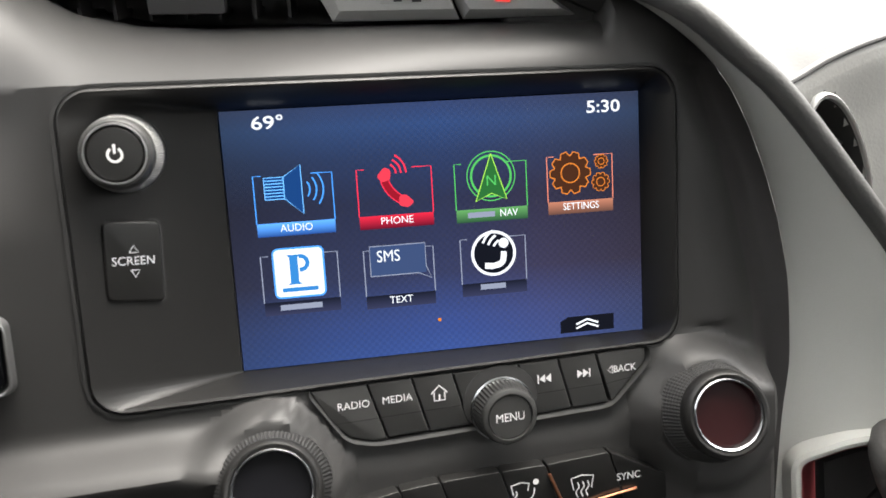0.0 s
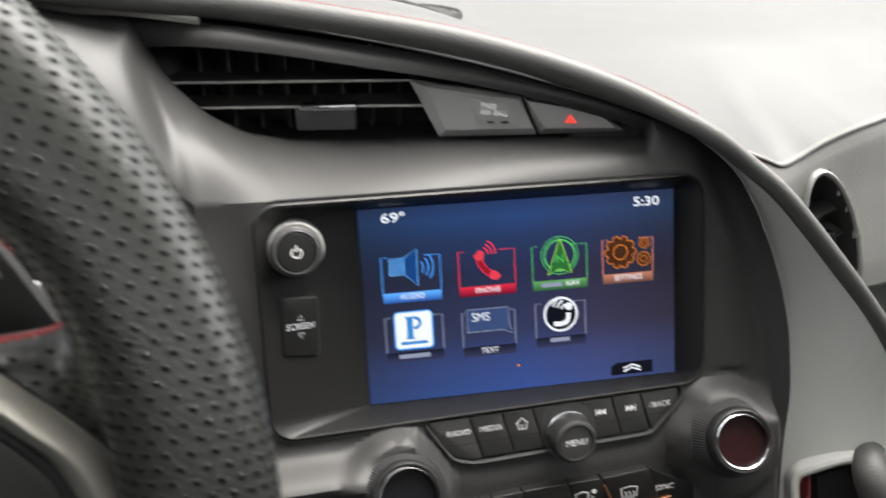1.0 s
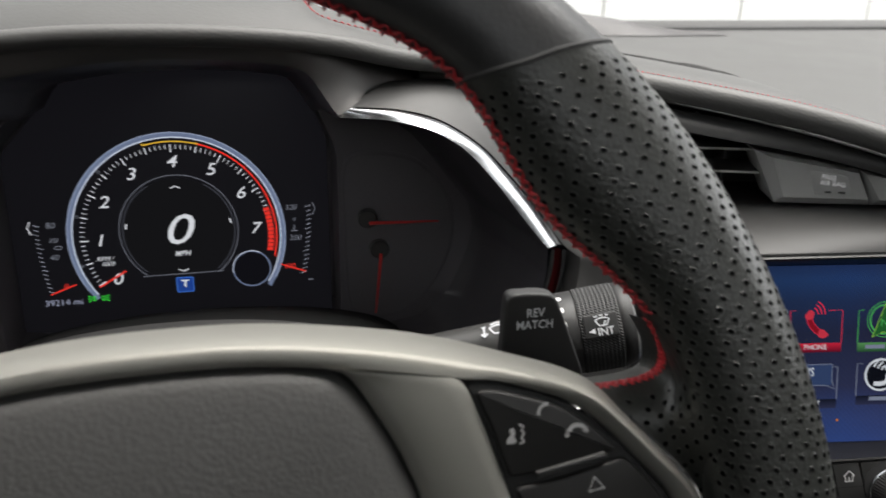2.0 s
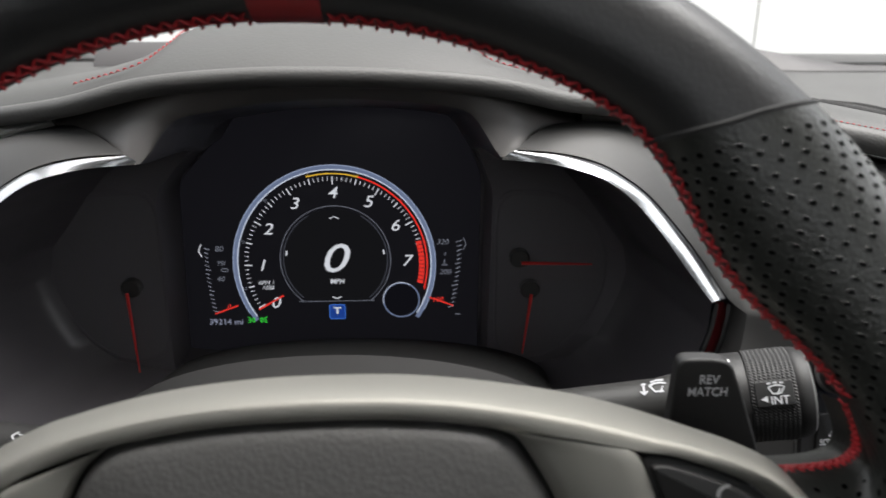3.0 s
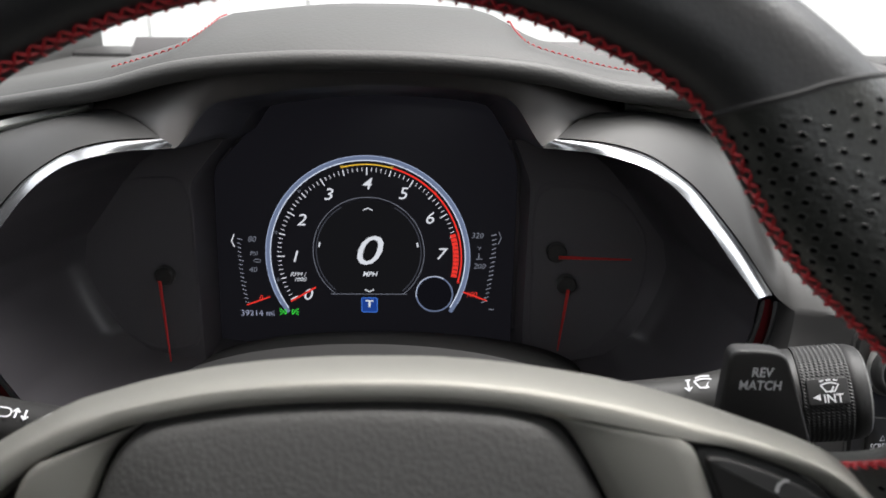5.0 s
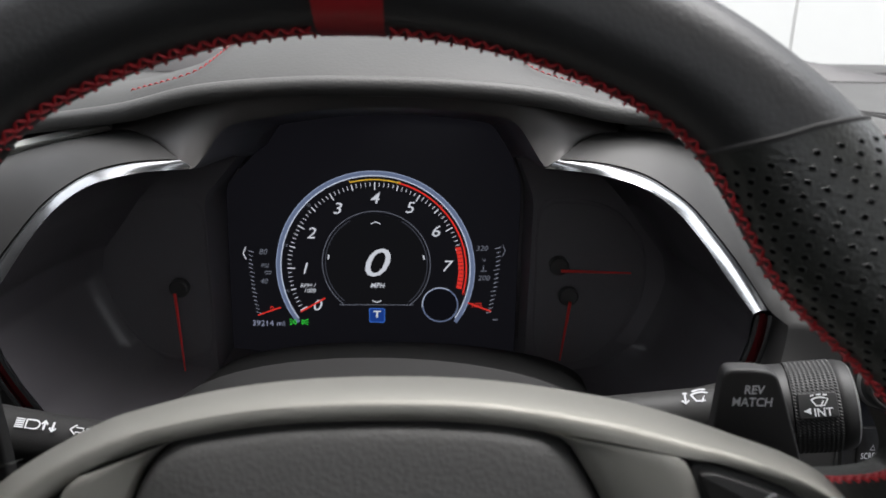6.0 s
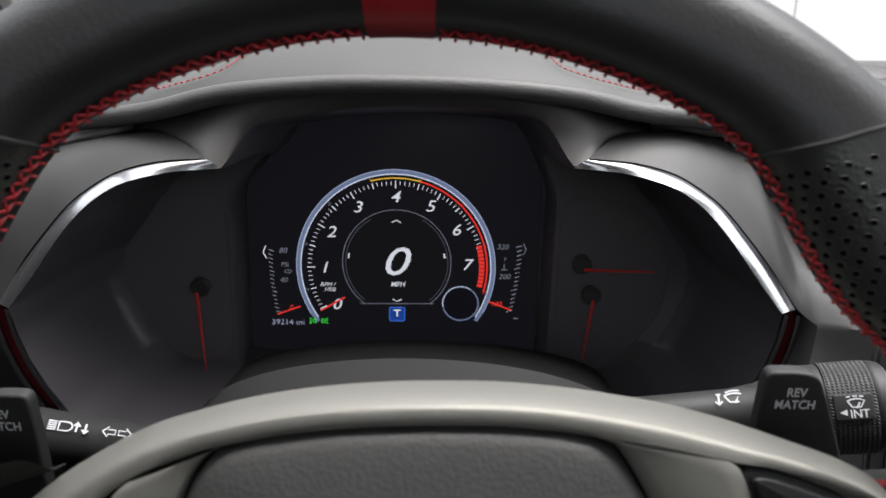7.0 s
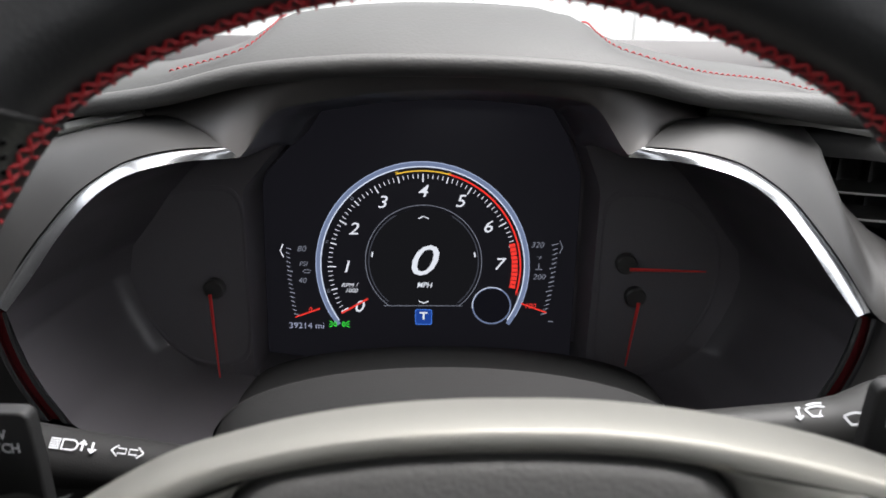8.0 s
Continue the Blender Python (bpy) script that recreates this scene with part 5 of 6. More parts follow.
for flip in (False, True):
    fl = mirror if flip else tuple
    part("chrome_trim", strip([fl(p) for p in CHROME_UP], [fl(p) for p in CHROME_DN], 60), CHROME, cluster, "bright polished chrome strip")
    li, lo = [Vector(fl(p)) for p in LOWER_IN], [Vector(fl(p)) for p in LOWER_OUT]
    # the red reflected in this chrome is painted as the strip's colour
    low = part("lower_chrome_trim", strip([p.lerp(q, 0.26) + Vector((0, 0.0010, 0)) for p, q in zip(li, lo)], [p.lerp(q, 0.74) + Vector((0, 0.0010, 0)) for p, q in zip(li, lo)], 30), REDREFLECT, cluster, "chrome strip with a painted red reflection and raised bright edges")
    for f0, f1 in ((0.0, 0.26), (0.74, 1.0)):
        part("raised_edge", strip([p.lerp(q, f0) + Vector((0, -0.0012, 0)) for p, q in zip(li, lo)], [p.lerp(q, f1) + Vector((0, -0.0012, 0)) for p, q in zip(li, lo)], 30), CHROME, low, "bright raised edge")

# center display
LCD = bpy.data.materials.new("black_lcd")
LCD.use_nodes = True
lp_ = LCD.node_tree.nodes["Principled BSDF"]
lp_.inputs["Base Color"].default_value = (0.012, 0.012, 0.014, 1)
lp_.inputs["Roughness"].default_value = 0.28
lp_.inputs["Specular IOR Level"].default_value = 0.12
lp_.inputs["Emission Color"].default_value = (0.0070, 0.0068, 0.0088, 1)
lp_.inputs["Emission Strength"].default_value = GLOW
part("display_surround", slab(soften([(-112, -52), (104, -52), (98, 62), (78, 92), (-60, 90), (-98, 60)], 8), CM, -14, -3, 1.0), BUCKET, cluster)
lcd = part("display", slab(soften([(-97, -66), (92, -66), (93, 54), (73, 102), (-50, 98), (-95, 50)], 6), CM, -6, -1.2, 0.3), LCD, cluster, "black display with lit gauges")


def gauge_glow(name, color):
    return glow(name, color, 1.35)


DW, DG, DR, DY = gauge_glow("gauge_white", (0.62, 0.64, 0.68)), gauge_glow("gauge_grey", (0.14, 0.15, 0.18)), gauge_glow("gauge_red", (0.72, 0.035, 0.025)), gauge_glow("gauge_yellow", (0.65, 0.40, 0.04))
RIML, DB, DGREEN, DIM = gauge_glow("gauge_rim", (0.13, 0.165, 0.26)), gauge_glow("gauge_blue", (0.012, 0.045, 0.23)), gauge_glow("gauge_green", (0.04, 0.62, 0.05)), gauge_glow("gauge_dim", (0.045, 0.048, 0.06))
DCEN = gauge_glow("gauge_center", (0.007, 0.007, 0.008))
CY, CX = -4.4, -0.2


def pol(r, a):
    return (CX + r * math.cos(radians(a)), CY + r * math.sin(radians(a)))


def ang(rpm):
    return 180 - 30 * (rpm - 1)


tach = part("rev_counter", stroke([[pol(63.5, 216 - 250 * i / 90) for i in range(91)]], 2.6, CM, -0.6), RIML, lcd, "lit silver-blue rev counter ring")
part("ring_inner_line", stroke([[pol(61.8, 214 - 246 * i / 90) for i in range(91)]], 0.7, CM, -0.55), gauge_glow("gauge_pale", (0.58, 0.64, 0.76)), tach)
part("ring_outer_line", stroke([[pol(64.7, 210 - 238 * i / 90) for i in range(91)]], 0.5, CM, -0.55), gauge_glow("gauge_rim_pale", (0.30, 0.36, 0.50)), tach)
part("minor_tick", stroke([[pol(54.8, ang(k / 10)), pol(57.4, ang(k / 10))] for k in range(0, 76) if k % 5 and k < 65], 0.42, CM, -0.5), DW, tach)
part("major_tick", stroke([[pol(52.6 if k % 10 == 0 else 53.8, ang(k / 10)), pol(57.6, ang(k / 10))] for k in range(0, 66, 5)], 0.72, CM, -0.5), DW, tach)
part("yellow_arc", stroke([[pol(59.3, ang(3.5 + 1.0 * i / 16)) for i in range(17)]], 0.8, CM, -0.5), DY, tach)
part("red_arc", stroke([[pol(59.3, ang(4.5 + 3.0 * i / 40)) for i in range(41)]], 1.0, CM, -0.5), DR, tach)
for i in range(11):
    part("red_bar", stroke([[pol(55.9, ang(6.45 + 0.98 * (i + j * 0.86) / 11)) for j in range(2)]], 3.6, CM, -0.45), DR, tach)
for n, (x, y) in enumerate(((-39.4, -29.9), (-46.8, -4.7), (-41.8, 19.1), (-24.6, 35.6), (-0.6, 42.6), (21.8, 36.8), (38.5, 21.5), (45.7, -1.7))):
    lettering(str(n), CM, x, y, 7.4, DW, tach, shear=0.24, wide=1.15, bold=0.02, z=-0.4)
lettering("RPM /", CM, -45.0, -16.2, 2.7, DW, tach, shear=0.3, wide=1.05, z=-0.4)
lettering("1000", CM, -43.8, -19.6, 2.7, DW, tach, shear=0.3, wide=1.0, z=-0.4)
for a, s in ((0.5, "05"), (1.5, "15"), (2.5, "25"), (3.5, "35"), (4.5, "45"), (5.5, "55"), (6.5, "65"), (7.5, "75")):
    x, y = pol(59.6, ang(a))
    lettering(s, CM, x, y, 1.7, DG if a < 3 else (DY if a < 4.6 else DR), tach, turn=ang(a) - 90, z=-0.35)
part("needle", stroke([[(-50.0, -34.2), (-33.6, -24.6)]], 1.1, CM, -0.2), DR, tach, "red pointer at zero")
hubd = part("speed_readout", stroke([arc(0.4, -0.8, 35.2, -52, 232, 70), [(-24, -29.0), (24.6, -28.4)]], 0.45, CM, -0.5), DG, lcd, "digital speed readout showing zero")
part("center_disc", shapes([arc(0.4, -0.8, 33.0, -56, 236, 60)], CM, -0.7), DCEN, hubd)
for a0, a1 in ((-50, 60), (120, 230)):
    part("inner_ring", stroke([arc(0.4, -0.8, 33.2, a0, a1, 40)], 0.6, CM, -0.5), DIM, hubd)
lettering("0", CM, -1.6, -0.8, 19.2, DW, hubd, shear=0.26, wide=1.28, bold=0.0, z=-0.3)
lettering("MPH", CM, 1.0, -15.4, 3.2, DW, hubd, shear=0.2, wide=1.0, bold=0.08, z=-0.3)
part("chevron", stroke([[(-2.8, 26.2), (0.2, 27.6), (3.2, 26.2)], [(-2.4, -25.6), (0.6, -27.0), (3.6, -25.6)]], 0.7, CM, -0.3), DW, hubd)
part("marker", stroke([[(-30.9, 2.0), (-30.4, 5.2)], [(31.0, 5.8), (31.6, 2.8)]], 1.0, CM, -0.3), DW, hubd)
lamp = part("mode_lamp", shapes([rounded(-4.4, -40.8, 5.6, -31.2, 1.0)], CM, -0.5), DB, lcd, "blue touring mode lamp")
part("lamp_rim", stroke([rounded(-4.4, -40.8, 5.6, -31.2, 1.0) + [(5.6, -32.2)]], 0.5, CM, -0.45), gauge_glow("gauge_blue_line", (0.05, 0.16, 0.55)), lamp)
lettering("T", CM, 0.6, -35.4, 4.6, DW, lamp, wide=1.25, bold=0.15, z=-0.3)
sub = part("gear_circle", stroke([arc(42.3, -28.0, 11.6, 0, 360, 48)], 0.9, CM, -0.4), RIML, lcd, "empty silver gear circle")
part("circle_face", shapes([arc(42.3, -28.0, 11.2, 0, 360, 40)[:-1]], CM, -0.45), gauge_glow("gauge_black", (0.005, 0.005, 0.007)), sub)
part("circle_glint", stroke([arc(42.3, -28.0, 11.8, 60, 190, 30)], 0.5, CM, -0.35), gauge_glow("gauge_glint", (0.5, 0.55, 0.65)), sub)
oil = part("oil_gauge", stroke([[(-82.8 + 1.4 * ((k / 15 - 0.1) ** 2) * 3, 7.0 - 42 * k / 15), (-79.4 + 1.4 * ((k / 15 - 0.1) ** 2) * 3 - (0 if k % 5 == 0 else 1.0), 6.0 - 42 * k / 15)] for k in range(16)], 0.38, CM, -0.5), gauge_glow("gauge_tick", (0.26, 0.28, 0.33)), lcd, "small lit oil pressure gauge")
for s, x, y, h in (("80", -73.4, 6.4, 3.6), ("PSI", -72.6, -3.0, 2.8), ("40", -73.6, -13.6, 3.4), ("0", -69.4, -32.4, 3.2)):
    lettering(s, CM, x, y, h, DG if s != "0" else DR, oil, shear=0.2, wide=1.05, z=-0.35)
part("oil_can_sign", stroke([[(-73, -8.0), (-72, -6.6), (-69, -6.6), (-68, -7.6)], [(-72.4, -8.4), (-68.6, -8.4)]], 0.5, CM, -0.35), DG, oil)
part("needle", stroke([[(-78.6, -37.2), (-63.2, -31.4)]], 0.9, CM, -0.3), DR, oil, "red pointer")
part("chevron", stroke([[(-84.4, 9.4), (-86.2, 5.2), (-84.4, 1.2)]], 0.7, CM, -0.4), DW, oil)
tmp = part("temperature_gauge", stroke([[(81.2 - 1.6 * (k / 15) ** 2 * 3, 11.8 - 44 * k / 15), (77.4 - 1.6 * (k / 15) ** 2 * 3 + (0 if k % 5 == 0 else 1.0), 10.8 - 44 * k / 15)] for k in range(16)], 0.38, CM, -0.5), gauge_glow("gauge_tick2", (0.26, 0.28, 0.33)), lcd, "small lit oil temperature gauge")
for s, x, y, h in (("320", 68.8, 10.8, 3.4), ("°F", 70.0, 2.6, 2.2), ("200", 70.6, -9.2, 3.4), ("100", 65.8, -28.0, 3.2)):
    lettering(s, CM, x, y, h, DG if s != "100" else DR, tmp, shear=0.2, wide=1.05, z=-0.35)
part("oil_can_sign", stroke([[(68.4, -4.4), (72.4, -4.4)], [(70.2, -0.6), (70.2, -3.8)]], 0.6, CM, -0.35), DG, tmp)
part("needle", stroke([[(60.4, -26.2), (76.0, -32.0)]], 0.9, CM, -0.3), DR, tmp, "red pointer")
part("chevron", stroke([[(82.2, 13.6), (84.0, 9.6), (82.2, 5.6)]], 0.5, CM, -0.4), DG, tmp)
part("dash_sign", stroke([[(77.4, -37.8), (80.6, -37.8)]], 0.7, CM, -0.4), DG, tmp)
lettering("39214 mi", CM, -71.8, -42.8, 3.8, gauge_glow("gauge_odometer", (0.25, 0.27, 0.36)), lcd, wide=1.08, z=-0.35)
part("side_lamp_sign", stroke([arc(-53.4, -41.4, 1.5, 90, 270, 10), arc(-49.4, -41.4, 1.5, -90, 90, 10)] + [[(-55.6, -41.4 + k), (-57.6, -41.4 + k * 2)] for k in (-1, 0, 1)] + [[(-47.2, -41.4 + k), (-45.2, -41.4 + k * 2)] for k in (-1, 0, 1)] + [[(-53.4, -39.9), (-53.4, -42.9)], [(-49.4, -39.9), (-49.4, -42.9)]], 0.55, CM, -0.35), DGREEN, lcd, "green side lamp sign")

# side dials with red pointers
for flip in (False, True):
    X = (lambda x: 0.002 - x) if flip else (lambda x: x)
    edge_d = even(catmull([(0.1005, -0.035, 0.648), (0.118, -0.035, 0.6545), (0.1450, -0.035, 0.648), (0.1640, -0.036, 0.624), (0.1650, -0.036, 0.592), (0.150, -0.036, 0.562), (0.1300, -0.035, 0.5465), (0.108, -0.035, 0.548), (0.1005, -0.035, 0.560), (0.0995, -0.035, 0.604)], 6, True), 60, True)
    rows_d = [[(X(0.130 + (p.x - 0.130) * k), -0.034 - h, 0.60 + (p.z - 0.60) * k) for p in edge_d] for k, h in ((1.02, -0.001), (1.005, 0.0003), (0.985, 0.0005), (0.965, 0.0003), (0.95, 0.0001))]
    dial = part("side_dial", loft(rows_d, around=True), BUCKET, cluster, "dark side dial")
    bm = bmesh.new()
    bm.faces.new([bm.verts.new(p) for p in rows_d[-1]])
    bmesh.ops.triangulate(bm, faces=bm.faces[:])
    part("dial_face", bm, DIALFACE, dial, "smoked dark dial face")
    hubs = [((-0.1158, -0.041, 0.5960), (-0.1147, -0.041, 0.5443))] if flip else [((0.1135, -0.041, 0.6142), (0.1548, -0.041, 0.6135)), ((0.1203, -0.041, 0.5945), (0.1164, -0.041, 0.5556))]
    for a, b in hubs:
        a, b = Vector(a), Vector(b)
        hubm = Matrix.Translation(a + Vector((0, 0.004, 0))) @ Matrix.Rotation(radians(90), 4, "X")
        part("hub", lathe([(0.0058, -0.002), (0.0058, 0.0022), (0.0050, 0.0031), (0, 0.0031)], hubm, 24), BUTTON, dial, "round pointer hub")
        path = [a + Vector((0, -0.005, 0)), a.lerp(b, 0.5) + Vector((0, -0.005, 0)), b + Vector((0, -0.005, 0))]
        part("needle", sweep(path, ring(0.0010, 0.0008, 6), up=(0, -1, 0), ends=lambda s: 1.1 - 0.6 * s), REDPLASTIC, dial, "red pointer")

# ---- steering column and stalks ----
column = thing("steering_column", "domed black steering column cover", "steering column")
rws = []
for y, top, half, drop in ((-0.010, 0.540, 0.108, 0.03), (-0.05, 0.565, 0.108, 0.032), (-0.09, 0.581, 0.104, 0.036), (-0.13, 0.593, 0.100, 0.04), (-0.146, 0.5990, 0.0985, 0.042), (-0.1475, 0.6025, 0.098, 0.042), (-0.149, 0.6060, 0.098, 0.042), (-0.157, 0.6085, 0.097, 0.042), (-0.156, 0.6095, 0.096, 0.042), (-0.162, 0.6070, 0.094, 0.042), (-0.178, 0.602, 0.089, 0.044), (-0.205, 0.594, 0.082, 0.05), (-0.25, 0.575, 0.07, 0.06)):
    rws.append([(0.018 + 1.06 * half * math.cos(radians(a)), y, top + 0.0035 - drop + drop * max(0, math.sin(radians(a))) ** 0.8 - (0.05 if a in (-8, 188) else 0)) for a in [-8] + list(range(0, 181, 6)) + [188]])
# the shroud's black also holds the shade the hood throws behind the ridge
part("shroud", loft(rws[:6]), SHROUD, column, "flat black shroud behind the cover, the hood's shade in its colour")
part("column_cover", loft(rws[5:]), COLUMN, column)

wiper = thing("wiper_stalk", "black wiper stalk with a ribbed ring and white signs", "stalk")
d = Vector((0.0426, -0.0086, 0.0093)).normalized()
ax0 = Vector((0.1993, -0.1851, 0.6089)) - d * 0.142
ST = Matrix.Translation(ax0) @ d.to_track_quat("Z", "Y").to_matrix().to_4x4()


def around_stalk(axis, toward, r, point):
    """A frame that touches a stalk of radius r at a point of its axis, on the side that faces toward."""
    n_ = Vector(toward)
    n_ = (n_ - axis * n_.dot(axis)).normalized()
    return axes(Vector(point) + n_ * r, axis, n_.cross(axis))


def windshield_sign(cx, cy):
    """A windshield with its wiper, 8 mm wide."""
    top_ = [(cx - 4.0, cy + 2.0), (cx - 2.0, cy + 2.8), (cx, cy + 3.1), (cx + 2.0, cy + 2.8), (cx + 4.0, cy + 2.0)]
    return [top_ + [(cx + 2.0, cy - 1.2), (cx - 2.0, cy - 1.2), (cx - 4.0, cy + 2.0)], [(cx, cy - 1.8), (cx + 1.8, cy + 1.2)]]


part("arm", lathe([(0.0080, -0.03), (0.0095, 0.05), (0.0108, 0.0976), (0.0125, 0.108), (0.0165, 0.119), (0.0178, 0.124)], ST, 40), BUTTON, wiper)
part("band", lathe([(0.0176, 0.1235), (0.0185, 0.1245), (0.0185, 0.1325), (0.0182, 0.133)], ST, 48), STALK, wiper)
for k_ in range(4):
    turn_ = radians(52 - 21 * k_)
    mark_m = around_stalk(d, Vector((-0.35, -0.81, 0.47)) * math.cos(turn_) + Vector((0.09, 0.49, 0.87)) * math.sin(turn_), 0.0186, ax0 + d * 0.1264)
    part("scale_mark", shapes([rounded(-1.6, -1.2, 1.6, 1.2, 0.4)], mark_m @ K, 0.15), WHITEINK, wiper)
part("ribbed_ring", loft([[ST @ Vector(((0.0187 + 0.0004 * (i % 2) * (k % 2)) * math.cos(2 * math.pi * i / 180), (0.0187 + 0.0004 * (i % 2) * (k % 2)) * math.sin(2 * math.pi * i / 180), 0.1333 + 0.0175 * k / 20)) for i in range(180)] for k in range(21)], around=True), RUBBER, wiper, "finely ribbed turning ring", smooth=False)
part("end_cap", lathe([(0.0182, 0.1508), (0.0186, 0.1514), (0.0186, 0.1530), (0.0181, 0.1550), (0.0174, 0.1566)], ST, 48), STALK, wiper)
# light falling on the stalk's end face is put into its paler grey
part("end_lip", lathe([(0.0174, 0.1566), (0.0162, 0.1576), (0.0148, 0.1577), (0.0138, 0.1566), (0.0135, 0.1545)], ST, 48), CAPLIT, wiper, "lip round the stalk's end, light on it painted as grey")
part("end_recess", lathe([(0.0137, 0.1552), (0.0110, 0.1552)], ST, 40), SHADOW, wiper)
part("end_button", lathe([(0.0123, 0.1545), (0.0122, 0.1570), (0.0114, 0.1577), (0, 0.1579)], ST, 40), CAPLIT, wiper, "round button in the stalk's end")
# signs lie on a field that touches the ring towards the driver
sg = around_stalk(d, (-0.35, -0.81, 0.47), 0.0191, ax0 + d * 0.142)
SG = sg @ K @ Matrix.Diagonal((0.76, 0.76, 1, 1))
plate = part("sign_field", slab(rounded(-9.5, -6.2, 9.5, 6.8, 1.0), SG, -2.0, 0.4, 0.4), STALK, wiper)
lettering("INT", SG, 2.0, -3.2, 4.2, GREYINK, plate, wide=0.95, z=0.7, bold=0.08)
part("wiper_sign", stroke(windshield_sign(1.0, 1.6) + [[(-3.4, 5.6), (-1.4, 5.9)], [(-0.4, 6.0), (1.8, 6.0)], [(2.8, 5.9), (4.8, 5.6)]], 0.8, SG, 0.7), GREYINK, plate)
part("arrow_sign", shapes([[(-7.4, -2.2), (-3.8, -0.6), (-3.8, -3.8)]], SG, 0.7), GREYINK, plate)
sg2 = around_stalk(d, (-0.245, -0.41, 0.868), 0.0108, ax0 + d * 0.0976)
part("wiper_sign", stroke(windshield_sign(1.4, 0.0) + [[(-2.0, 3.6), (0.6, 4.4), (3.6, 4.2)], [(-5.0, 2.8), (-5.0, -2.0)], [(-6.4, -0.6), (-5.0, -2.3), (-3.6, -0.6)], [(-6.0, 2.8), (-4.0, 2.8)]], 0.85, sg2 @ K, 0.4), SIGNINK, wiper)
sg4 = around_stalk(d, (-0.30, -0.72, 0.63), 0.0142, ax0 + d * 0.1105)
part("wiper_sign", stroke(windshield_sign(0.4, 0.0), 0.95, sg4 @ K, 0.5), SIGNINK, wiper)

lights = thing("light_stalk", "black light and indicator stalk with white signs", "stalk")
d2 = Vector((-0.0233, -0.0040, 0.0060)).normalized()
bx0 = Vector((-0.1187, -0.1920, 0.5913)) - d2 * 0.085
ST2 = Matrix.Translation(bx0) @ d2.to_track_quat("Z", "Y").to_matrix().to_4x4()
part("arm", lathe([(0.009, -0.02), (0.0098, 0.05), (0.0106, 0.085), (0.0120, 0.115), (0.0165, 0.134), (0.0195, 0.140), (0.0205, 0.150), (0.0205, 0.178), (0.016, 0.183), (0, 0.184)], ST2, 40), COLUMN, lights)
sg3 = around_stalk(-d2, (0.26, -0.47, 0.84), 0.0112, bx0 + d2 * 0.085)
S3 = sg3 @ K
part("headlamp_sign", stroke([[(-12.5 + 0, 1.8 - 0.9 * k), (-9.2, 1.8 - 0.9 * k)] for k in range(5)], 0.55, S3, 0.5), SIGNINK, lights)
part("headlamp_sign", stroke([[(-8.4, 1.9), (-5.2, 1.9)] + arc(-5.2, 0, 1.9, 90, -90, 10) + [(-8.4, -1.9), (-8.4, 1.9)]], 0.6, S3, 0.5), SIGNINK, lights)
part("arrow_sign", stroke([[(-1.6, -1.9), (-1.6, 2.0)], [(-2.8, 0.6), (-1.6, 2.2), (-0.4, 0.6)], [(1.8, 2.0), (1.8, -1.9)], [(0.6, -0.6), (1.8, -2.2), (3.0, -0.6)]], 0.8, S3, 0.5), SIGNINK, lights)
for s, cx in ((-1, 11.0), (1, 17.0)):
    part("indicator_sign", stroke([[(cx + s * 2.6, 0), (cx + s * 0.4, 2.2), (cx + s * 0.4, 1.0), (cx - s * 2.4, 1.0), (cx - s * 2.4, -1.0), (cx + s * 0.4, -1.0), (cx + s * 0.4, -2.2), (cx + s * 2.6, 0)]], 0.5, S3, 0.5), SIGNINK, lights)

# ---- steering wheel ----
wheel = thing("steering_wheel", "black leather steering wheel with red stitching and a red top mark", "steering wheel")
WC = (1.0, -173.0)


def inner_radius(a):
    """The inner edge: round at the top, with a swelling for the thumb above the spoke."""
    return interp(a, [(0, 174.2), (30, 174.4), (34, 173.6), (38.5, 169.9), (43, 164.7), (47.5, 161.0), (51, 160.2), (55, 161.6), (60, 165.6), (65, 169.6), (70, 171.4), (104, 172.0), (180, 172.0)])


def radii(th):
    a = abs(((th + 180) % 360) - 180)
    return sum(inner_radius(min(180, abs(a + k))) for k in (-2, -1, 0, 1, 2)) / 5, 209.8 + 1.0 * sm((a - 60) / 40)


def rim_point(th, ph, grow=0.0, slant=0.0):
    """th: degrees from the top, clockwise; ph: round the section, 0 outwards, 90 towards the driver."""
    c, s = math.cos(radians(ph)), math.sin(radians(ph))
    t = radians(th + slant * c)
    ri, ro = radii(th + slant * c)
    sup = 0.9
    hr, hd = (ro - ri) / 2 + grow, 16.0 + grow
    r = (ri + ro) / 2 + hr * math.copysign(abs(c) ** sup, c)
    z = hd * math.copysign(abs(s) ** sup, s) + 6.0 + 12.0 * sm((abs(((th + 180) % 360) - 180) - 52) / 50)
    return WM @ Vector((WC[0] + r * math.sin(t), WC[1] + r * math.cos(t), z))


def rim_piece(t0, t1, n, slant0=0.0, slant1=0.0, grow=0.0):
    return loft([[rim_point(t0 + (t1 - t0) * i / n, 360 * j / 40, grow, slant0 + (slant1 - slant0) * i / n) for j in range(40)] for i in range(n + 1)], around=True)


SEAM = 39.7


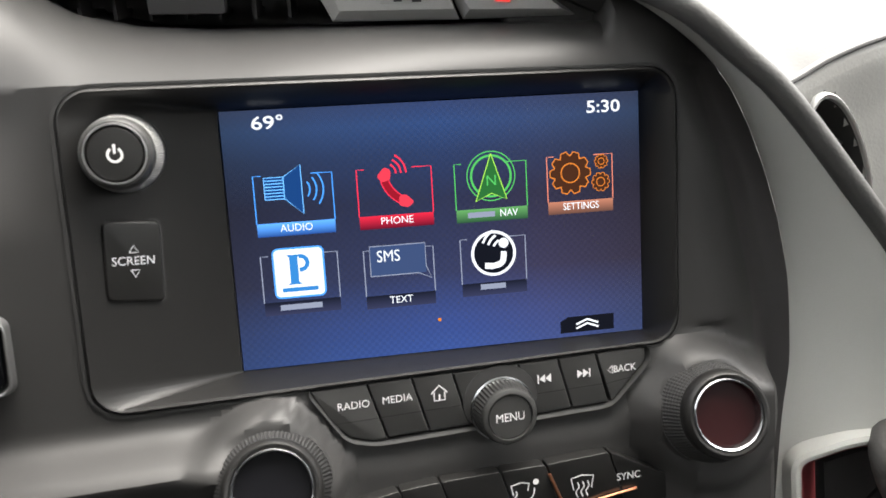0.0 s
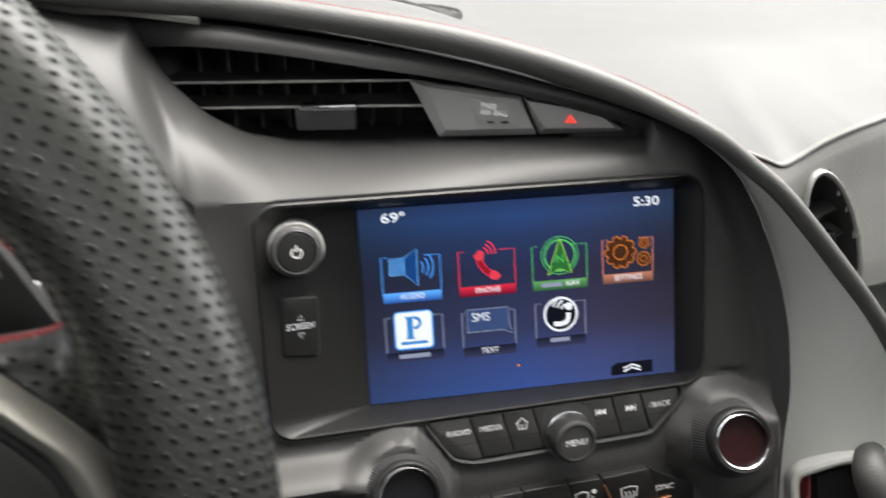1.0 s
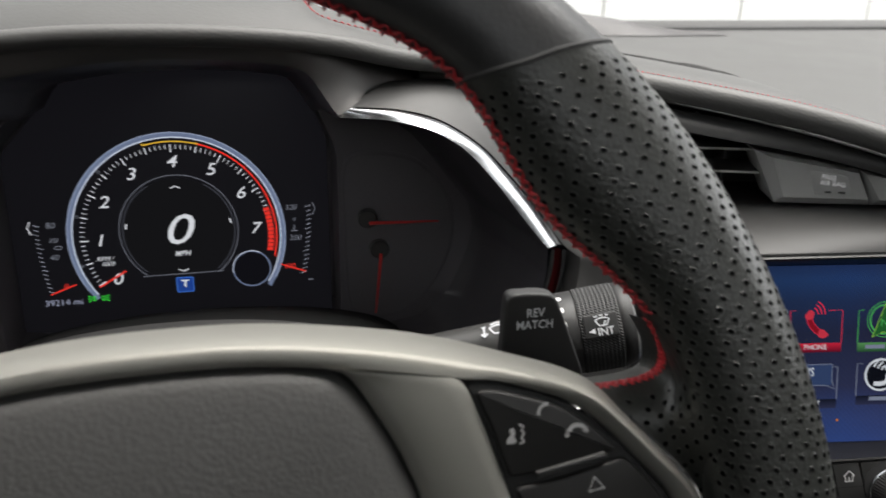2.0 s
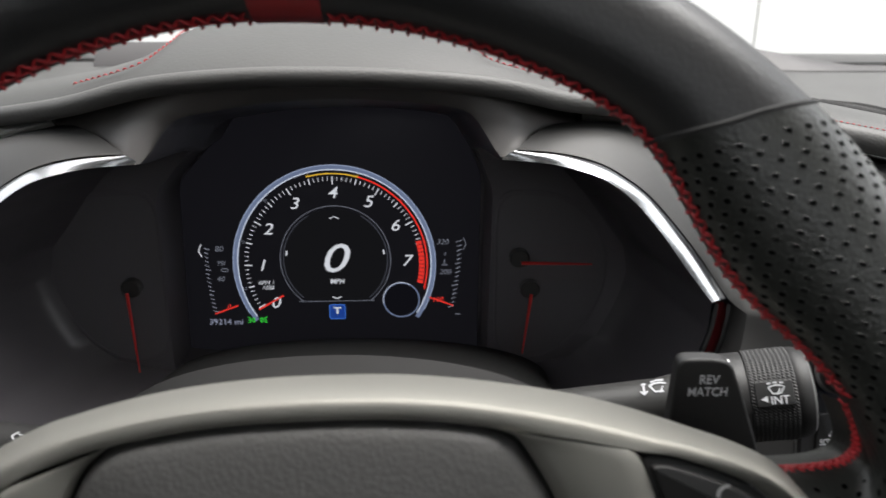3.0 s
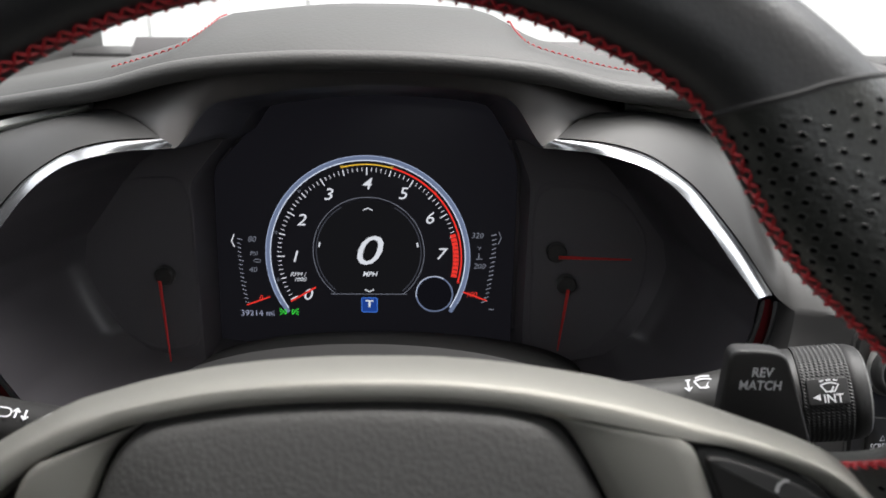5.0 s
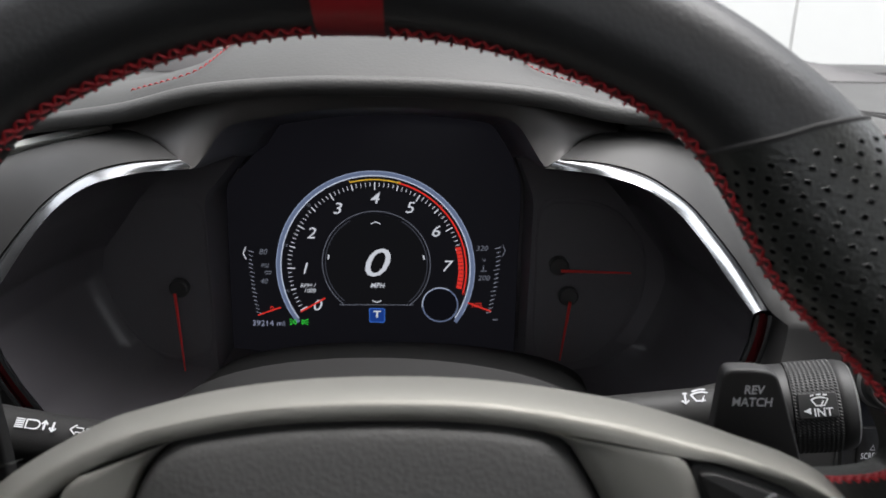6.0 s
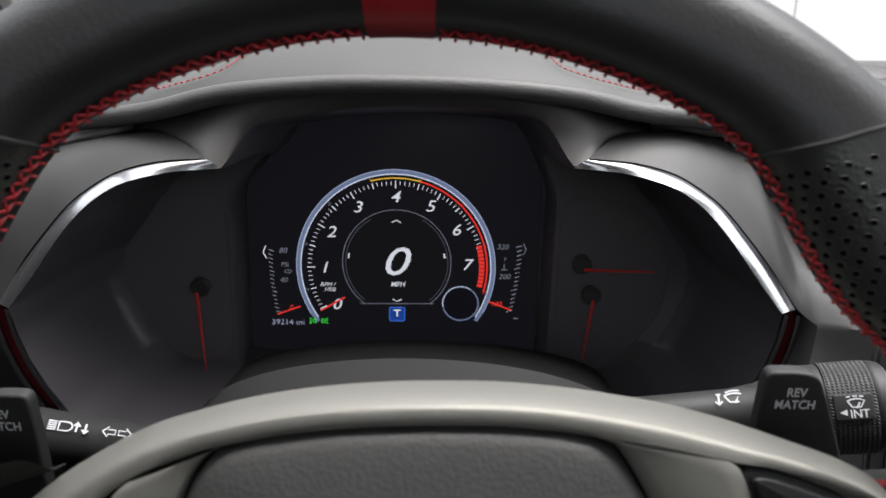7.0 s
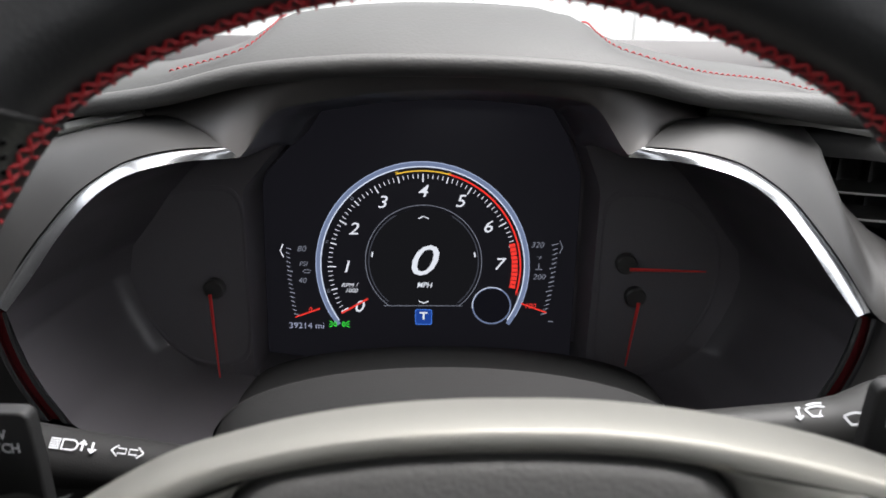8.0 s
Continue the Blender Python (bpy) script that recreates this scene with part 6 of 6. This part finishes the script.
def dimple(bm_, c, ta, tb, up_):
    """A punched hole: a dark floor in a puckered lip of leather."""
    ta, tb, up_ = ta.normalized(), tb.normalized(), up_.normalized()
    rows_ = [[bm_.verts.new(c + (ta * (math.cos(math.pi * q / 4) * r_ * 0.92) + tb * (math.sin(math.pi * q / 4) * r_)) * MM + up_ * (h_ * MM)) for q in range(8)]
             for r_, h_ in ((0.98, 0.02), (1.08, 0.04), (1.25, -0.10))]
    bm_.faces.new(rows_[0])
    for a_, b_ in zip(rows_, rows_[1:]):
        for q in range(8):
            bm_.faces.new((a_[q], a_[(q + 1) % 8], b_[(q + 1) % 8], b_[q])).material_index = 1


part("rim_top", rim_piece(-SEAM, SEAM, 60, -4.3, 4.3), RIMHIDE, wheel, "smooth black leather upper rim")
for s in (1, -1):
    grip = part("rim_grip", rim_piece(s * SEAM, s * 104, 52, s * 4.3, 0.0, 0.35), RIMSUEDE, wheel, "perforated black leather grip")
    holes = bmesh.new()
    rowi = 0
    th = SEAM + 2.2
    while th < 102:
        for k in range(21):
            ph = -84 + 14.5 * (k + 0.5 * (rowi % 2))
            if ph > 164:
                break
            sl = 4.3 * (1 - (th - SEAM) / (104 - SEAM)) * s
            c0 = rim_point(s * th, ph, 0.38, sl)
            dimple(holes, c0, rim_point(s * (th + 0.5), ph, 0.38, sl) - c0, rim_point(s * th, ph + 2, 0.38, sl) - c0, rim_point(s * th, ph, 3.0, sl) - c0)
        th += 1.08
        rowi += 1
    ob = part("perforation", holes, HOLE, grip, "small punched holes")
    ob.data.materials.append(RIMSUEDE)
    tagged(ob, kind="stuff")
    part("seam", sweep([rim_point(s * SEAM, 360 * j / 40, 0.15, s * 4.3) for j in range(40)], ring(0.0009, 0.0007, 6), up=(0, -1, 0.1), closed=True), SHADOW, wheel)
part("rim_bottom", rim_piece(104, 256, 70), RIMHIDE, wheel, "smooth black leather lower rim")
part("center_mark", rim_piece(-3.15, 3.15, 6, 0, 0, 0.5), REDHIDE, wheel, "red leather top mark")

# baseball stitch along the inner edge: crossed threads, one knot a pitch


def thread(bm, a, b, out, r):
    a, b = Vector(a), Vector(b)
    ax = (b - a).normalized()
    s = ax.cross(out).normalized()
    w = s.cross(ax).normalized()
    rows_ = []
    for f, k in ((0.0, 0.35), (0.18, 0.9), (0.5, 1.1), (0.82, 0.9), (1.0, 0.35)):
        c = a.lerp(b, f) + out * (0.0009 * math.sin(math.pi * f))
        rows_.append([bm.verts.new(c + s * (r * k * math.cos(q * math.pi / 3)) + w * (r * k * math.sin(q * math.pi / 3))) for q in range(6)])
    for r0, r1 in zip(rows_, rows_[1:]):
        for q in range(6):
            bm.faces.new((r0[q], r0[(q + 1) % 6], r1[(q + 1) % 6], r1[q]))


for s, last in ((1, 65.0), (-1, 80)):
    bm = bmesh.new()
    th = 3.6
    pitch = 1.45
    while th < last:
        n0 = (rim_point(s * th, 170, 6) - rim_point(s * th, 170, 0)).normalized()
        thread(bm, rim_point(s * th, 164, 0.1), rim_point(s * (th + pitch * 0.95), 179, 0.1), n0, 0.0006)
        thread(bm, rim_point(s * th, 179, 0.15), rim_point(s * (th + pitch * 0.95), 164, 0.15), n0, 0.0006)
        thread(bm, rim_point(s * th, 179, 0.1), rim_point(s * th, 192, 0.0), n0, 0.00048)
        th += pitch
    tagged(part("stitching", bm, THREAD, wheel, "thick red crossed stitching"), kind="stuff")

# satin arch of the hub, its legs and the airbag pad
arch_out = [(-145, -200, 4), (-138, -178, 4), (-125, -155, 3), (-110, -138, 1), (-95, -126, -1), (-74, -114.2, -2), (-60, -109.3, -2), (-45, -105.2, -2), (-30, -102.3, -2), (-15, -100.4, -2), (0, -99.3, -2), (14, -98.9, -2), (30, -98.9, -2), (46, -99.9, -2), (62, -101.8, -2), (80, -104.7, -2), (97, -108.7, -1), (113, -113.6, 1), (128, -118.4, 4), (138, -123.6, 7), (147, -133.2, 8), (156, -142.8, 8), (166, -153.8, 8), (172, -163.0, 8), (180, -186, 8), (184, -214, 8)]
arch_in = [(-126, -205, 14), (-118, -182, 14), (-106, -160, 14), (-92, -142, 14), (-76, -127, 13), (-56, -118.0, 12), (-48, -115.8, 12), (-38, -113.6, 12), (-28, -111.8, 12), (-14, -110.2, 12), (1, -109.3, 12), (15, -108.9, 12), (30, -108.9, 12), (44, -109.7, 12), (58, -111.6, 12), (75, -114.0, 13.5), (96, -117.2, 16), (105, -118.4, 16), (117, -122.2, 16), (126.8, -126.2, 16), (135, -132.2, 16), (143, -140.1, 16), (150, -147.9, 16), (158.7, -158.4, 16), (166, -180, 16), (170, -210, 16)]
a, b = even(catmull(arch_out, 8), 140), even(catmull(arch_in, 8), 140)
rws = [[WM @ (p + Vector((0, -9, -14))) for p in a], [WM @ (p + Vector((0, -0.8, -1.2))) for p in a]]
for f, rise in ((0.0, 0), (0.12, 3.4), (0.26, 6.2), (0.40, 7.3), (0.50, 7.2), (0.62, 5.9), (0.80, 3.2), (0.94, 0.9), (1.0, -0.6)):
    rws.append([WM @ (p.lerp(q, f) + Vector((0, 0, rise))) for p, q in zip(a, b)])
rws.append([WM @ (p + Vector((0, 0, -12))) for p in b])
part("arch_trim", loft(rws), SATIN, wheel, "satin nickel arch trim")


def leg(outer_pts, inner_pts, name):
    p0, p1 = even(catmull(outer_pts, 8), 40), even(catmull(inner_pts, 8), 40)
    r_ = [[WM @ (p + Vector((0, 0, -12))) for p in p0]]
    for f, rise in ((0.0, -0.6), (0.06, 0.5), (0.2, 1.0), (0.5, 1.2), (0.8, 0.6), (0.95, -0.6), (1.0, -2.2)):
        r_.append([WM @ (p.lerp(q, f) + Vector((0, 0, rise))) for p, q in zip(p0, p1)])
    return part(name, loft(r_ + [[WM @ (p + Vector((0, 0, -12))) for p in p1]]), SATIN, wheel, "satin nickel spoke trim")


leg([(94, -116.5, 15.6), (96.8, -119.5, 16), (101, -130, 16), (105, -142.6, 16), (108.5, -153, 16), (118, -180, 16), (130, -215, 16)], [(54, -110.8, 12), (62.5, -113.6, 12.6), (68, -120.5, 13), (75.6, -133.9, 13), (79.6, -143.3, 13), (84, -158, 13), (92, -215, 13)], "spoke_trim")
leg([(-74, -126, 13), (-78, -130, 14), (-82, -140, 14), (-88, -155, 14), (-96, -178, 14), (-108, -215, 14)], [(-46, -115.0, 12), (-52, -118.5, 12), (-57, -124.5, 12.6), (-61, -134, 13), (-64, -144, 13), (-68, -158, 13), (-76, -215, 13)], "spoke_trim")
pad_edge = catmull([(92, -215, 0), (84, -158, 0), (79.2, -143.3, 0), (75.2, -133.9, 0), (67.6, -121, 0), (61.8, -114.6, 0), (52, -111.4, 0), (40, -110.0, 0), (15, -109.4, 0), (-14, -110.8, 0), (-30, -112.8, 0), (-44, -115.4, 0), (-51.6, -119.4, 0), (-56.6, -125.5, 0), (-60.6, -135, 0), (-63.6, -145, 0), (-68, -159, 0), (-76, -215, 0), (-50, -245, 0), (8, -256, 0), (66, -245, 0)], 6, True)
pc = Vector((8, -182, 0))
rws = []
for f, z in ((1.0, -2), (0.998, 7.0), (0.99, 9.6), (0.97, 11.6), (0.93, 13.2), (0.86, 14.6), (0.72, 16.6), (0.5, 18.6), (0.25, 19.8), (0.02, 20.0)):
    rws.append([WM @ Vector((*(pc.lerp(p, f)).xy, z)) for p in pad_edge])
part("airbag_pad", loft(rws, around=True), PADHIDE, wheel, "grey grained airbag pad")
part("spoke_back", flat([(-150, -185), (-112, -145), (-60, -116), (0, -108), (60, -110), (118, -122), (158, -150), (178, -190), (180, -250), (0, -290), (-160, -250)], WM, -11), BAND, wheel)
# leather that runs from the grip into the spoke
inv_w = WM.inverted()
arch_edge = even(catmull([(142.5, -127.4, 3), (147.5, -132.4, 6), (156, -141.6, 7), (166, -152.4, 7), (172.5, -162, 7), (181, -186, 7), (185, -214, 7)], 8), 41)


def spoke_point(i, f, lift=0.0):
    """i: 0..40 down the spoke, f: 0 on the rim to 1 at the arch."""
    k = i / 40
    p = inv_w @ rim_point(66.8 + 35.7 * k, 178 - 40 * sm(k / 0.5), 0.4)
    q = catmull_at(arch_edge, i)
    c = p.lerp(q, f)
    c.z = p.z + (q.z - p.z) * (0.25 * f + 0.75 * sm(f)) + lift
    bow = math.sin(math.pi * f) * math.exp(-(k / 0.16) ** 2)
    return WM @ (c + Vector((14.5, -7.4, -5.0)) * bow)


def catmull_at(line, i):
    j = min(len(line) - 2, int(i))
    return line[j].lerp(line[j + 1], i - j)


rws = [[spoke_point(0, j / 24, -16) for j in range(25)], [spoke_point(0, j / 24, -4) for j in range(25)], [spoke_point(0, j / 24, -1.0) + (WM.to_3x3() @ Vector((-0.3, 0.5, 0))) for j in range(25)]]
rws += [[spoke_point(i, j / 24, 0.8 * sm(i / 2)) for j in range(25)] for i in range(41)]
sleeve = part("spoke_leather", loft(rws), RIMSUEDE, wheel, "perforated leather on the spoke")
holes = bmesh.new()
for i in range(1, 20):
    for j in range(0, 5):
        ii, ff = 0.6 + i * 2.0, (j + 0.5 + 0.5 * (i % 2)) / 5.4
        if ff < 0.97:
            c0 = spoke_point(ii, ff, 0.9)
            e0, e1 = spoke_point(ii + 0.3, ff, 0.9) - c0, spoke_point(ii, ff + 0.01, 0.9) - c0
            n0 = e0.cross(e1)
            dimple(holes, c0, e0, e1, n0 if n0.y < 0 else -n0)
ob = part("perforation", holes, HOLE, sleeve, "small punched holes")
ob.data.materials.append(RIMSUEDE)
tagged(ob, kind="stuff")
bm = bmesh.new()
zn = WM.to_3x3() @ Vector((0, 0, 1000))
zn.normalize()
for j in range(18):
    f0, f1 = j / 18, (j + 1.4) / 18
    up_ = (WM.to_3x3() @ Vector((-0.3, 0.7, 0.6))).normalized()
    thread(bm, spoke_point(0, f0, 0.2), spoke_point(0, min(1, f1), -5.5) + up_ * 0.0006, up_, 0.00052)
    thread(bm, spoke_point(0, f0, -5.5) + up_ * 0.0006, spoke_point(0, min(1, f1), 0.2), up_, 0.00052)
tagged(part("spoke_stitching", bm, THREAD, wheel, "thick red crossed stitching"), kind="stuff")
s = -1
o_ = [(112, -119), (128, -124.5), (146, -133), (160, -147), (173, -165), (182, -192)]
i_ = [(118, -122), (146, -128), (163, -124), (173, -136), (182, -160), (188, -196)]
p0, p1 = even(catmull([(10 - x, y - 9, 0) for x, y in o_], 8), 30), even(catmull([(10 - x, y, 0) for x, y in i_], 8), 30)
part("spoke_leather", loft([[WM @ Vector((*(p.lerp(q, f)).xy, z)) for p, q in zip(p0, p1)] for f, z in ((0.0, -10), (0.02, -3), (0.2, -0.6), (0.5, 1.5), (0.8, 4), (1.0, 7))]), RIMSUEDE, wheel, "perforated leather on the spoke")
sw_out = [(96.6, -118.6), (104.5, -118.9), (117.4, -122.9), (126.6, -126.8), (134.8, -132.8), (142.8, -140.7), (149.8, -148.5), (158.4, -159), (165.6, -178), (169, -200), (132, -206), (118, -180), (108.6, -152.6), (105.4, -143), (101.4, -130)]
well = part("switch_panel", slab(soften(sw_out, 2.5), WM, 2, 15.2, 0.8), SHADOW, wheel, "black spoke switch panel")
up_key = part("phone_key", slab(soften([(98.6, -120.4), (104.5, -120.6), (117, -124.6), (126, -128.4), (134, -134.2), (142, -142.4), (124.5, -145.6), (108.0, -147.2), (103.4, -132)], 2.5), WM, 12, 17.2, 1.2), UNIT, well, "black phone and voice key")
low_key = part("lower_key", slab(soften([(109.4, -150.2), (125, -148.6), (143.8, -144.6), (150.6, -151.6), (158, -161.5), (164, -182), (166, -198), (134, -203), (119.6, -178)], 2.5), WM, 12, 17.0, 1.2), UNIT, well, "black lower key")
part("key_ledge", slab(soften([(115.6, -145.6), (137, -141.9), (138, -143.6), (116.4, -147.4)], 0.5), WM, 14, 18.2, 0.5), BUTTON, up_key)
part("voice_sign", stroke([[(111.2, -131.2), (112.6, -132.0), (112.0, -133.2), (112.8, -133.8), (112.0, -135.2), (112.6, -136.4), (111.2, -137.0)]], 0.7, WM, 17.5), KEYINK, up_key)
part("voice_sign", shapes([[(107.4, -136.6), (107.6, -135.2), (108.8, -134.0), (108.4, -132.6), (109.4, -132.0), (110.2, -133.4), (109.8, -134.8), (110.6, -136.2), (109.2, -136.8)]], WM, 17.5), KEYINK, up_key)
part("handset_sign", stroke([catmull([(125.8, -135.6), (127.4, -133.6), (129.8, -133.4), (131.6, -134.6)], 4)], 1.3, WM, 17.5), KEYINK, up_key)
part("handset_sign", shapes([[(125.0, -135.4), (126.6, -134.8), (126.4, -136.4), (125.2, -136.6)], [(130.6, -134.0), (132.4, -134.6), (132.2, -135.8), (130.6, -135.4)]], WM, 17.5), KEYINK, up_key)
part("handset_sign", stroke([catmull([(117.2, -129.2), (117.6, -127.4), (119.0, -126.2), (120.4, -126.0)], 4)], 1.0, WM, 17.5), KEYINK, up_key)
part("triangle_sign", stroke([[(131.8, -153.6), (136.8, -152.9), (133.8, -149.4), (131.8, -153.6), (136.8, -152.9)]], 0.7, WM, 17.3), KEYINK, low_key)

for side in (1, -1):
    pts = [(0.1412, 0.6524), (0.1520, 0.6526), (0.1592, 0.6512), (0.1636, 0.6410), (0.1722, 0.6192), (0.1752, 0.606), (0.1400, 0.606), (0.1405, 0.635)]
    pts = pts if side > 0 else [(0.0305 - x, z - 0.0135) for x, z in pts[::-1]]
    pm = Matrix(((1, 0, 0, 0), (0, 0, -1, -0.2355), (0, 1, 0, 0), (0, 0, 0, 1)))
    paddle = part("paddle", slab(soften(pts, 0.0034), pm, -0.005, 0.0005, 0.0012), STALK, wheel, "black rev match paddle")
    for wds, zz in (("REV", 645.0), ("MATCH", 640.3)):
        lettering(wds, pm @ K, 152.0 if side > 0 else 30.5 - 152.0, zz - (0 if side > 0 else 13.5), 3.3, GREYINK, paddle, wide=0.85, z=0.8, bold=0.06)

# red thread along the leather edge of the hood and the dash
bm = bmesh.new()
pts = even(catmull([(-0.112, -0.083, 0.7225), (-0.080, -0.090, 0.7290), (-0.069, -0.070, 0.7345), (-0.066, -0.04, 0.738)], 10), 26) 
pts2 = even(catmull([(0.080, -0.035, 0.738), (0.082, -0.07, 0.7355), (0.092, -0.088, 0.7300), (0.125, -0.082, 0.7245), (0.170, -0.068, 0.7180), (0.223, -0.066, 0.7115)], 10), 60)
pts3 = [p + Vector((0, 0.0050, 0.0066)) for p in roll if p.x > 0.23 and p.z > 0.64]
for ln in (pts, pts2):
    hs = [on_dash(p.x, p.y, 0.0006).z for p in ln]
    hs = [h if abs(h - p.z) < 0.02 else p.z for h, p in zip(hs, ln)]
    for _ in range(6):
        hs = [hs[0]] + [(a + b + c) / 3 for a, b, c in zip(hs, hs[1:], hs[2:])] + [hs[-1]]
    ln = [Vector((p.x, p.y, h + 0.0006)) for p, h in zip(ln, hs)]
    for p, q in zip(ln, ln[1:]):
        thread(bm, p.lerp(q, 0.1), p.lerp(q, 0.85), Vector((0, -0.4, 0.9)), 0.00036)
tagged(part("hood_stitching", bm, THREAD, dash, "fine red stitching"), kind="stuff")
bm = bmesh.new()
sidep = [p + Vector((0.0046, 0.0024, 0.0024)) for p in roll if p.z < 0.66 and p.x > 0.42]
for ln in (even(pts3, 90), even(sidep, 110)):
    for p, q in zip(ln, ln[1:]):
        thread(bm, p.lerp(q, 0.12), p.lerp(q, 0.8), Vector((0.3, -0.3, 0.9)).normalized(), 0.00028)
tagged(part("edge_stitching", bm, THREAD, dash, "fine red stitching"), kind="stuff")
